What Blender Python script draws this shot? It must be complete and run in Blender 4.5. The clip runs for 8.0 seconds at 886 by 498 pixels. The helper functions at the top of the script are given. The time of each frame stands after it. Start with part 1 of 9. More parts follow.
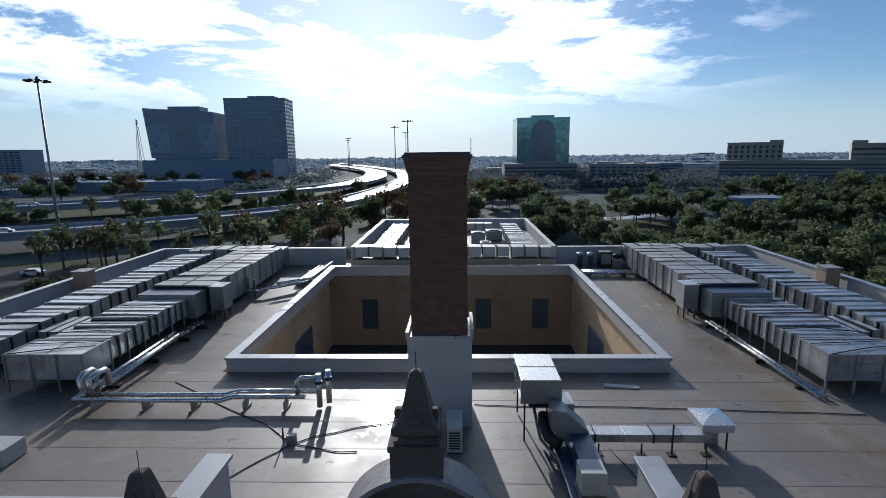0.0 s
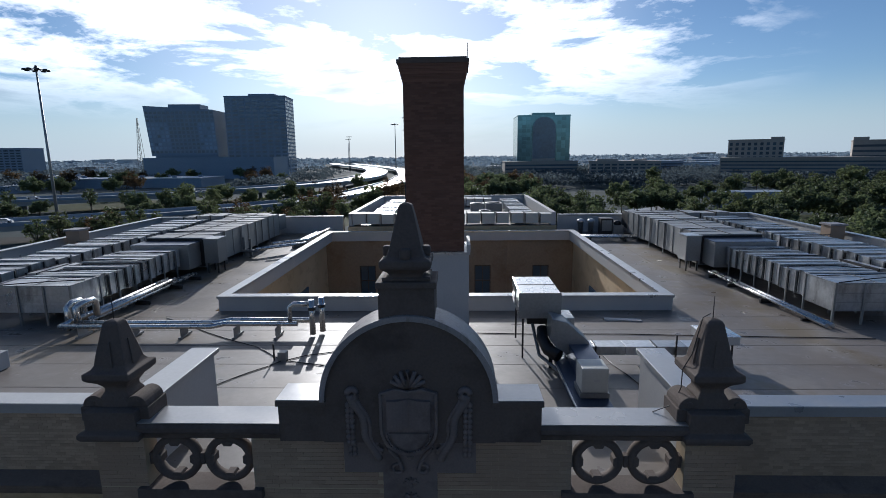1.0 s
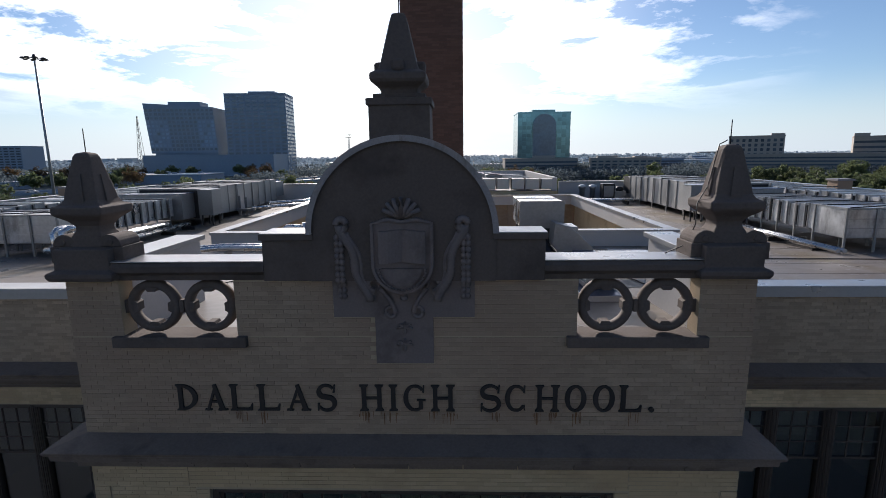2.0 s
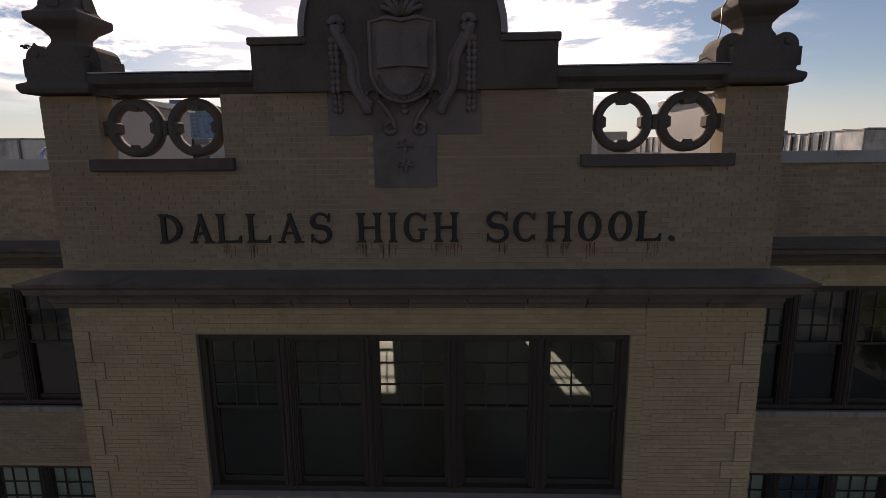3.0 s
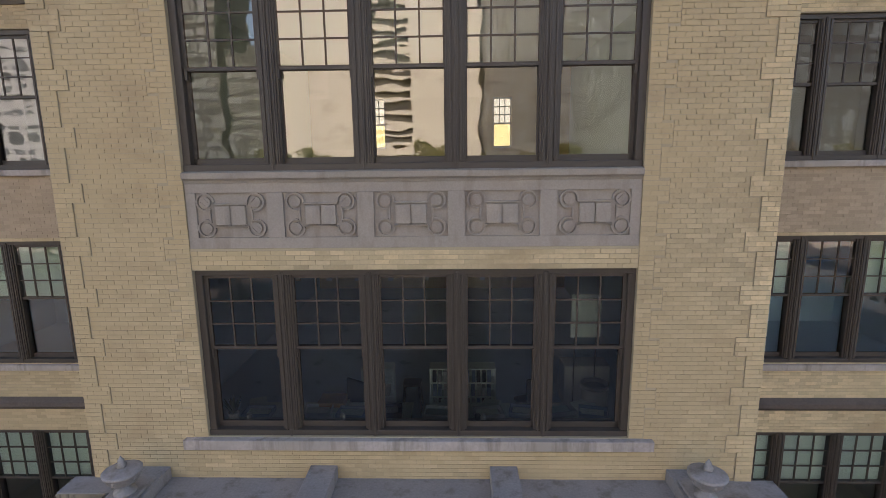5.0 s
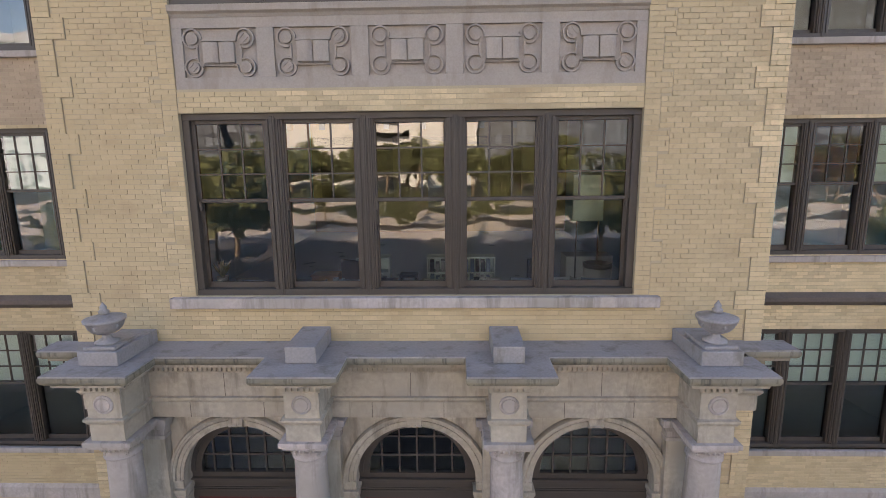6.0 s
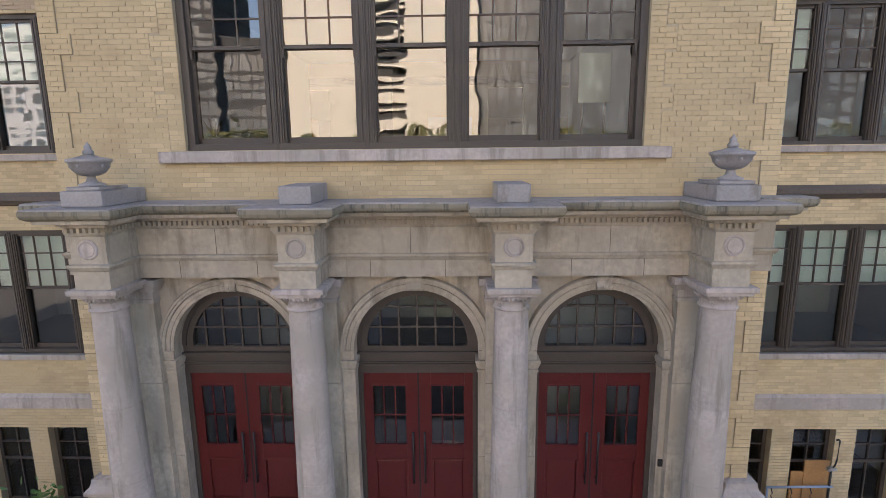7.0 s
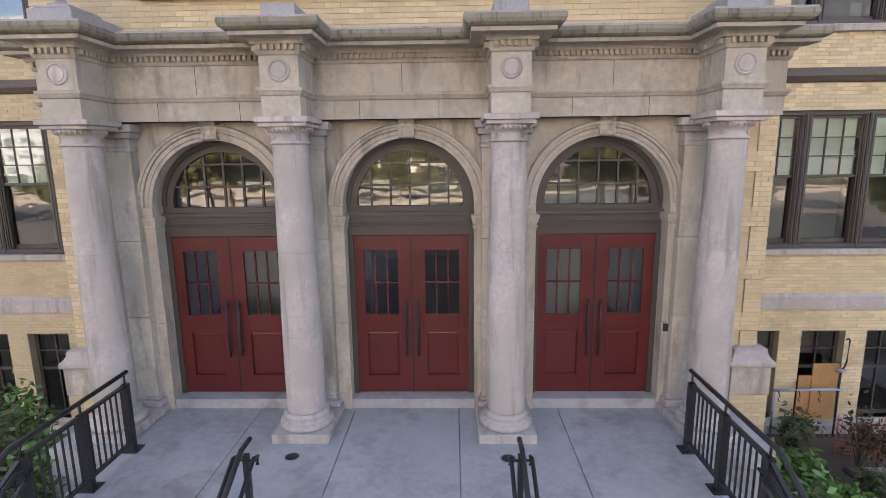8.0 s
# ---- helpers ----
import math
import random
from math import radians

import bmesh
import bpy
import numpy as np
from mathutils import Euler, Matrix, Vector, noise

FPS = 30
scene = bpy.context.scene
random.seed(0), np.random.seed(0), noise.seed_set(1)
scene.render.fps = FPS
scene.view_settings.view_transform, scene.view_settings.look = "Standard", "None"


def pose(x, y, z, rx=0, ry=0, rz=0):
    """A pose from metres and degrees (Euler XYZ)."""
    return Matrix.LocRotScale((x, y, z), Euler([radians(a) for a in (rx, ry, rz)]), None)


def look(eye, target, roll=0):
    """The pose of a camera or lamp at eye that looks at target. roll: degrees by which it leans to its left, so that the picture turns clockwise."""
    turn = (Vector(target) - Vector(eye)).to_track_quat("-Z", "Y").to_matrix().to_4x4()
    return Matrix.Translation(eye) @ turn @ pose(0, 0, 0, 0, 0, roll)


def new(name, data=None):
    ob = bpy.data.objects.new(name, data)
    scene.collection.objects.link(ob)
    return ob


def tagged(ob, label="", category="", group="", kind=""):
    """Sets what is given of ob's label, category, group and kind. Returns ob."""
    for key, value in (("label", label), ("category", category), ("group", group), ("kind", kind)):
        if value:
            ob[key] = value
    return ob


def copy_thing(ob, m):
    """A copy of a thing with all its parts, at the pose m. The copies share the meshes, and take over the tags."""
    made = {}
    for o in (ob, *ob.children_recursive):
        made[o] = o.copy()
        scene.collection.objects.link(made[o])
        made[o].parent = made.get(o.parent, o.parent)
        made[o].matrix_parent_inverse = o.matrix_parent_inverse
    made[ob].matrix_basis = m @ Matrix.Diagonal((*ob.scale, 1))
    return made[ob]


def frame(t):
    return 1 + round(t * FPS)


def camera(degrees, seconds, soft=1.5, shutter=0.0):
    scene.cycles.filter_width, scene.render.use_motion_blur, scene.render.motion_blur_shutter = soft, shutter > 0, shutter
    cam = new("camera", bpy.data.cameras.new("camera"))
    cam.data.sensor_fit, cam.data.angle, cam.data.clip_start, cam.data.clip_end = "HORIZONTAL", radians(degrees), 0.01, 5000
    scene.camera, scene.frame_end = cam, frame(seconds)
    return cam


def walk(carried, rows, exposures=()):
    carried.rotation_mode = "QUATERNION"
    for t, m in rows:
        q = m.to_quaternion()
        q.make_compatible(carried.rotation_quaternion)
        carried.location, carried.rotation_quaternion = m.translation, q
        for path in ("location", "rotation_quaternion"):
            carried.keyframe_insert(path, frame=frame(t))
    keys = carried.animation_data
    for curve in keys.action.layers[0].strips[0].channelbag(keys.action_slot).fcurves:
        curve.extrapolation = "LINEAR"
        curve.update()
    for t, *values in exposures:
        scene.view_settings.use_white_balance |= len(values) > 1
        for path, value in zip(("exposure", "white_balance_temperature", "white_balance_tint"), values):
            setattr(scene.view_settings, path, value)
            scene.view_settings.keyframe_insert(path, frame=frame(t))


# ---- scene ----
cam = camera(81.39, 8.0, soft=0.85)
PATH = [
    (0, look((0.686, -7.400, 22.884), (0.624, -5.434, 22.524), -0.69)),
    (0.5, look((0.714, -7.403, 21.575), (0.651, -5.437, 21.215), -0.68)),
    (1, look((0.791, -7.403, 20.256), (0.727, -5.437, 19.897), -0.67)),
    (1.2, look((0.794, -7.401, 19.737), (0.731, -5.435, 19.378), -0.68)),
    (2.5, look((0.823, -7.223, 16.341), (0.756, -5.257, 15.981), -0.65)),
    (3, look((0.749, -7.194, 15.021), (0.680, -5.227, 14.664), -0.61)),
    (3.5, look((0.760, -7.181, 13.761), (0.693, -5.215, 13.402), -0.70)),
    (4, look((0.762, -7.169, 12.504), (0.700, -5.203, 12.143), -0.70)),
    (4.5, look((0.706, -7.140, 11.245), (0.645, -5.174, 10.883), -0.69)),
    (5.8, look((0.649, -7.285, 8.240), (0.595, -5.318, 7.880), -0.67)),
    (6, look((0.650, -7.280, 7.815), (0.597, -5.313, 7.456), -0.63)),
    (6.5, look((0.624, -7.313, 6.762), (0.573, -5.346, 6.403), -0.65)),
    (7, look((0.603, -7.333, 5.704), (0.552, -5.366, 5.345), -0.64)),
    (7.5, look((0.618, -7.336, 4.635), (0.570, -5.369, 4.277), -0.67)),
    (8, look((0.643, -7.318, 3.549), (0.598, -5.351, 3.190), -0.67)),
]
walk(cam, PATH, exposures=[(0, -0.2, 5800, 10), (1.0, -0.33, 5800, 11), (1.2, -0.33, 5900, 12), (2.3, 0.25, 6700, 17), (2.5, 0.25, 7000, 18), (3.0, -0.15, 8200, 25), (3.5, 0.48, 9200, 28), (4.0, 1.29, 9900, 32), (4.5, 1.87, 9400, 25), (5.0, 2.36, 9100, 24), (6.0, 2.83, 9100, 26), (7.0, 2.88, 9100, 26), (7.5, 3.12, 9100, 27), (8.0, 3.34, 9200, 28)])

# ---------------------------------------------------------------- light
SUN_AZ, SUN_EL = radians(8.5), radians(17.3)   # west of +y, above the horizon
SUN_DIR = Vector((-math.sin(SUN_AZ) * math.cos(SUN_EL), math.cos(SUN_AZ) * math.cos(SUN_EL), math.sin(SUN_EL)))


def nodes_of(m):
    m.use_nodes = True
    nt = m.node_tree
    nt.nodes.clear()
    return nt, nt.nodes, nt.links


def build_world():
    w = bpy.data.worlds.new("sky")
    scene.world = w
    nt, N, L = nodes_of(w)
    out = N.new("ShaderNodeOutputWorld")
    bg = N.new("ShaderNodeBackground")
    sky = N.new("ShaderNodeTexSky")
    sky.sky_type = "NISHITA"
    sky.sun_disc = False
    sky.sun_elevation = SUN_EL
    sky.sun_rotation = -SUN_AZ
    sky.air_density, sky.dust_density, sky.ozone_density = 0.9, 0.2, 3.5
    tc = N.new("ShaderNodeTexCoord")
    sep = N.new("ShaderNodeSeparateXYZ")
    L.new(tc.outputs["Generated"], sep.inputs[0])
    # flat cloud deck: direction projected on a plane overhead
    zc = N.new("ShaderNodeMath"); zc.operation = "MAXIMUM"; zc.inputs[1].default_value = 0.02
    L.new(sep.outputs["Z"], zc.inputs[0])
    za = N.new("ShaderNodeMath"); za.operation = "ADD"; za.inputs[1].default_value = 0.12
    L.new(zc.outputs[0], za.inputs[0])
    dx = N.new("ShaderNodeMath"); dx.operation = "DIVIDE"
    dy = N.new("ShaderNodeMath"); dy.operation = "DIVIDE"
    L.new(sep.outputs["X"], dx.inputs[0]); L.new(za.outputs[0], dx.inputs[1])
    L.new(sep.outputs["Y"], dy.inputs[0]); L.new(za.outputs[0], dy.inputs[1])
    cmb = N.new("ShaderNodeCombineXYZ")
    L.new(dx.outputs[0], cmb.inputs[0]); L.new(dy.outputs[0], cmb.inputs[1])
    n1 = N.new("ShaderNodeTexNoise"); n1.inputs["Scale"].default_value = 0.95
    n1.inputs["Detail"].default_value = 9; n1.inputs["Roughness"].default_value = 0.62
    n1.inputs["Distortion"].default_value = 0.25
    off = N.new("ShaderNodeVectorMath"); off.operation = "ADD"; off.inputs[1].default_value = (3.1, 1.7, 0.4)
    L.new(cmb.outputs[0], off.inputs[0]); L.new(off.outputs[0], n1.inputs["Vector"])
    ramp = N.new("ShaderNodeValToRGB")
    ramp.color_ramp.elements[0].position, ramp.color_ramp.elements[1].position = 0.455, 0.545
    L.new(n1.outputs["Fac"], ramp.inputs[0])
    # clouds thin out towards the west of the view and near the horizon
    fade = N.new("ShaderNodeMapRange"); fade.inputs[1].default_value, fade.inputs[2].default_value = 0.06, 0.17
    L.new(sep.outputs["Z"], fade.inputs[0])
    side = N.new("ShaderNodeMapRange"); side.inputs[1].default_value, side.inputs[2].default_value = 0.55, 0.25
    L.new(sep.outputs["X"], side.inputs[0])
    mul = N.new("ShaderNodeMath"); mul.operation = "MULTIPLY"
    L.new(ramp.outputs[0], mul.inputs[0]); L.new(fade.outputs[0], mul.inputs[1])
    mul2 = N.new("ShaderNodeMath"); mul2.operation = "MULTIPLY"
    L.new(mul.outputs[0], mul2.inputs[0]); L.new(side.outputs[0], mul2.inputs[1])
    # the deck ends overhead: open blue sky to the north
    edge = N.new("ShaderNodeMapRange"); edge.inputs[1].default_value, edge.inputs[2].default_value = -0.05, 0.45
    edge.inputs[4].default_value = 0.9
    L.new(sep.outputs["Y"], edge.inputs[0])
    mul3 = N.new("ShaderNodeMath"); mul3.operation = "MULTIPLY"
    L.new(mul2.outputs[0], mul3.inputs[0]); L.new(edge.outputs[0], mul3.inputs[1])
    veil = N.new("ShaderNodeMapRange"); veil.inputs[1].default_value, veil.inputs[2].default_value = 0.86, 0.985
    veil.inputs[4].default_value = 0.13; veil.interpolation_type = "SMOOTHSTEP"
    cover = N.new("ShaderNodeMath"); cover.operation = "MAXIMUM"
    L.new(mul3.outputs[0], cover.inputs[0]); L.new(veil.outputs[0], cover.inputs[1])
    # light scattered through cloud, stronger round the sun
    dot = N.new("ShaderNodeVectorMath"); dot.operation = "DOT_PRODUCT"; dot.inputs[1].default_value = SUN_DIR
    L.new(tc.outputs["Generated"], dot.inputs[0]); L.new(dot.outputs["Value"], veil.inputs[0])
    glow = N.new("ShaderNodeMapRange"); glow.inputs[1].default_value, glow.inputs[2].default_value = 0.55, 1.0
    glow.inputs[3].default_value, glow.inputs[4].default_value = 10.5, 24.0
    L.new(dot.outputs["Value"], glow.inputs[0])
    # thick parts of the cloud let less light through
    thick = N.new("ShaderNodeMapRange"); thick.inputs[1].default_value, thick.inputs[2].default_value = 0.52, 0.68
    thick.inputs[3].default_value, thick.inputs[4].default_value = 1.12, 0.52
    L.new(n1.outputs["Fac"], thick.inputs[0])
    lit = N.new("ShaderNodeMath"); lit.operation = "MULTIPLY"
    L.new(glow.outputs[0], lit.inputs[0]); L.new(thick.outputs[0], lit.inputs[1])
    cc = N.new("ShaderNodeVectorMath"); cc.operation = "SCALE"; cc.inputs[0].default_value = (1.0, 0.985, 0.96)
    L.new(lit.outputs[0], cc.inputs["Scale"])
    mix = N.new("ShaderNodeMix"); mix.data_type = "RGBA"
    L.new(cover.outputs[0], mix.inputs[0]); L.new(sky.outputs[0], mix.inputs[6]); L.new(cc.outputs[0], mix.inputs[7])
    # pale haze low over the horizon
    hz = N.new("ShaderNodeMapRange"); hz.inputs[1].default_value, hz.inputs[2].default_value = 0.13, 0.0
    hz.inputs[3].default_value, hz.inputs[4].default_value = 0.0, 0.85
    hz.interpolation_type = "SMOOTHSTEP"
    L.new(sep.outputs["Z"], hz.inputs[0])
    hg = N.new("ShaderNodeMapRange"); hg.inputs[1].default_value, hg.inputs[2].default_value = -1.0, 1.0
    hg.inputs[3].default_value, hg.inputs[4].default_value = 2.3, 9.0
    L.new(dot.outputs["Value"], hg.inputs[0])
    hc = N.new("ShaderNodeVectorMath"); hc.operation = "SCALE"; hc.inputs[0].default_value = (0.75, 0.90, 1.0)
    L.new(hg.outputs[0], hc.inputs["Scale"])
    mx2 = N.new("ShaderNodeMix"); mx2.data_type = "RGBA"
    L.new(hz.outputs[0], mx2.inputs[0]); L.new(mix.outputs[2], mx2.inputs[6]); L.new(hc.outputs[0], mx2.inputs[7])
    L.new(mx2.outputs[2], bg.inputs[0])
    bg.inputs[1].default_value = 0.10
    L.new(bg.outputs[0], out.inputs[0])


build_world()
sun_data = bpy.data.lights.new("sun", "SUN")
sun_data.energy, sun_data.angle, sun_data.color = 4.6, radians(0.55), (1.0, 0.93, 0.83)
sun = new("sun", sun_data)
sun.matrix_world = look(SUN_DIR * 50, (0, 0, 0))

# ---------------------------------------------------------------- materials


def mat(name, base, rough=0.7, metal=0.0, var=0.25, scale=3.0, fine=40.0, bump=0.15, tint=None, stain=None, stain_scale=0.6,
        rand=0.0, island=0.0, rough_var=0.1, spec=0.5, space="Object", dist=0.01, streak=None):
    """Painted, stone or metal surface: base colour varied at two scales, fine relief, optional stains with a shape of their own."""
    m = bpy.data.materials.new(name)
    nt, N, L = nodes_of(m)
    out = N.new("ShaderNodeOutputMaterial")
    b = N.new("ShaderNodeBsdfPrincipled")
    L.new(b.outputs[0], out.inputs[0])
    tc = N.new("ShaderNodeTexCoord")
    geo = N.new("ShaderNodeNewGeometry")
    co = geo.outputs["Position"] if space == "World" else tc.outputs["Object"]
    a = N.new("ShaderNodeTexNoise"); a.inputs["Scale"].default_value = scale; a.inputs["Detail"].default_value = 4
    f = N.new("ShaderNodeTexNoise"); f.inputs["Scale"].default_value = fine; f.inputs["Detail"].default_value = 5
    L.new(co, a.inputs["Vector"]); L.new(co, f.inputs["Vector"])
    add = N.new("ShaderNodeMath"); add.operation = "ADD"
    L.new(a.outputs["Fac"], add.inputs[0]); L.new(f.outputs["Fac"], add.inputs[1])
    rng = N.new("ShaderNodeMapRange"); rng.inputs[1].default_value, rng.inputs[2].default_value = 0.6, 1.4
    rng.inputs[3].default_value, rng.inputs[4].default_value = 1 - var, 1 + var
    L.new(add.outputs[0], rng.inputs[0])
    value = rng.outputs[0]
    for amount, source in ((rand, "obj"), (island, "isl")):
        if amount:
            r = N.new("ShaderNodeMapRange")
            r.inputs[3].default_value, r.inputs[4].default_value = 1 - amount, 1 + amount
            if source == "obj":
                oi = N.new("ShaderNodeObjectInfo"); L.new(oi.outputs["Random"], r.inputs[0])
            else:
                L.new(geo.outputs["Random Per Island"], r.inputs[0])
            mu = N.new("ShaderNodeMath"); mu.operation = "MULTIPLY"
            L.new(value, mu.inputs[0]); L.new(r.outputs[0], mu.inputs[1])
            value = mu.outputs[0]
    col = N.new("ShaderNodeVectorMath"); col.operation = "SCALE"; col.inputs[0].default_value = base
    L.new(value, col.inputs["Scale"])
    colour = col.outputs[0]
    if tint:
        t = N.new("ShaderNodeTexNoise"); t.inputs["Scale"].default_value = scale * 0.37; t.inputs["Detail"].default_value = 3
        L.new(co, t.inputs["Vector"])
        tr = N.new("ShaderNodeMapRange"); tr.inputs[1].default_value, tr.inputs[2].default_value = 0.4, 0.65
        L.new(t.outputs["Fac"], tr.inputs[0])
        mx = N.new("ShaderNodeMix"); mx.data_type = "RGBA"
        L.new(tr.outputs[0], mx.inputs[0]); L.new(colour, mx.inputs[6]); mx.inputs[7].default_value = (*tint, 1)
        colour = mx.outputs[2]
    if stain:
        t = N.new("ShaderNodeTexNoise"); t.inputs["Scale"].default_value = stain_scale; t.inputs["Detail"].default_value = 7
        t.inputs["Roughness"].default_value = 0.65
        if streak:
            mp = N.new("ShaderNodeMapping"); mp.inputs["Scale"].default_value = streak
            L.new(co, mp.inputs[0]); L.new(mp.outputs[0], t.inputs["Vector"])
        else:
            L.new(co, t.inputs["Vector"])
        tr = N.new("ShaderNodeMapRange"); tr.inputs[1].default_value, tr.inputs[2].default_value = 0.52, 0.66
        tr.inputs[4].default_value = 0.75
        L.new(t.outputs["Fac"], tr.inputs[0])
        mx = N.new("ShaderNodeMix"); mx.data_type = "RGBA"
        L.new(tr.outputs[0], mx.inputs[0]); L.new(colour, mx.inputs[6]); mx.inputs[7].default_value = (*stain, 1)
        colour = mx.outputs[2]
    L.new(colour, b.inputs["Base Color"])
    rr = N.new("ShaderNodeMapRange"); rr.inputs[1].default_value, rr.inputs[2].default_value = 0.3, 0.7
    rr.inputs[3].default_value, rr.inputs[4].default_value = max(0.02, rough - rough_var), min(1, rough + rough_var)
    L.new(a.outputs["Fac"], rr.inputs[0]); L.new(rr.outputs[0], b.inputs["Roughness"])
    b.inputs["Metallic"].default_value = metal
    b.inputs["Specular IOR Level"].default_value = spec
    if bump:
        bp = N.new("ShaderNodeBump"); bp.inputs["Strength"].default_value = bump; bp.inputs["Distance"].default_value = dist
        L.new(f.outputs["Fac"], bp.inputs["Height"]); L.new(bp.outputs[0], b.inputs["Normal"])
    return m


def glass_mat(name, tint, ior=1.9, wavy=0.0, rough=0.0):
    """Window glass: clear pane with a mirror reflection by the Fresnel law and slightly wavy sheets."""
    m = bpy.data.materials.new(name)
    nt, N, L = nodes_of(m)
    out = N.new("ShaderNodeOutputMaterial")
    tr = N.new("ShaderNodeBsdfTransparent"); tr.inputs[0].default_value = (*tint, 1)
    gl = N.new("ShaderNodeBsdfGlossy"); gl.inputs["Roughness"].default_value = rough
    fr = N.new("ShaderNodeFresnel"); fr.inputs[0].default_value = ior
    mix = N.new("ShaderNodeMixShader")
    L.new(fr.outputs[0], mix.inputs[0]); L.new(tr.outputs[0], mix.inputs[1]); L.new(gl.outputs[0], mix.inputs[2])
    L.new(mix.outputs[0], out.inputs[0])
    if wavy:
        geo = N.new("ShaderNodeNewGeometry")
        oi = N.new("ShaderNodeObjectInfo")
        sh = N.new("ShaderNodeMath"); sh.operation = "MULTIPLY"; sh.inputs[1].default_value = 40.0
        L.new(oi.outputs["Random"], sh.inputs[0])
        cx = N.new("ShaderNodeCombineXYZ"); L.new(sh.outputs[0], cx.inputs[1])
        n = N.new("ShaderNodeTexNoise"); n.inputs["Scale"].default_value = 1.5; n.inputs["Detail"].default_value = 1.5
        mp = N.new("ShaderNodeMapping"); mp.inputs["Scale"].default_value = (0.9, 1, 1.5)
        va = N.new("ShaderNodeVectorMath"); va.operation = "ADD"
        L.new(geo.outputs["Position"], va.inputs[0]); L.new(cx.outputs[0], va.inputs[1])
        L.new(va.outputs[0], mp.inputs[0]); L.new(mp.outputs[0], n.inputs["Vector"])
        bp = N.new("ShaderNodeBump"); bp.inputs["Strength"].default_value = 1.0; bp.inputs["Distance"].default_value = wavy
        L.new(n.outputs["Fac"], bp.inputs["Height"]); L.new(bp.outputs[0], gl.inputs["Normal"]); L.new(bp.outputs[0], fr.inputs["Normal"])
    return m


M_BRICK = mat("buff_brick", (0.580, 0.438, 0.266), 0.85, var=0.12, scale=0.5, fine=30, bump=0.25, island=0.17, rand=0.17, tint=(0.535, 0.390, 0.224), stain=(0.43, 0.305, 0.178), stain_scale=0.9, streak=(1.0, 1.0, 1.6), space="World")
M_BRICK_SOOT = mat("sooty_buff_brick", (0.45, 0.332, 0.228), 0.85, var=0.14, scale=0.6, fine=30, bump=0.25, island=0.16, rand=0.16, tint=(0.33, 0.225, 0.155), space="World")
M_BRICK_BROWN = mat("brown_buff_brick", (0.44, 0.325, 0.225), 0.85, var=0.12, scale=0.5, fine=30, bump=0.25, island=0.14, tint=(0.40, 0.285, 0.195), space="World")
M_MORTAR = mat("mortar", (0.45, 0.350, 0.230), 0.9, var=0.15, fine=60, bump=0.2, space="World")
M_CHIM = mat("red_brick", (0.175, 0.092, 0.064), 0.85, var=0.15, scale=0.8, fine=30, bump=0.25, island=0.18, rand=0.18, space="World")
M_STONE = mat("limestone", (0.440, 0.366, 0.330), 0.8, var=0.24, scale=3.2, fine=17, bump=0.14, tint=(0.37, 0.312, 0.268), stain=(0.225, 0.188, 0.155), stain_scale=2.4, streak=(2.2, 2.2, 0.24), space="World", rand=0.05)
M_STONE_WARM = mat("stained_limestone", (0.455, 0.382, 0.302), 0.8, var=0.26, scale=3.0, fine=15, bump=0.14, tint=(0.385, 0.318, 0.245), stain=(0.21, 0.172, 0.130), stain_scale=1.8, streak=(2.0, 2.0, 0.38), space="World", rand=0.07)
M_STONE_TOP = mat("weathered_stone", (0.300, 0.270, 0.262), 0.5, var=0.2, scale=2, fine=30, bump=0.25, stain=(0.165, 0.142, 0.115), stain_scale=2.0, streak=(2.0, 2.0, 0.9), space="World")
M_STONE_GRIME = mat("grimy_stone", (0.205, 0.170, 0.118), 0.9, var=0.3, scale=3.0, fine=16, bump=0.3, tint=(0.27, 0.232, 0.170), stain=(0.070, 0.062, 0.048), stain_scale=2.6, streak=(5.0, 5.0, 0.4), space="World")
M_STONE_DARK = mat("sooty_stone", (0.128, 0.098, 0.081), 0.85, var=0.2, scale=1.5, fine=25, bump=0.3, stain=(0.07, 0.052, 0.043), stain_scale=0.9, space="World")
M_CORNICE = mat("brown_weathered_stone", (0.185, 0.142, 0.112), 0.85, var=0.2, scale=1.5, fine=25, bump=0.3, stain=(0.10, 0.078, 0.062), stain_scale=1.2, streak=(1.2, 1.2, 0.7), space="World", rand=0.12)
M_TERRA = mat("terracotta_panel", (0.362, 0.300, 0.252), 0.75, var=0.14, scale=2, fine=40, bump=0.12, stain=(0.265, 0.205, 0.165), stain_scale=1.8, streak=(1.5, 1.5, 0.4), space="World")
M_CARVE = mat("carved_terracotta", (0.205, 0.162, 0.145), 0.8, var=0.15, scale=2.5, fine=30, bump=0.25, stain=(0.12, 0.092, 0.08), stain_scale=1.5, space="World")
M_LETTER = mat("letter_iron", (0.028, 0.022, 0.02), 0.6, var=0.2, fine=30, bump=0.2)
M_RUST = mat("rust_streak", (0.22, 0.115, 0.055), 0.9, var=0.3, scale=8, fine=40, space="World")
M_FRAME = mat("brown_paint", (0.068, 0.051, 0.041), 0.5, var=0.12, scale=4, fine=50, bump=0.06, space="World")
M_RED = mat("red_door_paint", (0.110, 0.0120, 0.0102), 0.38, var=0.16, scale=2.5, fine=30, bump=0.10, rough_var=0.05, space="World")
M_DARK = mat("dark_metal", (0.03, 0.028, 0.028), 0.42, 0.3, var=0.15, bump=0.05)
M_GLASS = glass_mat("window_glass", (0.83, 0.95, 0.965), 2.25, wavy=0.0034)


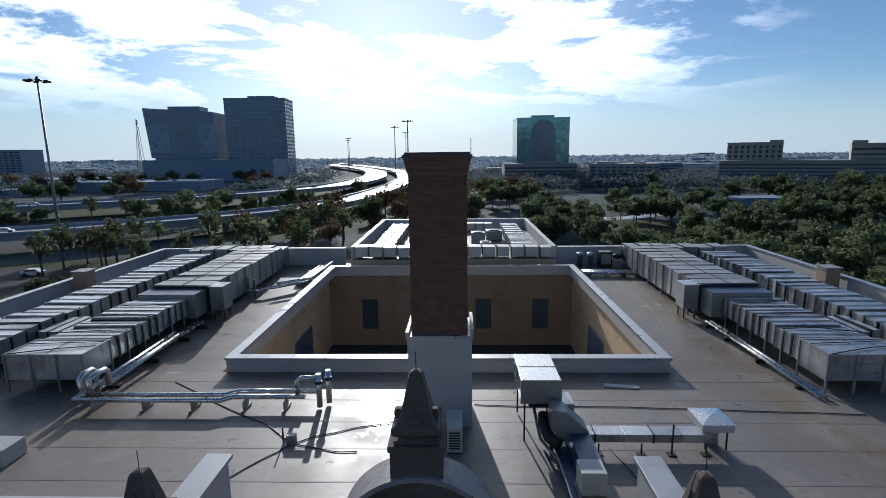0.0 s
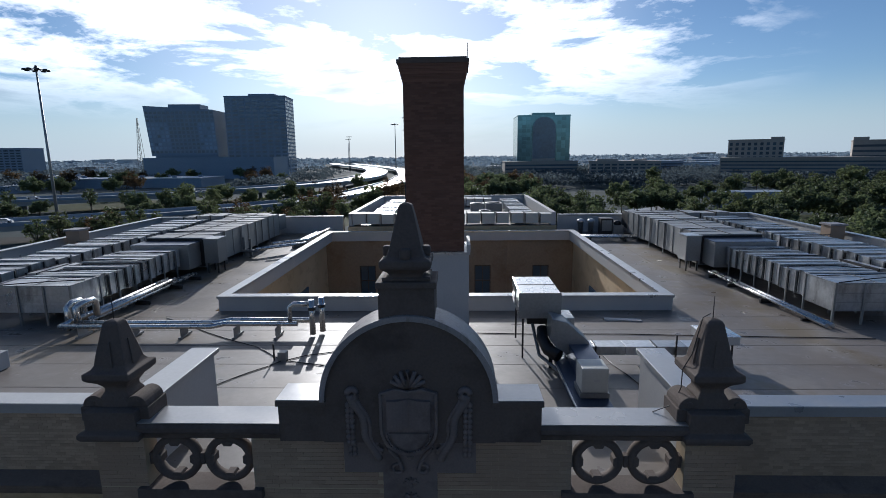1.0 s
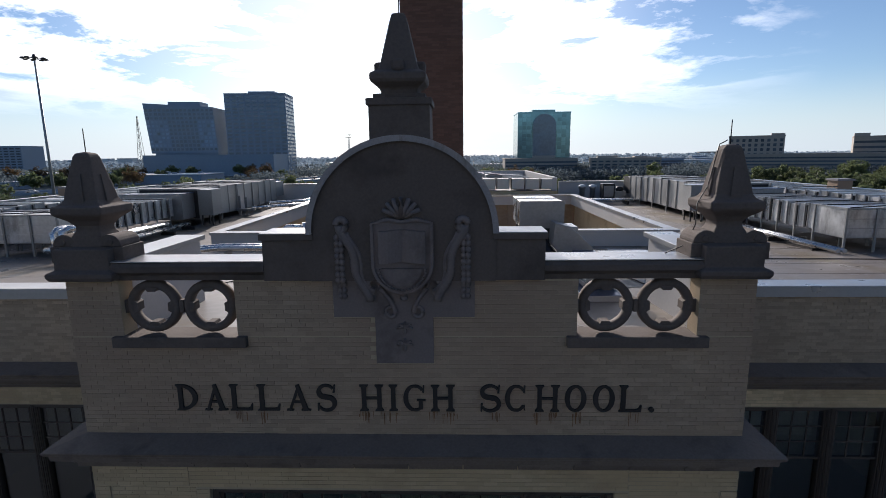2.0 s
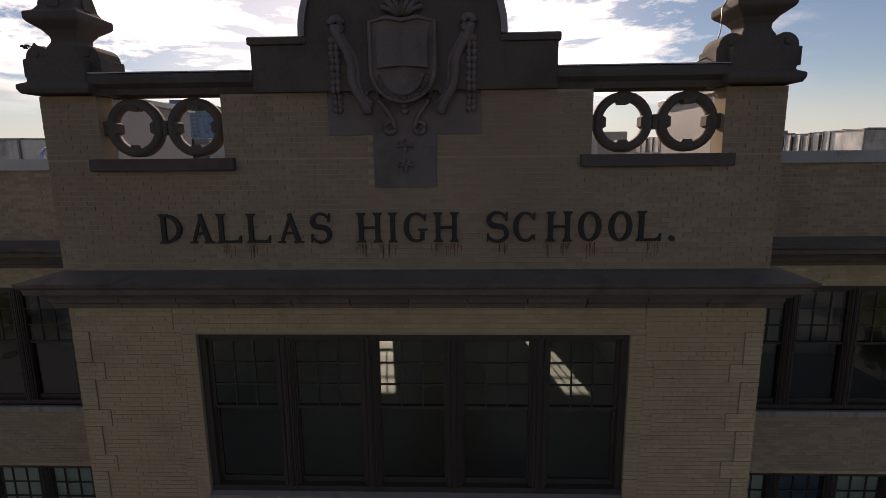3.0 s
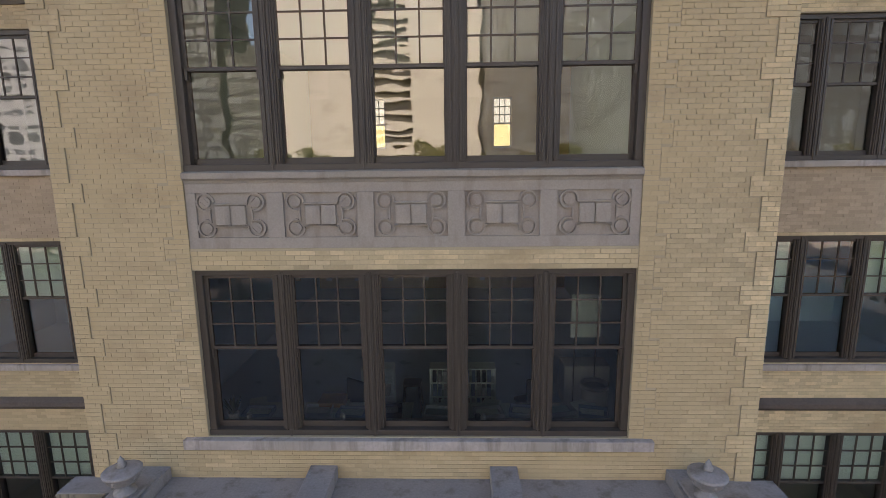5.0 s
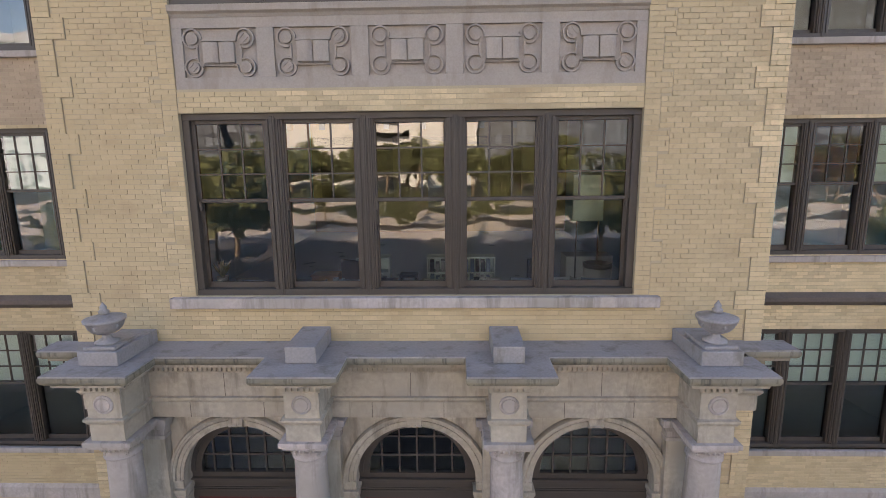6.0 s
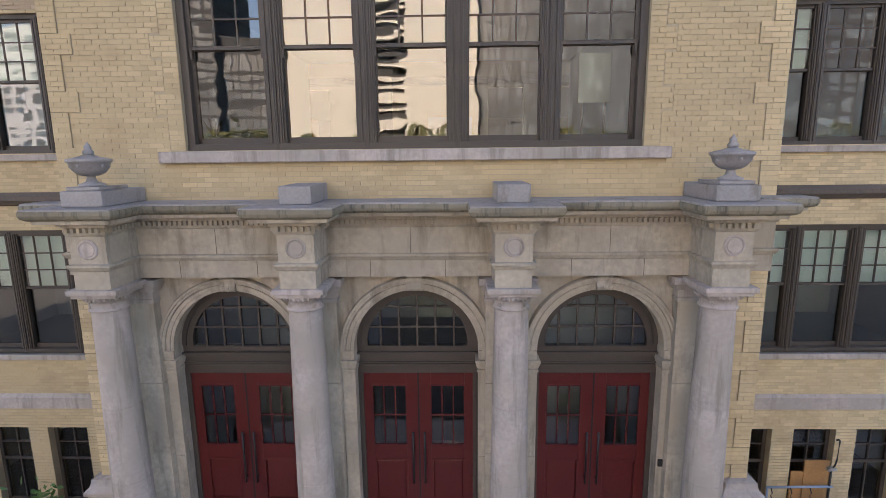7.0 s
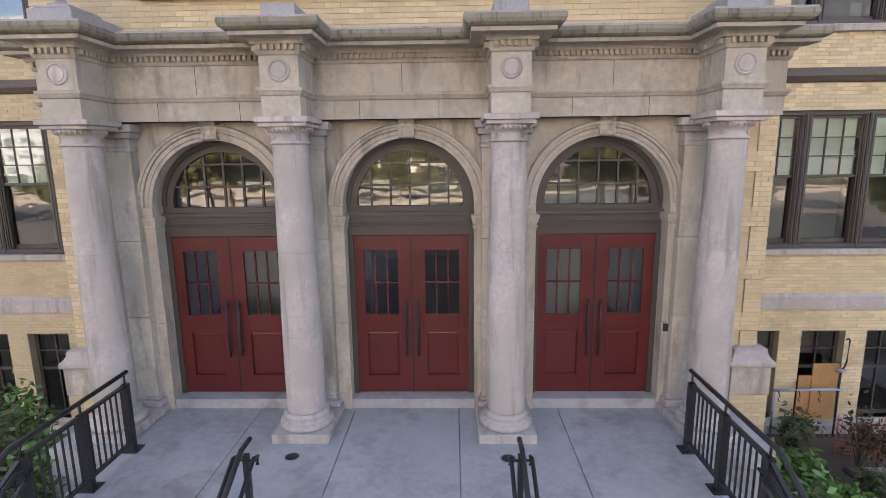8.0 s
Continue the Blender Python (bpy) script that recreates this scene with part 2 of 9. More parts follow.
def milky_glass(name, colour, share):
    """Pane: mostly clear, with an uneven milky share of the given colour."""
    m = bpy.data.materials.new(name)
    nt, N, L = nodes_of(m)
    tr, tl, mix = N.new("ShaderNodeBsdfTransparent"), N.new("ShaderNodeBsdfTranslucent"), N.new("ShaderNodeMixShader")
    tl.inputs[0].default_value = (*colour, 1)
    n = N.new("ShaderNodeTexNoise"); n.inputs["Scale"].default_value = 7.0; n.inputs["Detail"].default_value = 5
    mr = N.new("ShaderNodeMapRange"); mr.inputs[3].default_value, mr.inputs[4].default_value = share * 0.5, min(1.0, share * 1.5)
    geo = N.new("ShaderNodeNewGeometry")
    L.new(geo.outputs["Position"], n.inputs["Vector"]); L.new(n.outputs["Fac"], mr.inputs[0]); L.new(mr.outputs[0], mix.inputs[0])
    L.new(tr.outputs[0], mix.inputs[1]); L.new(tl.outputs[0], mix.inputs[2])
    L.new(mix.outputs[0], N.new("ShaderNodeOutputMaterial").inputs[0])
    return m


M_MILKY = milky_glass("milky_glass", (0.15, 0.165, 0.17), 0.40)
M_AMBER = milky_glass("yellow_milky_glass", (0.20, 0.185, 0.105), 0.45)
M_CLEAR = bpy.data.materials.new("inner_face_of_glass")
_N, _L = nodes_of(M_CLEAR)[1:]
_L.new(_N.new("ShaderNodeBsdfTransparent").outputs[0], _N.new("ShaderNodeOutputMaterial").inputs[0])
M_CONC = mat("porch_concrete", (0.315, 0.296, 0.280), 0.62, var=0.26, scale=1.6, fine=12, bump=0.10, tint=(0.375, 0.355, 0.338), stain=(0.185, 0.162, 0.148), stain_scale=1.1, space="World", rand=0.07)


def roof_mat():
    """Grey roof membrane: brownish dirt, pale scuffs, darker damp areas and a few wet, shiny patches west of the chimney."""
    m = mat("roof_membrane", (0.185, 0.165, 0.15), 0.5, var=0.2, scale=0.5, fine=5, bump=0.12, tint=(0.165, 0.135, 0.108), stain=(0.25, 0.225, 0.20), stain_scale=0.35, rough_var=0.1, space="World", dist=0.02, spec=0.35)
    nt = m.node_tree
    N, L = nt.nodes, nt.links
    b = next(n for n in N if n.type == "BSDF_PRINCIPLED")
    geo = N.new("ShaderNodeNewGeometry")
    d = N.new("ShaderNodeVectorMath"); d.operation = "DISTANCE"; d.inputs[1].default_value = (-1.9, 8.9, 14.3)
    L.new(geo.outputs["Position"], d.inputs[0])
    near = N.new("ShaderNodeMapRange"); near.inputs[1].default_value, near.inputs[2].default_value = 3.2, 0.8
    near.inputs[3].default_value, near.inputs[4].default_value = 0.0, 0.12
    L.new(d.outputs["Value"], near.inputs[0])
    n = N.new("ShaderNodeTexNoise"); n.inputs["Scale"].default_value = 1.5; n.inputs["Detail"].default_value = 6; n.inputs["Roughness"].default_value = 0.6
    L.new(geo.outputs["Position"], n.inputs["Vector"])
    ad = N.new("ShaderNodeMath"); ad.operation = "ADD"
    L.new(n.outputs["Fac"], ad.inputs[0]); L.new(near.outputs[0], ad.inputs[1])
    wet = N.new("ShaderNodeMapRange"); wet.inputs[1].default_value, wet.inputs[2].default_value = 0.60, 0.66
    L.new(ad.outputs[0], wet.inputs[0])
    old = b.inputs["Roughness"].links[0].from_socket
    mx = N.new("ShaderNodeMix"); mx.data_type = "FLOAT"
    L.new(wet.outputs[0], mx.inputs[0]); L.new(old, mx.inputs[2]); mx.inputs[3].default_value = 0.25
    L.new(mx.outputs[0], b.inputs["Roughness"])
    # yellow-brown run-off stains along the inner foot of the duct rows
    sp = N.new("ShaderNodeSeparateXYZ"); L.new(geo.outputs["Position"], sp.inputs[0])
    ab = N.new("ShaderNodeMath"); ab.operation = "ABSOLUTE"; L.new(sp.outputs["X"], ab.inputs[0])
    df = N.new("ShaderNodeMath"); df.operation = "SUBTRACT"; df.inputs[1].default_value = 12.3; L.new(ab.outputs[0], df.inputs[0])
    da = N.new("ShaderNodeMath"); da.operation = "ABSOLUTE"; L.new(df.outputs[0], da.inputs[0])
    band = N.new("ShaderNodeMapRange"); band.inputs[1].default_value, band.inputs[2].default_value = 1.6, 0.1
    band.inputs[3].default_value, band.inputs[4].default_value = 0.0, 0.16
    L.new(da.outputs[0], band.inputs[0])
    ns = N.new("ShaderNodeTexNoise"); ns.inputs["Scale"].default_value = 0.55; ns.inputs["Detail"].default_value = 7; ns.inputs["Roughness"].default_value = 0.65
    L.new(geo.outputs["Position"], ns.inputs["Vector"])
    sm = N.new("ShaderNodeMath"); sm.operation = "ADD"; L.new(ns.outputs["Fac"], sm.inputs[0]); L.new(band.outputs[0], sm.inputs[1])
    sr = N.new("ShaderNodeMapRange"); sr.inputs[1].default_value, sr.inputs[2].default_value = 0.58, 0.72
    sr.inputs[4].default_value = 0.8
    L.new(sm.outputs[0], sr.inputs[0])
    old = b.inputs["Base Color"].links[0].from_socket
    m2 = N.new("ShaderNodeMix"); m2.data_type = "RGBA"
    L.new(sr.outputs[0], m2.inputs[0]); L.new(old, m2.inputs[6]); m2.inputs[7].default_value = (0.155, 0.115, 0.065, 1)
    L.new(m2.outputs[2], b.inputs["Base Color"])
    return m


M_ROOF = roof_mat()
# Shade on the court's back wall is put into this darker brown.
M_COURT = mat("court_shade_brown", (0.29, 0.215, 0.145), 0.85, var=0.15, scale=0.3, fine=8, bump=0.1, stain=(0.22, 0.14, 0.08), stain_scale=0.4, space="World")
M_WHITE = mat("white_paint", (0.45, 0.44, 0.43), 0.6, var=0.08, scale=1.0, fine=20, bump=0.06, stain=(0.5, 0.48, 0.45), stain_scale=0.7, space="World")
M_COPING = mat("metal_coping", (0.42, 0.42, 0.42), 0.35, 0.5, var=0.08, scale=1.5, fine=15, bump=0.05, space="World")
M_GALV = mat("galvanised_steel", (0.46, 0.47, 0.48), 0.40, 0.8, var=0.2, scale=1.2, fine=9, bump=0.12, rand=0.22, rough_var=0.14, stain=(0.20, 0.195, 0.19), stain_scale=1.1, streak=(1.5, 1.5, 0.5), space="World")
M_GALV_DULL = mat("dull_steel", (0.29, 0.29, 0.285), 0.5, 0.55, var=0.15, scale=1.5, fine=12, bump=0.08, rand=0.15, space="World")
M_PIPE = mat("pipe_jacket", (0.62, 0.62, 0.61), 0.28, 0.9, var=0.08, fine=25, bump=0.04)
M_BLUE = mat("blue_steel", (0.06, 0.085, 0.14), 0.4, 0.4, var=0.15, space="World")
M_AC = mat("cream_casing", (0.50, 0.50, 0.46), 0.5, var=0.08, fine=20, bump=0.03)
M_OLIVE = mat("pale_olive_wall_paint", (0.72, 0.82, 0.80), 0.8, var=0.06, bump=0.04, space="World")
M_FLOOR3 = mat("pale_worn_floor", (0.58, 0.60, 0.53), 0.75, spec=0.15, var=0.12, scale=2, fine=20, space="World")
M_LOBBY = mat("pale_lobby_paint", (0.80, 0.77, 0.70), 0.7, var=0.06, bump=0.04, space="World")
M_PLASTER = mat("plaster", (0.62, 0.60, 0.55), 0.8, var=0.06, bump=0.04, space="World")
# Blue of the room daylight is put into the wall and floor colours.
M_ROOMDARK = mat("daylight_blue_wall", (0.50, 0.74, 0.92), 0.8, var=0.1, bump=0.04, space="World")
M_FLOORW = mat("daylight_blue_floor", (0.52, 0.64, 0.74), 0.35, var=0.15, scale=2, fine=20, space="World")
M_CEIL = mat("pale_ceiling", (0.78, 0.84, 0.90), 0.8, var=0.05, bump=0.03, space="World")
M_BLIND = mat("blind", (0.78, 0.86, 0.80), 0.7, var=0.05, bump=0.04)
M_GRASS = mat("grass", (0.070, 0.080, 0.042), 0.95, spec=0.05, var=0.35, scale=0.05, fine=1.5, bump=0.5, tint=(0.10, 0.095, 0.045), space="World")
M_CITY = mat("far_ground", (0.105, 0.122, 0.118), 0.95, var=0.4, scale=0.008, fine=0.06, bump=0.0, tint=(0.075, 0.092, 0.088), space="World", spec=0.05)
M_ASPH = mat("asphalt", (0.066, 0.065, 0.064), 0.9, spec=0.12, var=0.2, scale=0.15, fine=3, bump=0.2, space="World")
# Shade is put into the paving's colour, sunlight into the street's.
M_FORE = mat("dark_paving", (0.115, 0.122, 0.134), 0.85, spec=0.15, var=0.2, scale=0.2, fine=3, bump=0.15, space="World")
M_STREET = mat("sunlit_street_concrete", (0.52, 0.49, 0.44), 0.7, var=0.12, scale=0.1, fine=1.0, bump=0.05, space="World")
M_ROAD = mat("highway_concrete", (0.34, 0.33, 0.31), 0.35, var=0.1, scale=0.05, fine=1.0, bump=0.05, space="World")
M_LEAF4 = mat("leaf_bright_green", (0.075, 0.17, 0.035), 0.55, var=0.2, scale=2, fine=10, bump=0.0, island=0.3)
# Grey-blue of distance haze is put into the woods' colour.
M_WOODS = mat("haze_greyed_woods", (0.105, 0.130, 0.142), 0.9, var=0.25, scale=0.02, fine=0.2, bump=0.0, island=0.2, spec=0.05)
M_LEAF = mat("leaf_green", (0.112, 0.138, 0.066), 0.7, var=0.3, scale=0.6, fine=4, bump=0.0, island=0.35, rand=0.25)
M_LEAF2 = mat("leaf_olive", (0.122, 0.146, 0.066), 0.7, var=0.3, scale=0.6, fine=4, bump=0.0, island=0.4, rand=0.25)
M_LEAF3 = mat("leaf_russet", (0.105, 0.07, 0.035), 0.75, var=0.3, scale=0.6, fine=4, bump=0.0, island=0.4, rand=0.25)


def leaf_through(m, share=0.40):
    """Lets part of the light pass through the leaves."""
    nt = m.node_tree
    N, L = nt.nodes, nt.links
    b = next(n for n in N if n.type == "BSDF_PRINCIPLED")
    out = next(n for n in N if n.type == "OUTPUT_MATERIAL")
    tr = N.new("ShaderNodeBsdfTranslucent")
    L.new(b.inputs["Base Color"].links[0].from_socket, tr.inputs[0])
    mx = N.new("ShaderNodeMixShader"); mx.inputs[0].default_value = share
    L.new(b.outputs[0], mx.inputs[1]); L.new(tr.outputs[0], mx.inputs[2]); L.new(mx.outputs[0], out.inputs[0])


for _m in (M_LEAF, M_LEAF2, M_LEAF3, M_WOODS):
    leaf_through(_m, 0.5)
M_BARK = mat("bark", (0.10, 0.08, 0.06), 0.9, var=0.3, fine=8, bump=0.5, dist=0.03)
M_TGLASS = mat("tower_glass", (0.085, 0.125, 0.165), 0.12, 0.0, var=0.3, scale=0.06, fine=0.4, bump=0.0, rand=0.3, rough_var=0.05, spec=0.9)
M_TGREEN = mat("green_tower_glass", (0.16, 0.30, 0.33), 0.12, 0.6, var=0.25, scale=0.05, fine=0.3, bump=0.0, rand=0.3, rough_var=0.05, spec=1.0)
M_FARWIN = mat("dark_window_recess", (0.07, 0.088, 0.108), 0.35, 0.0, var=0.3, scale=0.06, fine=0.4, bump=0.0, rand=0.3, spec=0.3)
# Haze of the distance is put into this wall colour: bluer and lighter.
M_TWALL = mat("tower_wall_hazed", (0.225, 0.275, 0.335), 0.6, var=0.12, scale=0.05, fine=0.6, bump=0.0)
M_BLDG = mat("office_concrete", (0.36, 0.31, 0.26), 0.75, var=0.12, scale=0.08, fine=0.8, bump=0.0, rand=0.1)
M_TDARK = mat("dark_tower_cladding", (0.032, 0.038, 0.046), 0.75, spec=0.2, var=0.15, scale=0.06, fine=0.5, bump=0.0)
M_TDARKWIN = mat("dark_tower_window", (0.062, 0.083, 0.105), 0.4, spec=0.25, var=0.3, scale=0.06, fine=0.4, bump=0.0, rand=0.4)
# Sky showing through the tower is put into this pale window colour.
M_TPALE = mat("tower_window_sky_tone", (0.30, 0.37, 0.44), 0.3, var=0.2, scale=0.1, fine=0.6, bump=0.0, rand=0.25)
# No haze is modelled: its blue and brightness are put into this colour.
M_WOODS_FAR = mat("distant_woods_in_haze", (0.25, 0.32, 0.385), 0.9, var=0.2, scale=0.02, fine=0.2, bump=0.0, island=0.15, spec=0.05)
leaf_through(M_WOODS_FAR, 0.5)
M_CHIMJ = mat("sooty_mortar", (0.125, 0.078, 0.058), 0.9, var=0.15, fine=60, bump=0.2, space="World")
M_CREAM = mat("cream_cladding", (0.355, 0.385, 0.385), 0.7, var=0.05, scale=0.1, fine=0.8, bump=0.0)
M_FLATROOF = mat("white_flat_roof", (0.55, 0.55, 0.55), 0.6, var=0.15, scale=0.03, fine=0.3, bump=0.0)
M_PLY = mat("plywood", (0.42, 0.20, 0.075), 0.7, var=0.2, scale=4, fine=30, bump=0.1)
M_PAINTBLUE = mat("blue_pipe_paint", (0.22, 0.30, 0.42), 0.5, var=0.1)
M_SOIL = mat("soil", (0.10, 0.07, 0.05), 0.95, var=0.3, scale=3, fine=20, bump=0.5, space="World", dist=0.03)
M_NET = mat("orange_net", (0.55, 0.13, 0.07), 0.7, var=0.1)
M_CARS = [mat("car_white", (0.7, 0.7, 0.7), 0.3, 0, 0.03, bump=0), mat("car_dark", (0.04, 0.04, 0.045), 0.3, 0, 0.05, bump=0),
          mat("car_silver", (0.4, 0.41, 0.42), 0.3, 0.6, 0.03, bump=0), mat("car_red", (0.35, 0.04, 0.03), 0.3, 0, 0.03, bump=0)]
M_RUBBER = mat("tyre_rubber", (0.02, 0.02, 0.02), 0.8, bump=0)

# ---------------------------------------------------------------- mesh tools


class Geo:
    """Collects vertices and faces of one mesh."""

    def __init__(self):
        self.v, self.f, self.s = [], [], []

    def add(self, verts, faces, smooth=False):
        n = len(self.v)
        self.v.extend(verts)
        self.f.extend(tuple(n + i for i in q) for q in faces)
        self.s.extend([smooth] * len(faces))
        return self

    def box(self, x0, x1, y0, y1, z0, z1):
        return self.add([(x0, y0, z0), (x1, y0, z0), (x1, y1, z0), (x0, y1, z0), (x0, y0, z1), (x1, y0, z1), (x1, y1, z1), (x0, y1, z1)],
                        [(0, 3, 2, 1), (4, 5, 6, 7), (0, 1, 5, 4), (1, 2, 6, 5), (2, 3, 7, 6), (3, 0, 4, 7)])

    def cbox(self, c, s):
        return self.box(c[0] - s[0] / 2, c[0] + s[0] / 2, c[1] - s[1] / 2, c[1] + s[1] / 2, c[2] - s[2] / 2, c[2] + s[2] / 2)

    def lathe(self, prof, seg=24, cx=0, cy=0, smooth=True, square=False, turn=0.0):
        """Turned body: prof is (radius, z) from the bottom up."""
        n = 4 if square else seg
        ring = []
        k = math.sqrt(2) if square else 1
        a0 = math.pi / 4 if square else turn
        verts = [(cx + k * r * math.cos(a0 + 2 * math.pi * i / n), cy + k * r * math.sin(a0 + 2 * math.pi * i / n), z) for r, z in prof for i in range(n)]
        faces = [(j * n + i, j * n + (i + 1) % n, (j + 1) * n + (i + 1) % n, (j + 1) * n + i) for j in range(len(prof) - 1) for i in range(n)]
        self.add(verts, faces, smooth and not square)
        m = len(self.v) - len(verts)
        self.f.append(tuple(m + i for i in reversed(range(n))))
        self.f.append(tuple(m + (len(prof) - 1) * n + i for i in range(n)))
        self.s.extend([False, False])
        return self

    def tube(self, pts, r, seg=8):
        """Round bar along a polyline."""
        pts = [Vector(p) for p in pts]
        rings = []
        for i, p in enumerate(pts):
            d = (pts[min(i + 1, len(pts) - 1)] - pts[max(i - 1, 0)]).normalized()
            a = d.cross(Vector((0, 0, 1)))
            if a.length < 1e-3:
                a = Vector((1, 0, 0))
            a.normalize()
            b = a.cross(d).normalized()
            rings.append([tuple(p + r * (math.cos(2 * math.pi * k / seg) * a + math.sin(2 * math.pi * k / seg) * b)) for k in range(seg)])
        verts = [v for ring in rings for v in ring]
        faces = [(j * seg + k, (j + 1) * seg + k, (j + 1) * seg + (k + 1) % seg, j * seg + (k + 1) % seg) for j in range(len(pts) - 1) for k in range(seg)]
        self.add(verts, faces, True)
        m = len(self.v) - len(verts)
        self.f.append(tuple(m + k for k in range(seg))); self.f.append(tuple(m + (len(pts) - 1) * seg + k for k in reversed(range(seg))))
        self.s.extend([False, False])
        return self

    def prism(self, poly, y0, y1, axis="y", smooth_side=False):
        """Flat outline (x, z) given counter-clockwise seen from the front, drawn out from y0 (front) to y1."""
        n = len(poly)
        if axis == "y":
            v = [(x, y0, z) for x, z in poly] + [(x, y1, z) for x, z in poly]
        elif axis == "x":
            v = [(y0, x, z) for x, z in poly] + [(y1, x, z) for x, z in poly]
        else:
            v = [(x, z, y0) for x, z in poly] + [(x, z, y1) for x, z in poly]
        self.add(v, [tuple(range(n)), tuple(reversed(range(n, 2 * n)))])
        m = len(self.v) - 2 * n
        for i in range(n):
            self.f.append((m + (i + 1) % n, m + i, m + n + i, m + n + (i + 1) % n)); self.s.append(smooth_side)
        return self

    def sweep(self, path, prof, closed=False):
        """Moulding: prof (out, z) drawn along a plan line, mitred; out is to the right of the way."""
        n = len(path)
        P = [Vector(p) for p in path]
        outs = []
        for i in range(n):
            a = P[i] - P[i - 1] if (i > 0 or closed) else P[1] - P[0]
            b = P[(i + 1) % n] - P[i] if (i < n - 1 or closed) else P[-1] - P[-2]
            na, nb = Vector((a.y, -a.x)).normalized(), Vector((b.y, -b.x)).normalized()
            m = (na + nb)
            m = m / max(0.2, m.dot(na)) if m.length > 1e-6 else na
            outs.append(m)
        k = len(prof)
        v = [(P[i].x + o * outs[i].x, P[i].y + o * outs[i].y, z) for i in range(n) for o, z in prof]
        f = []
        for i in range(n if closed else n - 1):
            j = (i + 1) % n
            for q in range(k - 1):
                f.append((i * k + q, j * k + q, j * k + q + 1, i * k + q + 1))
        self.add(v, f)
        if not closed:
            m = len(self.v) - len(v)
            self.f.append(tuple(m + q for q in range(k))); self.f.append(tuple(m + (n - 1) * k + q for q in reversed(range(k))))
            self.s.extend([False, False])
        return self

    def mesh(self, name, material=None):
        me = bpy.data.meshes.new(name)
        me.from_pydata(self.v, [], self.f)
        me.polygons.foreach_set("use_smooth", self.s)
        if material:
            me.materials.append(material)
        me.update()
        return me


def part(name, g, material, parent=None, label="", loc=None, bevel=0.0, shadow=True):
    """One mesh object under a thing or a part."""
    me = g if isinstance(g, bpy.types.Mesh) else g.mesh(name, material)
    ob = new(name, me)
    if parent:
        ob.parent = parent
    if loc:
        ob.location = loc
    if label:
        tagged(ob, label)
    if bevel:
        b = ob.modifiers.new("edge", "BEVEL")
        b.width, b.segments, b.limit_method = bevel, 2, "ANGLE"
    if not shadow:
        ob.visible_shadow = False
    return ob


def pane_mesh(g, name="pane", glass=None):
    """Sheet of glass: the outer face mirrors, the others are clear."""
    me = g.mesh(name, glass or M_GLASS)
    me.materials.append(M_CLEAR)
    for p in me.polygons:
        p.material_index = 0 if p.normal.y < -0.5 else 1
    return me


def thing(name, loc, label, category, group="", kind="", turn=0.0):
    ob = new(name)
    ob.empty_display_size = 0.1
    ob.location = loc
    ob.rotation_euler = (0, 0, turn)
    return tagged(ob, label, category, group, kind)


def holed(g, x0, x1, z0, z1, y0, y1, holes):
    """Upright wall slab between y0 (front) and y1 with rectangular openings (x0, x1, z0, z1) cut through."""
    xs = sorted({x0, x1, *[h for o in holes for h in o[:2] if x0 < h < x1]})
    zs = sorted({z0, z1, *[h for o in holes for h in o[2:] if z0 < h < z1]})
    solid = {}
    for i in range(len(xs) - 1):
        for j in range(len(zs) - 1):
            cx, cz = (xs[i] + xs[i + 1]) / 2, (zs[j] + zs[j + 1]) / 2
            solid[i, j] = not any(o[0] < cx < o[1] and o[2] < cz < o[3] for o in holes)
    for (i, j), on in solid.items():
        if not on:
            continue
        a, b, c, d = xs[i], xs[i + 1], zs[j], zs[j + 1]
        g.add([(a, y0, c), (b, y0, c), (b, y0, d), (a, y0, d)], [(0, 1, 2, 3)])
        g.add([(a, y1, c), (b, y1, c), (b, y1, d), (a, y1, d)], [(3, 2, 1, 0)])
        if not solid.get((i - 1, j)):
            g.add([(a, y0, c), (a, y0, d), (a, y1, d), (a, y1, c)], [(0, 1, 2, 3)])
        if not solid.get((i + 1, j)):
            g.add([(b, y0, c), (b, y1, c), (b, y1, d), (b, y0, d)], [(0, 1, 2, 3)])
        if not solid.get((i, j - 1)):
            g.add([(a, y0, c), (a, y1, c), (b, y1, c), (b, y0, c)], [(0, 1, 2, 3)])
        if not solid.get((i, j + 1)):
            g.add([(a, y0, d), (b, y0, d), (b, y1, d), (a, y1, d)], [(0, 1, 2, 3)])
    return g


COURSE, BRICK, JOINT = 0.0698, 0.213, 0.0085


def brick_runs(x0, x1, z0, z1, holes):
    """Bricks of a running bond as (xa, xb, za, zb), cut at the openings."""
    out = []
    n = int(round((z1 - z0) / COURSE))
    for i in range(n):
        za = z0 + i * COURSE + JOINT / 2
        zb = za + COURSE - JOINT
        zm = (za + zb) / 2
        spans = [(x0, x1)]
        for o in holes:
            if o[2] < zm < o[3]:
                nxt = []
                for a, b in spans:
                    if o[1] <= a or o[0] >= b:
                        nxt.append((a, b))
                    else:
                        if a < o[0]: nxt.append((a, o[0]))
                        if o[1] < b: nxt.append((o[1], b))
                spans = nxt
        shift = (i % 2) * BRICK / 2 + (0.02 if i % 7 == 3 else 0)
        for a, b in spans:
            k = math.floor((a - shift) / BRICK)
            x = shift + k * BRICK
            while x < b:
                xa, xb = max(a, x) + 0.0018, min(b, x + BRICK) - 0.0018
                if xb - xa > 0.02:
                    out.append((xa, xb, za, zb))
                x += BRICK
    return out


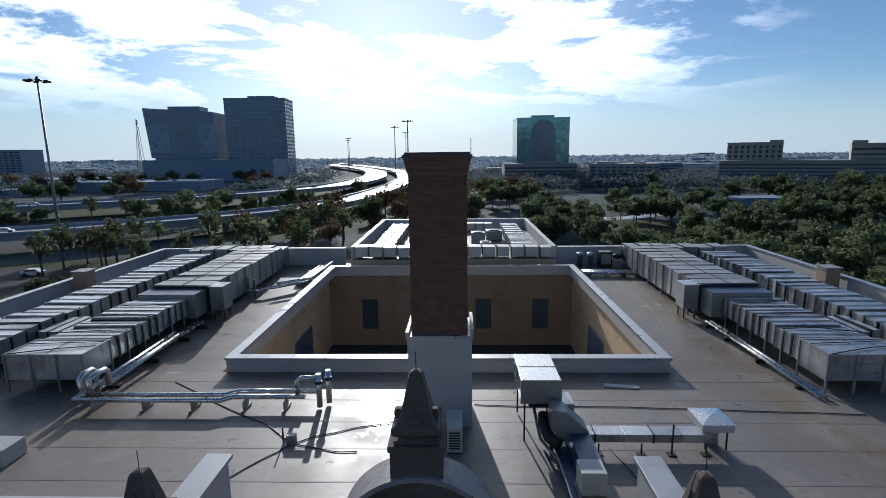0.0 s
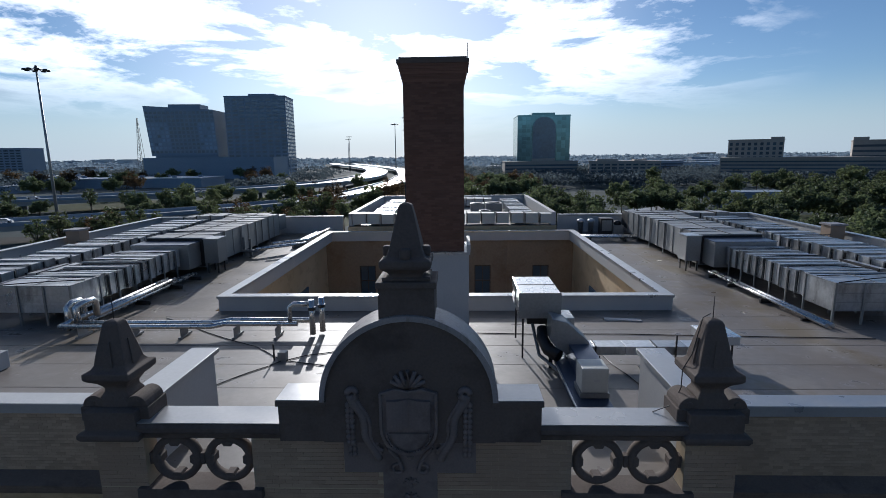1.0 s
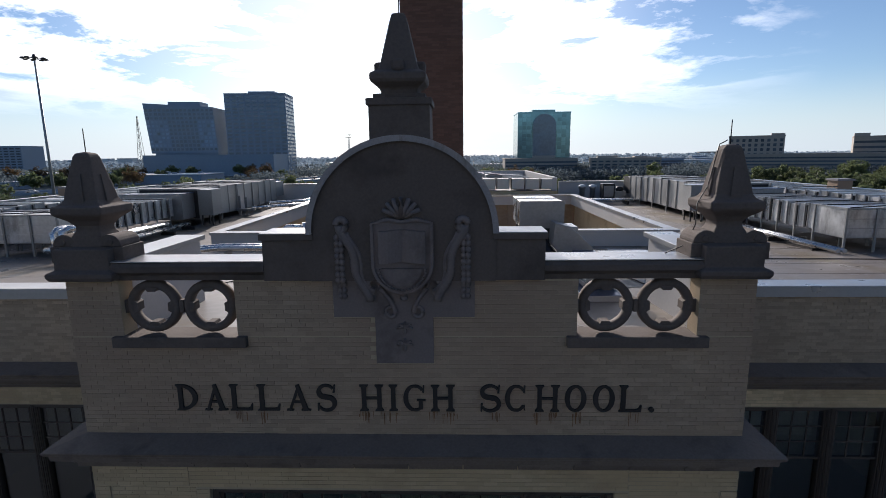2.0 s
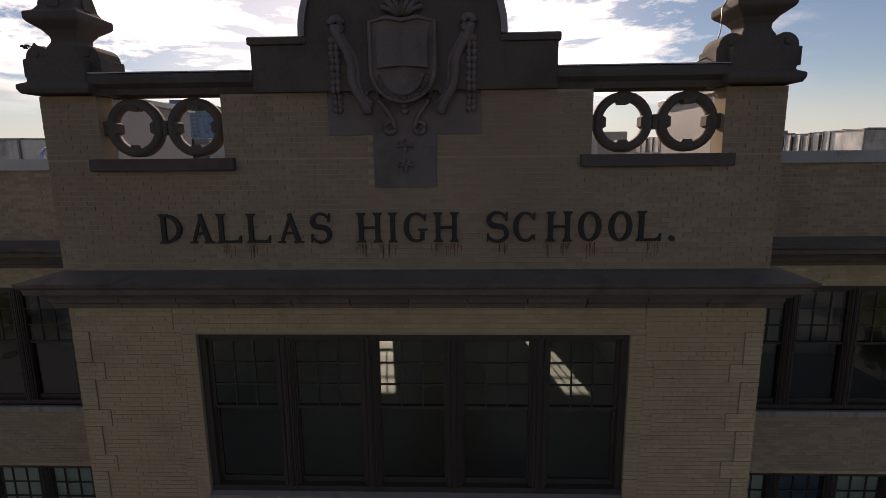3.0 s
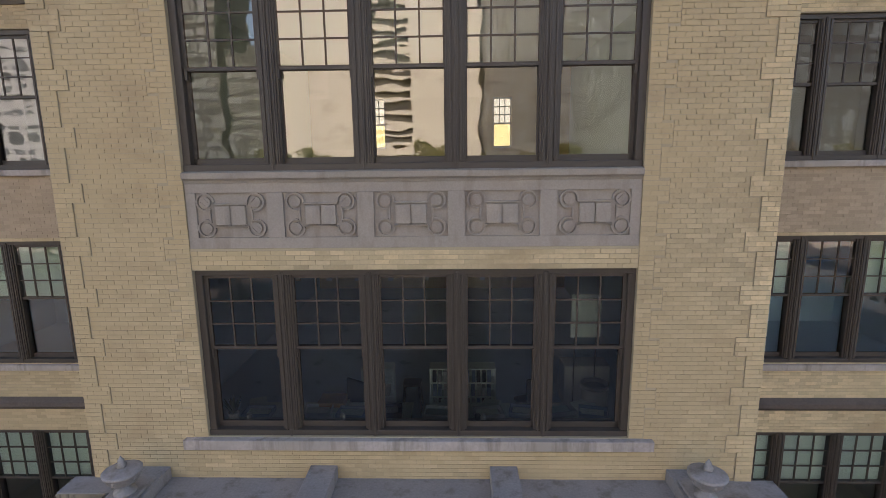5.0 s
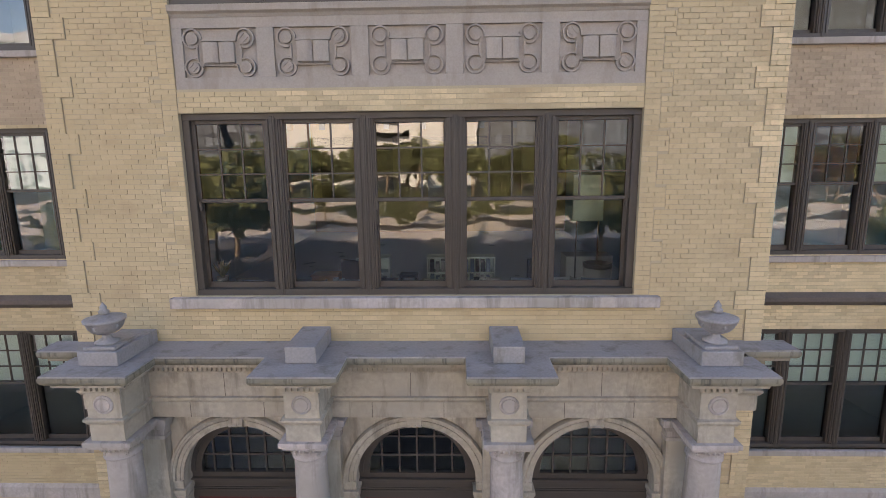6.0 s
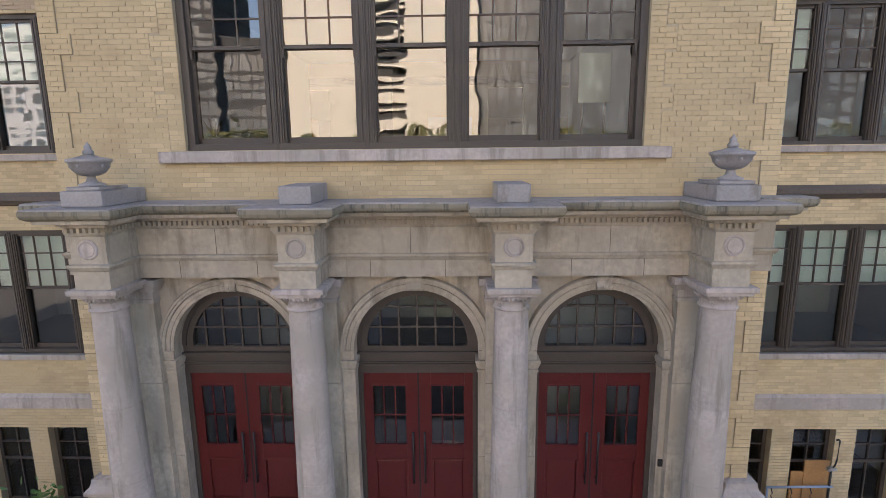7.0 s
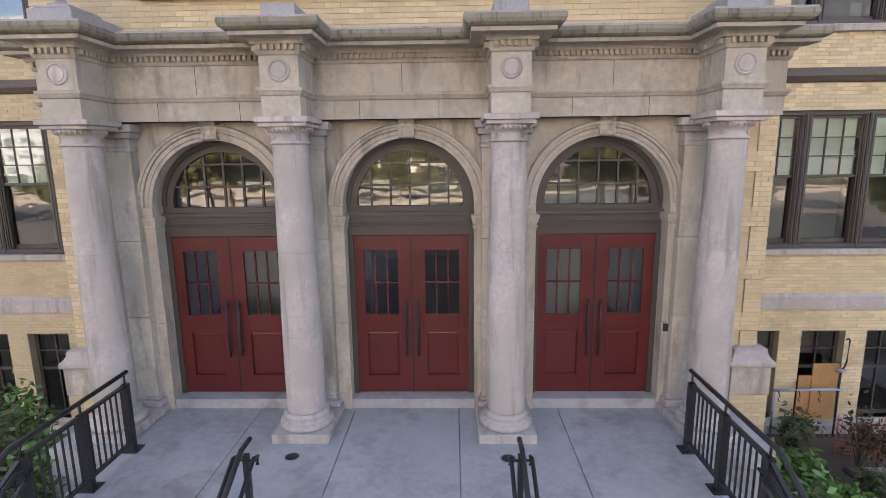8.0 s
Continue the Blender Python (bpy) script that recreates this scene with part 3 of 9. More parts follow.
def brick_mesh(runs, y, depth=0.007, axis="y", sign=-1, jitter=0.0025):
    """Brick faces standing proud of the mortar plane at y."""
    rnd = random.Random(5)
    g = Geo()
    for xa, xb, za, zb in runs:
        d = depth + rnd.uniform(-jitter, jitter)
        f, r = y + sign * d, y - sign * 0.002
        if axis == "y":
            v = [(xa, f, za), (xb, f, za), (xb, f, zb), (xa, f, zb), (xa, r, za), (xb, r, za), (xb, r, zb), (xa, r, zb)]
        else:
            v = [(f, xa, za), (f, xb, za), (f, xb, zb), (f, xa, zb), (r, xa, za), (r, xb, za), (r, xb, zb), (r, xa, zb)]
        q = [(0, 1, 2, 3), (0, 4, 5, 1), (1, 5, 6, 2), (2, 6, 7, 3), (3, 7, 4, 0)]
        if (sign > 0) == (axis == "y"):
            q = [tuple(reversed(t)) for t in q]
        g.add(v, q)
    return g


def arc(cx, cz, r, a0, a1, n):
    return [(cx + r * math.cos(radians(a0 + (a1 - a0) * i / n)), cz + r * math.sin(radians(a0 + (a1 - a0) * i / n))) for i in range(n + 1)]



def ribbon(g, line, widths, y0=-0.035, y1=0.0, closed=False):
    """Flat band of varying width along a line (x, z), drawn out from y0 to y1."""
    n = len(line)
    L_, R_ = [], []
    for i in range(n):
        p, q = (line[i - 1], line[(i + 1) % n]) if closed else (line[max(i - 1, 0)], line[min(i + 1, n - 1)])
        d = Vector((q[0] - p[0], q[1] - p[1])).normalized()
        w = widths[i] / 2
        L_.append((line[i][0] - d.y * w, line[i][1] + d.x * w)); R_.append((line[i][0] + d.y * w, line[i][1] - d.x * w))
    v = [(x, y0, z) for x, z in L_ + R_] + [(x, y1, z) for x, z in L_ + R_]
    f = []
    for i in range(n if closed else n - 1):
        j = (i + 1) % n
        f += [(i, n + i, n + j, j), (i, j, 2 * n + j, 2 * n + i), (n + j, n + i, 3 * n + i, 3 * n + j)]
    if not closed:
        f += [(0, 2 * n, 3 * n, n), (n - 1, 2 * n - 1, 4 * n - 1, 3 * n - 1)]
    return g.add(v, f)

# ---------------------------------------------------------------- main building: walls
ROOF_Z = 14.13
GROUND_Z = -2.2
PAV_X = 5.07            # half width of the entrance pavilion
WING_Y = 2.8            # face of the wings behind it
WIN3 = (-3.2, 3.2, 9.84, 12.44)
WIN2 = (-3.2, 3.2, 5.80, 8.42)
PANEL = (-3.2, 3.2, 8.74, 9.84)
RAIL_OPEN = [(-4.27, -2.53, 15.01, 15.88), (2.53, 4.27, 15.01, 15.88)]
ENTRY = (-4.2, 4.2, -0.3, 4.4)
WING_UNITS = [6.145, 7.34, 8.535, 9.73, 10.925]
WING_ROWS = [(1.66, 4.30), (5.80, 8.42), (9.84, 12.44)]
BASE_WIN = {-1: [(5.55, 7.00), (7.45, 8.32), (8.75, 9.62)], 1: [(5.75, 7.22), (7.67, 8.54), (8.97, 9.84)]}
pav_holes = [WIN3, WIN2, PANEL, ENTRY]
WING_HOLES = {}
for side in (-1, 1):
    WING_HOLES[side] = [(WING_UNITS[0], WING_UNITS[-1], *r) for r in WING_ROWS] + [(a, b, -1.92, -0.03) for a, b in BASE_WIN[side]]
    WING_HOLES[side] += [(a, a + 4.92, *r) for a in (12.2, 18.4) for r in WING_ROWS]

g = holed(Geo(), -PAV_X, PAV_X, GROUND_Z - 0.3, 15.01, 0.0, 0.32, pav_holes)
wall_front = tagged(part("wall_front", g, M_MORTAR), "buff brick wall of the entrance pavilion with raised quoins", "wall", kind="structure")
g = holed(Geo(), -PAV_X, PAV_X, 15.01, 15.88, 0.0, 0.32, RAIL_OPEN)
parapet_wall = tagged(part("wall_parapet", g, M_MORTAR), "buff brick parapet with two pierced openings above the lettering", "wall", kind="structure")
for side, nm in ((-1, "west"), (1, "east")):
    g = holed(Geo(), PAV_X, 24.0, GROUND_Z - 0.3, 14.95, WING_Y, WING_Y + 0.32, WING_HOLES[side])
    if side < 0:
        g.v = [(-x, y, z) for x, y, z in g.v]
        g.f = [tuple(reversed(q)) for q in g.f]
    w = tagged(part("wall_wing_" + nm, g, M_MORTAR), "buff brick wall of the set-back wing with rows of windows", "wall", kind="structure")
    if side < 0:
        wall_west = w
    else:
        wall_east = w
    g = Geo().box(side * PAV_X - (0.32 if side > 0 else 0), side * PAV_X + (0 if side > 0 else 0.32), 0.32, WING_Y + 0.3, GROUND_Z - 0.3, 14.95)
    tagged(part("wall_return_" + nm, g, M_MORTAR), "brick side return of the entrance pavilion", "wall", kind="structure")
    # closing walls of the far ends, the back and the court
    g = Geo().box(side * 24.0 - 0.16, side * 24.0 + 0.16, WING_Y, 34.0, GROUND_Z - 0.3, 15.3)
    tagged(part("wall_end_" + nm, g, M_BRICK), "buff brick end wall of the building", "wall", kind="structure")
    g = Geo().box(min(side * 9.15, side * 9.45), max(side * 9.15, side * 9.45), 12.4, 30.3, GROUND_Z, ROOF_Z - 0.03)
    tagged(part("wall_court_" + nm, g, M_BRICK), "buff brick side wall of the inner court", "wall", kind="structure")

COURT_WIN = [(-6.7, -5.5, 9.8, 12.15), (1.9, 3.1, 9.8, 12.15), (6.2, 7.4, 9.8, 12.15)]
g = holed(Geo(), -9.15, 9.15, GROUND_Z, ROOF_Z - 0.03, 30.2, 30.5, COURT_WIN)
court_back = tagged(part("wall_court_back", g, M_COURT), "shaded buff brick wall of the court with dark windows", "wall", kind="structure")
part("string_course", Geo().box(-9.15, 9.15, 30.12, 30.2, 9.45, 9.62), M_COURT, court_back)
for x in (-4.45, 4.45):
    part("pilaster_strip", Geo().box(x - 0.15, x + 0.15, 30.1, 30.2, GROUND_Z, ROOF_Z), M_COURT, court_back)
SOUTH_WIN = [(x, x + 1.3, z, z + 2.0) for x in (-7.6, -5.3, -3.0, 1.8, 4.2, 6.6) for z in (2.0, 6.1)]
SOUTH_WIN += [(x, x + 0.68, 10.25, 12.05) for x in (-7.8, -5.75, -2.65, 1.95, 5.1, 7.0)]
g = holed(Geo(), -9.15, 9.15, GROUND_Z, ROOF_Z - 0.03, 12.1, 12.4, SOUTH_WIN)
tagged(part("wall_court_front", g, M_BRICK), "buff brick court wall with sash windows", "wall", kind="structure")
tagged(part("court_floor", Geo().box(-9.4, 9.4, 12.1, 30.5, 8.2, 8.5), M_ASPH), "dark roof at the bottom of the inner court", "floor", kind="structure")
# one dark panel low on each side wall
for s in (-1, 1):
    x0, x1 = sorted((s * 9.08, s * 9.16))
    tagged(part("court_doorway", Geo().box(x0, x1, 21.5, 25.0, 8.5, 11.9), M_TGLASS), "dark glossy panel on the side wall of the court", "doorway", kind="structure")
for i, o in enumerate(COURT_WIN):
    w = thing("window_court", ((o[0] + o[1]) / 2, 30.3, o[2]), "dark sash window in the shaded court wall", "window", "court windows", "structure")
    hw, h = (o[1] - o[0]) / 2, o[3] - o[2]
    g = Geo()
    for a, b, c, d in ((-hw, -hw + 0.07, 0, h), (hw - 0.07, hw, 0, h), (-hw, hw, 0, 0.08), (-hw, hw, h - 0.08, h), (-hw, hw, h / 2 - 0.03, h / 2 + 0.03), (-0.02, 0.02, 0, h)):
        g.box(a, b, -0.04, 0.04, c, d)
    part("window_frame", g, M_FRAME, w)
    part("pane", Geo().box(-hw, hw, 0.05, 0.06, 0, h), M_TGLASS, w)

# rear block beyond the court with its own raised roof
g = Geo().box(-7.75, 8.15, 31.6, 49.2, GROUND_Z, 14.9)
tagged(part("wall_rear_block", g, M_BRICK), "buff brick rear block behind the court", "wall", kind="structure")
g = Geo().sweep([(-7.75, 31.9), (-7.75, 49.2), (8.15, 49.2), (8.15, 31.9)][::-1], [(0.0, 14.6), (0.0, 15.9), (-0.35, 15.9), (-0.35, 14.6)])
tagged(part("parapet_rear_block", g, M_WHITE), "white painted parapet round the rear block roof", "parapet", kind="structure")

# ---------------------------------------------------------------- roof
g = Geo()
g.add([(-24, WING_Y + 0.3, 14.62), (24, WING_Y + 0.3, 14.62), (24, 12.4, ROOF_Z), (-24, 12.4, ROOF_Z)], [(0, 1, 2, 3)])
g.add([(-PAV_X + 0.3, 0.32, 14.75), (PAV_X - 0.3, 0.32, 14.75), (PAV_X - 0.3, WING_Y + 0.3, 14.62), (-PAV_X + 0.3, WING_Y + 0.3, 14.62)], [(0, 1, 2, 3)])
for a, b, c, d in ((-24, -9.15, 12.4, 34), (9.15, 24, 12.4, 34), (-9.15, 9.15, 30.4, 34)):
    g.add([(a, c, ROOF_Z), (b, c, ROOF_Z), (b, d, ROOF_Z), (a, d, ROOF_Z)], [(0, 1, 2, 3)])
g.add([(-7.7, 31.7, 14.92), (8.1, 31.7, 14.92), (8.1, 49.1, 14.92), (-7.7, 49.1, 14.92)], [(0, 1, 2, 3)])
roof = tagged(part("roof", g, M_ROOF), "grey membrane roof with wet patches and stains", "roof", kind="structure")
tagged(part("roof_deck", Geo().box(-23.9, 23.9, WING_Y + 0.33, 12.05, 13.2, 13.6).box(-23.9, -9.5, 12.05, 33.9, 13.2, 13.6).box(9.5, 23.9, 12.05, 33.9, 13.2, 13.6).box(-PAV_X + 0.33, PAV_X - 0.33, 0.33, WING_Y + 0.33, 13.2, 13.6), M_PLASTER),
       "concrete roof deck under the membrane", "roof", kind="structure")
# court parapet, white with metal coping
g = Geo().sweep([(-8.95, 12.4), (9.15, 12.4), (9.15, 30.3), (-8.95, 30.3)], [(0.0, 14.05), (0.0, 14.70), (-0.34, 14.70), (-0.34, 14.05)], closed=True)
tagged(part("parapet_court", g, M_WHITE), "low white parapet round the inner court", "parapet", kind="structure")
g = Geo().sweep([(-8.95, 12.4), (9.15, 12.4), (9.15, 30.3), (-8.95, 30.3)], [(0.05, 14.66), (0.05, 14.76), (-0.39, 14.76), (-0.39, 14.66)], closed=True)
tagged(part("coping_court", g, M_COPING), "pale metal coping on the court parapet", "coping", kind="structure")
for side in (-1, 1):
    g = Geo().sweep([(side * 23.8, WING_Y + 0.3), (side * 23.8, 33.9), (side * 8.6, 33.9)], [(0.0, 14.0), (0.0, 15.45), (-side * 0.3, 15.45), (-side * 0.3, 14.0)])
    tagged(part("parapet_outer", g, M_WHITE), "white painted outer parapet of the flat roof", "parapet", kind="structure")
    g = Geo().sweep([(side * 23.8, WING_Y + 0.3), (side * 23.8, 33.9), (side * 8.6, 33.9)], [(side * 0.05, 15.42), (side * 0.05, 15.52), (-side * 0.36, 15.52), (-side * 0.36, 15.42)])
    tagged(part("coping_outer", g, M_COPING), "pale metal coping along the outer parapet", "coping", kind="structure")
    x0, x1 = sorted((side * (PAV_X + 0.02), side * 24.0))
    g = Geo().box(x0, x1, WING_Y - 0.06, WING_Y + 0.46, 14.95, 15.04).box(x0, x1, WING_Y - 0.08, WING_Y - 0.05, 14.82, 15.03)
    tagged(part("coping_wing", g, M_COPING), "pale metal coping along the wing's front edge", "coping", kind="structure")
    # white return walls behind the corner pinnacles
    x0, x1 = sorted((side * 4.74, side * 5.2))
    g = Geo().box(x0, x1, 0.34, 3.4, 14.4, 15.93)
    tagged(part("wall_roof_return", g, M_WHITE, bevel=0.01), "white painted return wall behind the corner pinnacle", "wall", kind="structure")
    x0, x1 = sorted((side * 4.66, side * 5.28))
    g = Geo().box(x0, x1, 0.34, 3.5, 15.93, 16.03)
    tagged(part("coping_return", g, M_COPING, bevel=0.01), "metal coping on the roof return wall", "coping", kind="structure")
# plain back of the parapet
g = holed(Geo(), -4.74, 4.74, 14.5, 15.88, 0.33, 0.36, RAIL_OPEN)
tagged(part("parapet_back", g, M_WHITE), "white painted rear face of the front parapet", "parapet", kind="structure")

# ---------------------------------------------------------------- mouldings of the facade
PLAN = [(-24.0, WING_Y), (-PAV_X, WING_Y), (-PAV_X, 0.0), (PAV_X, 0.0), (PAV_X, WING_Y), (24.0, WING_Y)]
CORN = [(0.0, 12.86), (0.05, 12.86), (0.07, 12.93), (0.12, 12.96), (0.13, 13.02), (0.20, 13.04), (0.24, 13.10), (0.36, 13.14), (0.37, 13.22), (0.42, 13.26), (0.44, 13.31), (0.02, 13.42), (0.0, 13.42)]
cornice = tagged(part("trim_cornice", Geo().sweep(PLAN, CORN[5:]), M_CORNICE), "weathered stone cornice running round the facade", "cornice", kind="structure")
BED = CORN[:6] + [(0.0, 13.04)]
wall_side = [(-24.0, WING_Y), (-PAV_X, WING_Y)], [(-PAV_X, WING_Y), (-PAV_X, 0.0)], [(PAV_X, 0.0), (PAV_X, WING_Y)], [(PAV_X, WING_Y), (24.0, WING_Y)]
for ln in wall_side:
    part("bed_mould", Geo().sweep(ln, BED), M_CORNICE, cornice)
stones = 12
for k in range(stones):
    a, b = -PAV_X + 2 * PAV_X * k / stones, -PAV_X + 2 * PAV_X * (k + 1) / stones
    part("bed_stone", Geo().sweep([(a + (0.007 if k else -0.19), 0.0), (b - (0.007 if k < stones - 1 else -0.19), 0.0)], BED), M_CORNICE, cornice)
for side in (-1, 1):
    ln = [(side * PAV_X, WING_Y), (side * 24.0, WING_Y)]
    ln = ln if side > 0 else ln[::-1]
    g = Geo().sweep(ln, [(0.0, 4.79), (0.06, 4.81), (0.10, 4.86), (0.14, 4.90), (0.14, 4.98), (0.02, 5.06), (0.0, 5.06)])
    tagged(part("trim_belt", g, M_STONE_DARK), "stone belt course across the wing", "moulding", kind="structure")
    g = Geo().sweep(ln, [(0.0, 0.43), (0.05, 0.43), (0.05, 0.68), (0.01, 0.76), (0.0, 0.76)])
    tagged(part("trim_base_band", g, M_STONE), "pale stone band above the basement windows", "moulding", kind="structure")
    for z in (9.72, 5.68, 1.54):
        x0, x1 = sorted((side * (WING_UNITS[0] - 0.15), side * (WING_UNITS[-1] + 0.15)))
        tagged(part("window_sill", Geo().box(x0, x1, WING_Y - 0.09, WING_Y + 0.2, z, z + 0.12), M_STONE, bevel=0.012), "grey stone sill under the wing windows", "sill", kind="structure")
    x0, x1 = sorted((side * 4.66, side * 5.22))
    g = Geo().box(x0, x1, -0.16, 0.3, GROUND_Z, 0.04)
    base = tagged(part("wall_pedestal", g, M_MORTAR), "buff brick pedestal at the pavilion's corner", "pedestal", kind="structure")
    q = part("pedestal_bricks", brick_mesh(brick_runs(x0, x1, GROUND_Z, 0.04, []), -0.16), M_BRICK, base)
    tagged(q, kind="stuff")
    part("pedestal_block", Geo().box(x0 - 0.004, x1 + 0.004, -0.185, 0.3, 0.04, 0.47), M_STONE_WARM, base, bevel=0.006)
    c = side * 4.94
    g = Geo().sweep([(c - 0.285, 0.3), (c - 0.285, -0.18), (c + 0.285, -0.18), (c + 0.285, 0.3)], [(0.0, 0.47), (0.03, 0.475), (0.04, 0.50), (0.04, 0.54), (0.02, 0.57), (-0.015, 0.60), (-0.035, 0.64), (-0.045, 0.69), (-0.045, 0.72), (-0.17, 0.745)])
    tagged(part("trim_pedestal_cap", g, M_STONE), "moulded stone cap on the corner pedestal", "moulding", kind="structure")
tagged(part("window_sill", Geo().box(-3.56, 3.56, -0.11, 0.2, 5.63, 5.79), M_STONE, bevel=0.015), "long grey stone sill under the second-floor windows", "sill", kind="structure")

# raised quoins on both edges of the pavilion and beside the windows
QUOIN_RECTS = []


def quoins(name, x_edge, inward, w_long, w_short, z0, z1, first, proud=0.018):
    holder = tagged(part(name, Geo().box(*sorted((x_edge, x_edge + inward * w_short)), -0.004, 0.004, z0, z1), M_MORTAR), "raised brick quoin strip on the facade", "quoins", kind="structure")
    runs = []
    z = z1
    k = first
    while z > z0 + 0.2:
        n = 4 if k % 2 else 7
        zb = max(z0, z - n * COURSE)
        w = w_long if k % 2 else w_short
        a, b = sorted((x_edge, x_edge + inward * w))
        runs.append((a, b, zb, z))
        z -= n * COURSE
        k += 1
    pieces = []
    QUOIN_RECTS.extend((a - 0.009, b + 0.009, c - 0.007, d + 0.007) for a, b, c, d in runs)
    g = Geo()
    for a, b, c, d in runs:
        g.box(a, b, -proud, 0.0, c + 0.004, d - 0.004)
        pieces += brick_runs(a, b, c, d, [])
    part("backing", g, M_MORTAR, holder)
    q = part("quoin_bricks", brick_mesh(pieces, -proud, 0.007), M_BRICK, holder)
    tagged(q, kind="stuff")


for side in (-1, 1):
    quoins("trim_quoins_corner", side * PAV_X, -side, 0.425, 0.25, 0.62, 12.49, 0)
    quoins("trim_quoins_window", side * 3.2, side, 0.36, 0.215, 5.8, 12.44, 0, 0.006)
g = Geo()
for a, b in ((-PAV_X, -3.52), (3.40, PAV_X)):
    g.box(a, b, -0.016, 0.0, 12.51, 12.86)
head = tagged(part("trim_head_band", g, M_MORTAR), "raised brick band below the cornice", "brick band", kind="structure")
q = part("band_bricks", brick_mesh([r for a, b in ((-PAV_X, -3.52), (3.40, PAV_X)) for r in brick_runs(a, b, 12.515, 12.86, [])], -0.016, 0.006), M_BRICK, head)
tagged(q, kind="stuff")

# ---------------------------------------------------------------- terracotta spandrel panels under the third-floor windows
spandrel = thing("spandrel", (0, 0.03, 8.74), "mauve terracotta spandrel with five strapwork panels", "spandrel", kind="structure")
part("backing", Geo().box(-3.2, 3.2, 0.03, 0.25, 0.0, 1.1), M_TERRA, spandrel)
part("top_rail", Geo().sweep([(-3.2, 0), (3.2, 0)], [(0.0, 0.93), (0.02, 0.93), (0.04, 0.97), (0.08, 1.0), (0.09, 1.08), (0.0, 1.1), (-0.2, 1.1)]), M_TERRA, spandrel)
part("bottom_rail", Geo().box(-3.2, 3.2, -0.015, 0.03, 0.0, 0.155), M_TERRA, spandrel)
PX = [-2.57, -1.28, 0.0, 1.28, 2.57]
for x in [-3.13] + [(a + b) / 2 for a, b in zip(PX, PX[1:])] + [3.13]:
    part("stile", Geo().box(x - 0.118, x + 0.118, -0.014, 0.03, 0.155, 0.795) if abs(x) < 3.1 else Geo().box(x - 0.07, x + 0.07, -0.014, 0.03, 0.155, 0.795), M_TERRA, spandrel, bevel=0.004)
part("upper_border", Geo().box(-3.2, 3.2, -0.014, 0.03, 0.795, 0.93), M_TERRA, spandrel, bevel=0.004)


def scroll_panel():
    g = Geo()
    zc = 0.53
    line = []
    for cx, cz, a0, a1 in ((0.45, 0.235, 193, -118), (0.45, -0.235, 118, -193), (-0.45, -0.235, 13, -298), (-0.45, 0.235, 298, -13)):
        line += arc(cx, zc + cz, 0.150, a0, a1, 20)
    ribbon(g, line, [0.030] * len(line), -0.008, 0.03, closed=True)
    for x in (-0.37, 0.37):
        ribbon(g, [(x, zc - 0.14), (x, zc + 0.14)], [0.016] * 2, 0.004, 0.03)
    for sx in (-1, 1):
        for sz in (-1, 1):
            cx, cz = sx * 0.45, zc + sz * 0.235
            g.prism(arc(cx, cz, 0.098, 0, 360, 18)[:-1], -0.007, 0.03)
            for k in (-1, 1):   # knot of two leaves
                ox, oz = k * 0.030, -k * 0.030 * sx * sz
                leaf = [(cx + ox + 0.055 * math.cos(t) * 0.72 - 0.026 * math.sin(t) * 0.7 * -sx * sz, cz + oz + 0.055 * math.cos(t) * 0.72 * sx * sz + 0.026 * math.sin(t) * 0.7) for t in [2 * math.pi * q / 10 for q in range(10)]]
                g.prism(leaf, -0.022, 0.0)
    for s_ in (-1, 1):   # open book
        n = 6
        top = [(s_ * (0.009 + 0.26 * k / n), -0.010 - 0.032 * math.sin(math.pi * (0.06 + 0.84 * k / n))) for k in range(n + 1)]
        v = [(x, y, z) for z in (zc - 0.165, zc + 0.17) for x, y in top] + [(x, 0.03, z) for z in (zc - 0.165, zc + 0.17) for x, y in top]
        m = n + 1
        f = []
        for k in range(n):
            q = [(k, k + 1, m + k + 1, m + k), (k + 1, k, 2 * m + k, 2 * m + k + 1), (m + k, m + k + 1, 3 * m + k + 1, 3 * m + k)]
            f += q if s_ > 0 else [tuple(reversed(t)) for t in q]
        q = (n, m + n, 3 * m + n, 2 * m + n)
        f.append(q if s_ < 0 else tuple(reversed(q)))
        g.add(v, f)
        for k in range(3):
            edge_ = [(s_ * (0.01 + 0.275 * q / 8), zc - 0.178 - 0.012 * k + 0.022 * math.sin(math.pi * q / 8) - 0.02 * q / 8) for q in range(9)]
            ribbon(g, edge_, [0.008] * 9, -0.022 + 0.004 * k, 0.03)
    return g


sp = scroll_panel().mesh("strapwork", M_TERRA)
for x in PX:
    q = part("strapwork", sp, M_TERRA, spandrel, loc=(x, -0.002, 0.0535), bevel=0.004)
    q.scale = (0.8, 1.15, 0.8)

# ---------------------------------------------------------------- raised lettering
LH, THICK, THIN = 0.42, 0.066, 0.034


def stem(g, x):
    """Upright with bracketed serifs at head and foot."""
    t, e = THICK / 2, 0.032
    r = [(t + e, 0.0), (t + e, 0.014), (t + 0.012, 0.03), (t, 0.055), (t, LH - 0.055), (t + 0.012, LH - 0.03), (t + e, LH - 0.014), (t + e, LH)]
    return g.prism([(x + a, z) for a, z in r] + [(x - a, z) for a, z in reversed(r)], -0.035, 0.0)


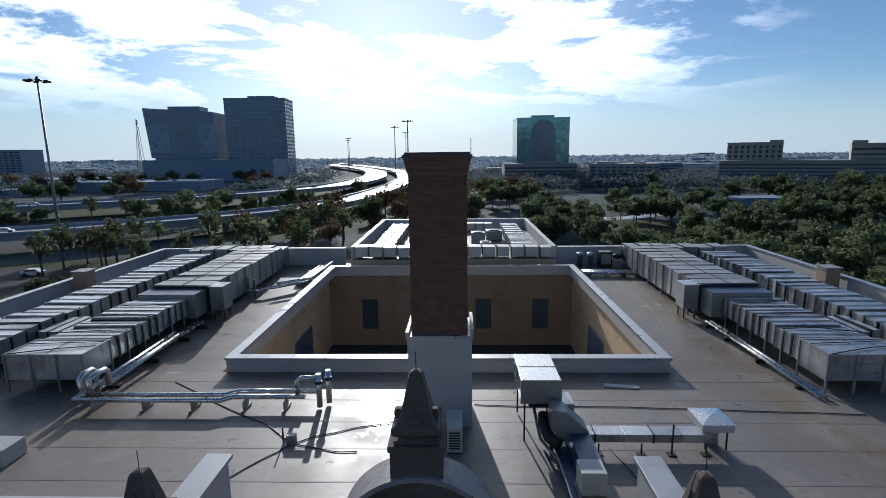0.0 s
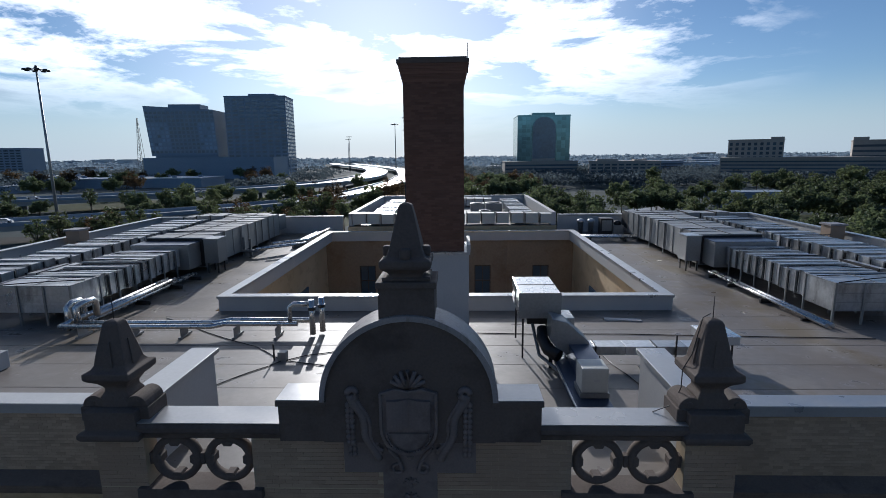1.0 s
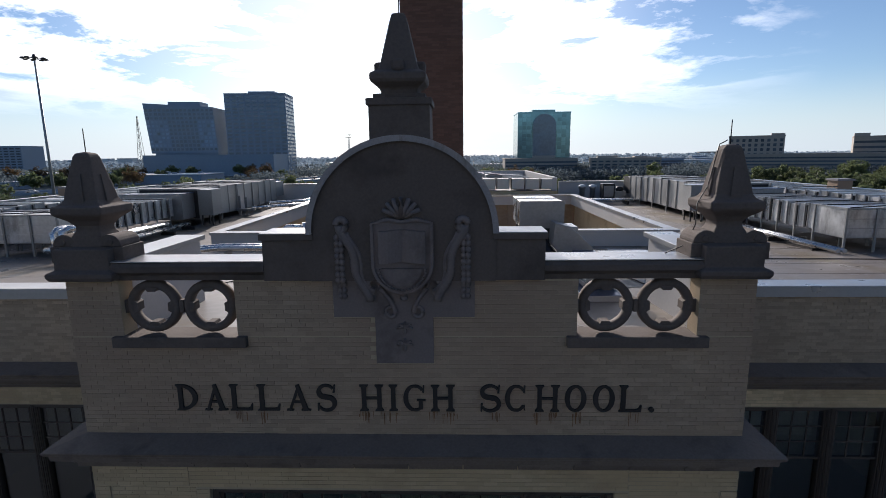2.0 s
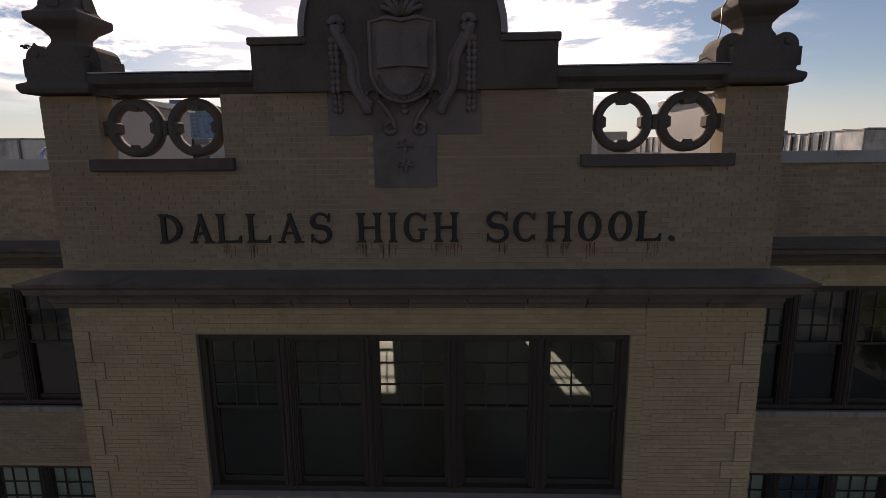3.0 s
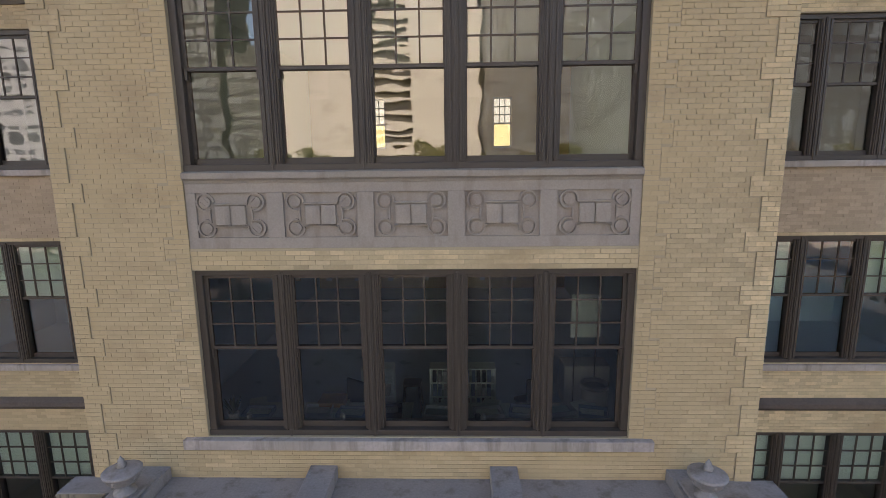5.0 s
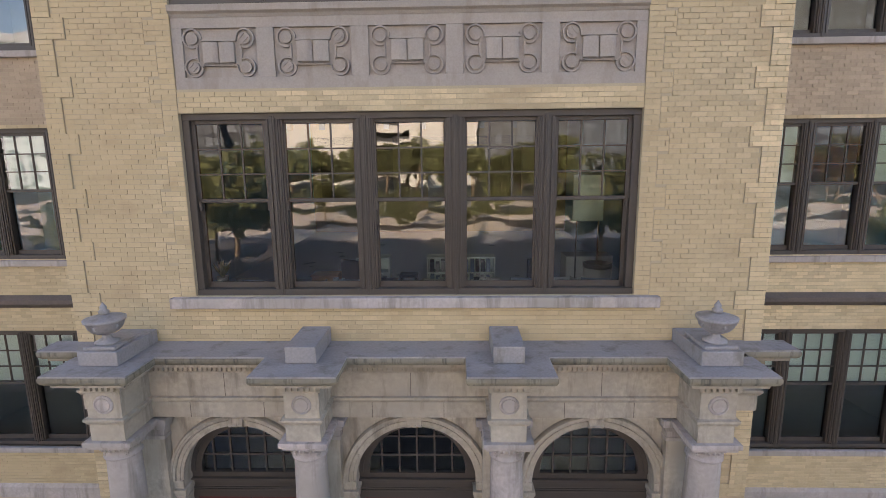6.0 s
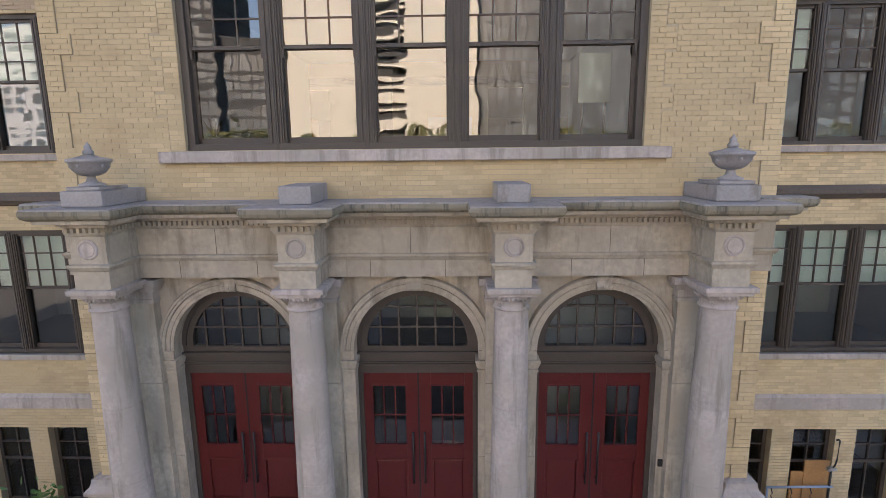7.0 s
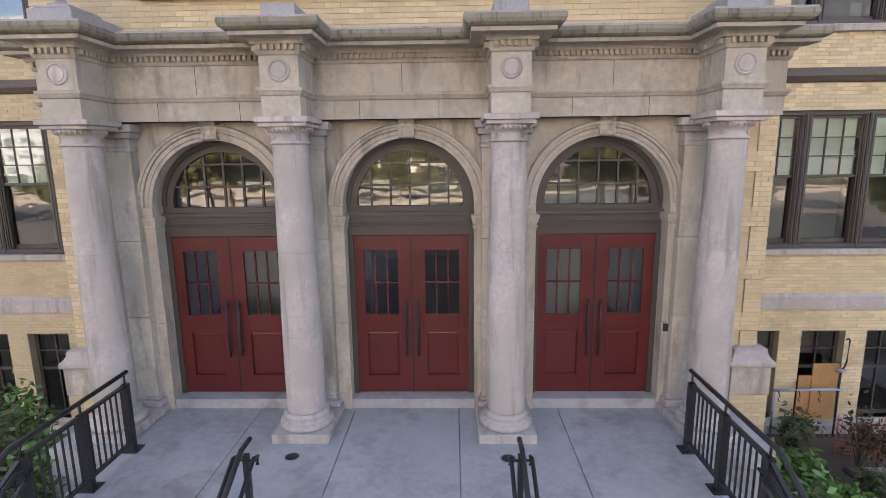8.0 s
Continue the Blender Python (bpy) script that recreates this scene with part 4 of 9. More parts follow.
def letter(ch, a, b):
    """Raised serif capital between x = a and b."""
    g = Geo()
    w, c = b - a, (a + b) / 2
    left, right = a + THICK / 2 + 0.03, b - THICK / 2 - 0.03
    swell = lambda k: THIN + (THICK + 0.006 - THIN) * abs(k) ** 1.3
    if ch in "DHIL":
        stem(g, c if ch == "I" else left)
    if ch == "H":
        stem(g, right)
        g.box(left, right, -0.034, 0, LH / 2 - 0.02, LH / 2 + 0.016)
    elif ch == "D":
        rx_, rz = b - left - THICK / 2, LH / 2 - THIN / 2
        an = np.linspace(math.pi / 2, -math.pi / 2, 22)
        ribbon(g, [(left, LH - THIN / 2)] + [(left + rx_ * math.cos(t), LH / 2 + rz * math.sin(t)) for t in an] + [(left, THIN / 2)], [THIN] + [swell(math.cos(t)) for t in an] + [THIN], -0.034)
    elif ch == "L":
        g.prism([(left, 0.0), (b - 0.01, 0.0), (b, 0.105), (b - 0.02, 0.105), (b - 0.045, 0.05), (b - 0.08, 0.036), (left, 0.036)], -0.034, 0.0)
    elif ch == "A":
        ribbon(g, [(a + 0.045, 0.0), (c + 0.005, LH - 0.03)], [0.038, 0.038], -0.034)
        ribbon(g, [(b - 0.075, 0.0), (c - 0.012, LH)], [THICK + 0.006, THICK - 0.012])
        g.box(a + 0.08, b - 0.10, -0.033, 0, 0.125, 0.155)
        g.box(a, a + 0.105, -0.035, 0, 0.0, 0.022).box(b - 0.145, b, -0.0345, 0, 0.0, 0.022)
    elif ch in "COG":
        rx_, rz = w / 2 - THICK / 2, LH / 2 - THIN / 2
        if ch == "O":
            an = np.linspace(0, 2 * math.pi, 37)[:-1]
            ribbon(g, [(c + rx_ * math.cos(t), LH / 2 + rz * math.sin(t)) for t in an], [swell(math.cos(t)) for t in an], closed=True)
        else:
            an = np.linspace(radians(42), radians(322 if ch == "C" else 308), 30)
            ribbon(g, [(c + rx_ * math.cos(t) + (0.02 if math.cos(t) > 0 else 0), LH / 2 + rz * math.sin(t)) for t in an], [swell(math.cos(t) if math.cos(t) < 0 else 0.12) for t in an])
            g.prism([(b - 0.05, LH - 0.11), (b - 0.018, LH - 0.125), (b - 0.012, LH - 0.01), (b - 0.03, LH - 0.01)], -0.034, 0.0)
            if ch == "G":
                g.box(b - 0.10, b - 0.04, -0.0345, 0, 0.03, 0.175).box(b - 0.13, b + 0.005, -0.033, 0, 0.165, 0.19)
            else:
                g.prism([(b - 0.03, 0.02), (b - 0.01, 0.02), (b - 0.016, 0.10), (b - 0.045, 0.085)], -0.034, 0.0)
    elif ch == "S":
        r1, r2, h1, h2 = w / 2 - 0.045, w / 2 - 0.035, LH * 0.235, LH * 0.265
        up = [(c + r1 * math.cos(t), LH - THIN / 2 - h1 + h1 * math.sin(t) + 0.008) for t in np.linspace(radians(28), radians(235), 16)]
        lo = [(c + r2 * math.cos(t), THIN / 2 + h2 + h2 * math.sin(t) - 0.012) for t in np.linspace(radians(55), radians(-152), 16)]
        pts = up + lo
        ribbon(g, pts, [THIN + (THICK + 0.008 - THIN) * math.sin(math.pi * i / (len(pts) - 1)) ** 2.2 for i in range(len(pts))])
        g.prism([(b - 0.06, LH - 0.125), (b - 0.03, LH - 0.125), (b - 0.022, LH), (b - 0.04, LH)], -0.034, 0.0)
        g.prism([(a + 0.02, 0.0), (a + 0.038, 0.0), (a + 0.055, 0.12), (a + 0.022, 0.12)], -0.034, 0.0)
    elif ch == ".":
        g.prism(arc(c, 0.036, w / 2, 0, 360, 14)[:-1], -0.035, 0.0)
    return g


sign = thing("sign", (0, -0.008, 13.82), "dark raised serif lettering on the brick wall, rust-stained below", "sign")
SERIF = [("D", -3.56, -3.236), ("A", -3.125, -2.775), ("L", -2.726, -2.38), ("L", -2.297, -1.955), ("A", -1.85, -1.48), ("S", -1.393, -1.074),
         ("H", -0.72, -0.359), ("I", -0.274, -0.144), ("G", -0.051, 0.278), ("H", 0.367, 0.724),
         ("S", 1.096, 1.428), ("C", 1.488, 1.80), ("H", 1.94, 2.30), ("O", 2.384, 2.70), ("O", 2.808, 3.122), ("L", 3.19, 3.53), (".", 3.635, 3.715)]
for ch, a, b in SERIF:
    part("letter", letter(ch, a, b), M_LETTER, sign)
# rust runs below the letters
rnd = random.Random(11)
g = Geo()
for x in (-2.6, -2.2, -0.68, -0.6, -0.38, -0.2, 0.42, 0.62, 0.7, 1.35, 1.95, 2.2, 2.24, 2.55, 2.6, 3.4):
    for _ in range(6):
        xx, w, h = x + rnd.gauss(0, 0.04), rnd.uniform(0.003, 0.008), rnd.uniform(0.04, 0.20)
        top = 13.81 - rnd.uniform(0, 0.05)
        g.add([(xx - w, -0.0125, top), (xx + w, -0.0125, top), (xx + w * 0.6 + rnd.gauss(0, 0.004), -0.0125, top - h), (xx - w * 0.6, -0.0125, top - h)], [(3, 2, 1, 0)])
tagged(part("rust_stain", g, M_RUST), "rust streaks running down from the letters", "stain", kind="structure")

# ---------------------------------------------------------------- crest of the parapet
rail = thing("balustrade_cap", (0, 0, 15.88), "stepped sooty stone coping of the parapet", "coping", kind="structure")
for side in (-1, 1):
    a, b = sorted((side * 2.02, side * 4.3))
    part("coping", Geo().sweep([(a, 0.02), (b, 0.02)], [(0.0, 0.0), (0.04, 0.0), (0.06, 0.08), (0.14, 0.14), (0.14, 0.22), (0.10, 0.27), (-0.42, 0.28), (-0.42, 0.0)]), M_STONE_DARK, rail)
    part("flashing", Geo().box(a, b, -0.09, 0.47, 0.281, 0.296), M_COPING, rail, "pale metal flashing")
    a, b = sorted((side * 1.30, side * 2.03))
    part("step_block", Geo().box(a, b, -0.10, 0.44, 0.0, 0.60).box(a - 0.03, b + 0.03, -0.14, 0.48, 0.60, 0.69), M_STONE_DARK, rail, bevel=0.01)
    part("flashing", Geo().box(a - 0.02, b + 0.02, -0.12, 0.47, 0.691, 0.703), M_COPING, rail, "pale metal flashing")
    # plain sill under the pierced opening
    a, b = sorted((side * 2.38, side * 4.42))
    part("sill", Geo().box(a, b, -0.10, 0.40, -1.03, -0.862), M_STONE_DARK, rail, bevel=0.015)

gable = thing("gable", (0, 0, 15.88), "dark half-round stone gable with a carved cartouche", "gable", kind="structure")
outline = [(-1.33, 0.0)] + [(1.33, 0.0)] + arc(0, 0.69, 1.33, 0, 180, 40)
part("body", Geo().prism(outline, -0.12, 0.46), M_STONE_DARK, gable)
n = 40
o, i_ = arc(0, 0.69, 1.365, 0, 180, n), arc(0, 0.69, 1.28, 0, 180, n)
g = Geo()
v = [(x, -0.17, z) for x, z in o] + [(x, -0.17, z) for x, z in i_] + [(x, 0.52, z) for x, z in o] + [(x, 0.52, z) for x, z in i_]
f = []
m = n + 1
for k in range(n):
    f += [(k, m + k, m + k + 1, k + 1), (k + 1, 2 * m + k + 1, 2 * m + k, k), (2 * m + k, 2 * m + k + 1, 3 * m + k + 1, 3 * m + k)]
g.add([(x, y, z) for x, y, z in v], [tuple(reversed(q)) for q in f])
part("hood_mould", g, M_STONE_TOP, gable)
# carved cartouche and drop panel
part("carved_panel", Geo().box(-1.05, 1.03, -0.03, 0.0, -0.57, 0.0).box(-0.44, 0.42, -0.03, 0.0, -1.29, -0.57), M_CARVE, gable)
shield = [(-0.42, 0.84), (-0.42, 0.27)] + arc(0, 0.27, 0.42, 180, 360, 18)[1:-1] + [(0.42, 0.27), (0.42, 0.84), (0.20, 0.90), (0.0, 0.86), (-0.20, 0.90)]
car = Geo().prism(shield, -0.165, -0.12)
ribbon(car, shield, [0.05] * len(shield), -0.20, -0.13, closed=True)
part("cartouche", car, M_CARVE, gable, bevel=0.012)
# open book, pages curving out from the spine, over a half-round bowl with a beaded rim
for s_ in (-1, 1):
    g = Geo()
    n = 7
    top = [(s_ * 0.33 * k / n, -0.17 - 0.075 * math.sin(math.pi * (0.06 + 0.74 * k / n))) for k in range(n + 1)]
    v = [(x, y, z - 0.10 * abs(x)) for z in (0.30, 0.76) for x, y in top] + [(x, -0.15, z - 0.10 * abs(x)) for z in (0.30, 0.76) for x, y in top]
    m = n + 1
    f = []
    for k in range(n):
        q = [(k, k + 1, m + k + 1, m + k), (k + 1, k, 2 * m + k, 2 * m + k + 1), (m + k, m + k + 1, 3 * m + k + 1, 3 * m + k)]
        f += q if s_ > 0 else [tuple(reversed(t)) for t in q]
    q = (n, m + n, 3 * m + n, 2 * m + n)
    f.append(q if s_ < 0 else tuple(reversed(q)))
    part("open_book", g.add(v, f), M_CARVE, gable)
bowl = Geo().prism([(-0.30, 0.20), *arc(0, 0.20, 0.27, 190, 350, 16), (0.30, 0.20)], -0.205, -0.15)
for p in arc(0, 0.22, 0.335, 186, 354, 22):
    bowl.lathe([(0.0, p[1] - 0.022), (0.02, p[1] - 0.008), (0.02, p[1] + 0.008), (0.0, p[1] + 0.022)], 6, p[0], -0.205)
part("bowl", bowl, M_CARVE, gable)
crest = Geo()
for k in range(7):
    t = radians(-72 + 24 * k)
    crest.tube([(0.05 * math.sin(t), -0.13, 0.92), (0.16 * math.sin(t), -0.19, 0.96 + 0.10 * math.cos(t)), (0.27 * math.sin(t), -0.15, 0.95 + 0.26 * math.cos(t))], 0.034, 6)
part("leaf_crest", crest, M_CARVE, gable)
sc = Geo()
for s in (-1, 1):
    # S-scrolls under the oval, curling in at both ends
    pts = [(s * (0.34 - 0.20 * math.sin(1.5 * t)), -0.07, -0.12 - 0.36 * t) for t in np.linspace(0, 1, 10)]
    pts += [(s * (0.20 + 0.075 * math.cos(a + math.pi)), -0.06, -0.48 + 0.075 * math.sin(a + math.pi)) for a in np.linspace(0, 5.0, 16)]
    sc.tube(pts, 0.032, 8)
    pts = [(s * (0.42 + 0.09 * math.cos(a)), -0.08, -0.06 + 0.09 * math.sin(a)) for a in np.linspace(3.6, -1.6, 16)]
    sc.tube(pts, 0.034, 8)
    # ribbon and leaf drops at the sides
    pts = [(s * (0.66 + 0.20 * math.cos(math.pi * t) ** 3 + 0.03), -0.15 + 0.06 * t, 0.82 - 1.12 * t) for t in np.linspace(0, 1, 18)]
    sc.tube(pts, 0.062, 8)
    sc.tube([(x - s * 0.085, y + 0.015, z - 0.04) for x, y, z in pts[1:-2]], 0.036, 6)
    sc.tube([(s * (0.86 - 0.07 * math.cos(a)), -0.15, 0.82 + 0.08 * math.sin(a)) for a in np.linspace(3.1, -2.2, 14)], 0.05, 8)
    for z in np.linspace(0.64, -0.24, 11):
        for e in (-1, 1):
            sc.lathe([(0.0, z - 0.06), (0.04, z - 0.025), (0.045, z + 0.015), (0.0, z + 0.06)], 6, s * 0.90 + e * 0.03, -0.045 if z < 0.02 else -0.145)
for z in (-0.10, -0.19, -0.27):
    sc.lathe([(0.0, z - 0.05), (0.055, z - 0.02), (0.06, z + 0.02), (0.0, z + 0.05)], 8, 0.0, -0.06)
part("scrollwork", sc, M_CARVE, gable)
dr = Geo()
for z in (-0.72, -0.98):
    for a in (-70, -35, 0, 35, 70):
        t = radians(a)
        L_ = 0.16 if abs(a) < 50 else 0.12
        pts = [(q * L_ * math.sin(t), -0.045 - 0.015 * math.sin(math.pi * q), z + (0.10 * math.sin(math.pi * 0.5 * q) - 0.02) * math.cos(t) - 0.05 * q * q * abs(math.sin(t))) for q in (0.0, 0.35, 0.7, 1.0)]
        dr.tube(pts, 0.020, 6)
    dr.lathe([(0.0, z - 0.13), (0.026, z - 0.08), (0.03, z - 0.02), (0.0, z + 0.03)], 8, 0.0, -0.045)
part("floral_drop", dr, M_CARVE, gable)

FINIAL = [(0.50, 0.0), (0.50, 0.16), (0.54, 0.18), (0.54, 0.25), (0.46, 0.27), (0.42, 0.30), (0.30, 0.52), (0.24, 0.60), (0.25, 0.66), (0.33, 0.74),
          (0.47, 0.82), (0.51, 0.85), (0.51, 0.95), (0.40, 0.98), (0.34, 1.05), (0.29, 1.16), (0.145, 1.67), (0.11, 1.72), (0.0, 1.74)]


def pinnacle(loc, label, k=1.0, scrolls=True):
    p = thing("pinnacle", loc, label, "finial", "parapet pinnacles")
    q = 0.74
    part("pedestal", Geo().lathe([(0.47, -0.12), (0.50, -0.06), (0.50, 0.0), (0.41, 0.04), (0.41, 0.34), (0.30, 0.36)], square=True), M_STONE_DARK, p, bevel=0.015)
    prof = [(r * q + (0.02 if z > 1.1 else 0), z) for r, z in FINIAL if z >= 0.52]
    part("spire", Geo().lathe([(0.26, 0.30)] + prof, square=True), M_STONE_DARK, p, bevel=0.02)
    for sx, sy in ((1, 0), (-1, 0), (0, 1), (0, -1)):
        # leaf tongues where the spire flares out
        g = Geo()
        pts = [(0.27, 1.02), (0.245, 1.16), (0.21, 1.3), (0.185, 1.42)]
        for (r0, z0), (r1, z1) in zip(pts, pts[1:]):
            w0, w1 = 0.08 * (1.5 - z0) / 0.5, 0.08 * (1.5 - z1) / 0.5
            v = []
            for r, z, w in ((r0, z0, w0), (r1, z1, w1)):
                for s, d in ((-1, 0.0), (1, 0.0), (1, -0.08), (-1, -0.08)):
                    a, b = (r + d + 0.015) * k, s * w * k
                    v.append((sx * a - sy * b, sy * a + sx * b, z * k))
            g.add(v, [(0, 1, 5, 4), (1, 2, 6, 5), (2, 3, 7, 6), (3, 0, 4, 7), (4, 5, 6, 7), (3, 2, 1, 0)])
        part("leaf", g, M_STONE_DARK, p)
    if scrolls:
        for sx in (-1, 1):
            g = Geo().prism([(sx * 0.34 + x, z + 0.36) for x, z in arc(0, 0, 0.18, 0, 180, 12)], -0.24, 0.24)
            g.prism(arc(sx * 0.36, 0.43, 0.05, 0, 360, 10)[:-1], -0.26, 0.26)
            g.box(sx * 0.40 - 0.15, sx * 0.40 + 0.15, -0.26, 0.26, 0.12, 0.36)
            part("volute", g, M_STONE_DARK, p, bevel=0.012)
    part("lightning_rod", Geo().tube([(0, 0, 1.70 * k), (0, 0, 1.76 * k + 0.32)], 0.008, 6), M_DARK, p, "thin dark lightning rod")
    return p


pinnacle((-4.70, 0.28, 16.02), "weathered sooty stone pinnacle on the parapet's corner pier")
pe = pinnacle((4.66, 0.28, 16.02), "weathered sooty stone pinnacle with a cable down its side")
part("cable", Geo().tube([(-0.03, 0.02, 1.80), (-0.14, 0.02, 1.74), (-0.17, 0.02, 1.6), (-0.26, 0.02, 1.15), (-0.40, 0.0, 0.9), (-0.40, 0.0, 0.6), (-0.5, 0.02, 0.3), (-0.8, 0.05, 0.16)], 0.008, 6), M_DARK, pe, "thin black cable")
crown = thing("pinnacle", (0.0, 0.20, 17.83), "large sooty stone finial on top of the gable", "finial", "parapet pinnacles")
part("pedestal", Geo().box(-0.42, 0.42, -0.30, 0.42, -0.25, 0.52).box(-0.45, 0.45, -0.33, 0.45, 0.50, 0.60).box(-0.36, 0.36, -0.26, 0.36, 0.60, 0.66), M_STONE_DARK, crown, bevel=0.015)
part("spire", Geo().lathe([(0.25, 0.60), (0.25, 0.70), (0.28, 0.74), (0.36, 0.80), (0.38, 0.84), (0.38, 0.92), (0.28, 0.97), (0.24, 1.08), (0.12, 1.62), (0.09, 1.72), (0.0, 1.75)], square=True), M_STONE_DARK, crown, bevel=0.02)
for sx, sy in ((1, 0), (-1, 0), (0, 1), (0, -1)):
    part("leaf", Geo().cbox((sx * 0.28, sy * 0.28, 1.02), (0.16, 0.16, 0.16)), M_STONE_DARK, crown, bevel=0.04)
part("lightning_rod", Geo().tube([(0, 0, 1.7), (0, 0, 2.05)], 0.008, 6), M_DARK, crown, "thin dark lightning rod")

# pierced rings filling the parapet openings
def ring_mesh():
    g = Geo()
    n = 32
    prof = [(0.405, 0.0), (0.405, 0.05), (0.375, 0.09), (0.31, 0.09), (0.285, 0.06), (0.285, -0.06), (0.31, -0.09), (0.375, -0.09), (0.405, -0.05)]
    k = len(prof)
    v = [(r * math.cos(2 * math.pi * a / n), y, r * math.sin(2 * math.pi * a / n)) for a in range(n) for r, y in prof]
    f = [(a * k + q, a * k + (q + 1) % k, ((a + 1) % n) * k + (q + 1) % k, ((a + 1) % n) * k + q) for a in range(n) for q in range(k)]
    g.add(v, f, True)
    return g


rm = ring_mesh().mesh("ring", M_STONE_DARK)
cusp = Geo().prism([(-0.10, 0.30), (-0.06, 0.235), (0.06, 0.235), (0.10, 0.30)], -0.085, 0.085).mesh("cusp", M_STONE_DARK)
for side in (-1, 1):
    grille = thing("pierced_panel", (side * 3.40, 0.16, 15.445), "pair of dark stone rings filling the parapet opening", "balustrade", "parapet ring panels")
    for x in (-0.435, 0.435):
        r = part("ring", rm, M_STONE_DARK, grille, loc=(x, 0, 0))
        for a in range(4):
            c = part("cusp", cusp, M_STONE_DARK, r)
            c.rotation_euler = (0, a * math.pi / 2, 0)
    for x, w in ((-0.85, 0.06), (0.0, 0.07), (0.85, 0.06)):
        part("link", Geo().box(x - w / 2, x + w / 2, -0.07, 0.07, -0.10, 0.10), M_STONE_DARK, grille, bevel=0.01)

# ---------------------------------------------------------------- portico
SLAB_Z = -0.22
COL_X = [-4.11, -1.43, 1.33, 4.05]
COL_Y = -0.69
porch = tagged(part("porch_floor", Geo().box(-4.74, 4.74, -1.19, 0.30, -0.5, SLAB_Z - 0.03).box(-3.84, 3.84, -3.04, -1.19, -0.5, SLAB_Z - 0.03), M_CONC), "grey concrete porch landing in front of the doors", "floor", kind="structure")
ARCH_X = [-2.71, 0.0, 2.71]
ARCH_R, ARCH_ZC = 0.925, 2.86


def arcade():
    """Stone wall with three round-headed openings."""
    y0, y1, top = -0.08, 0.30, 4.10
    g = Geo()
    xs = [-4.2] + [v for c in ARCH_X for v in (c - ARCH_R, c + ARCH_R)] + [4.2]
    for a, b in zip(xs[0::2], xs[1::2]):
        g.box(a, b, y0, y1, SLAB_Z, top)
    n = 28
    for c in ARCH_X:
        pts = arc(c, ARCH_ZC, ARCH_R, 180, 0, n)
        v, f = [], []
        for x, z in pts:
            v += [(x, y0, z), (x, y0, top), (x, y1, z), (x, y1, top)]
        for k in range(n):
            a, b = 4 * k, 4 * k + 4
            f += [(a, b, b + 1, a + 1), (a + 2, a + 3, b + 3, b + 2), (a, a + 2, b + 2, b), (a + 1, b + 1, b + 3, a + 3)]
        g.add(v, f)
    return g


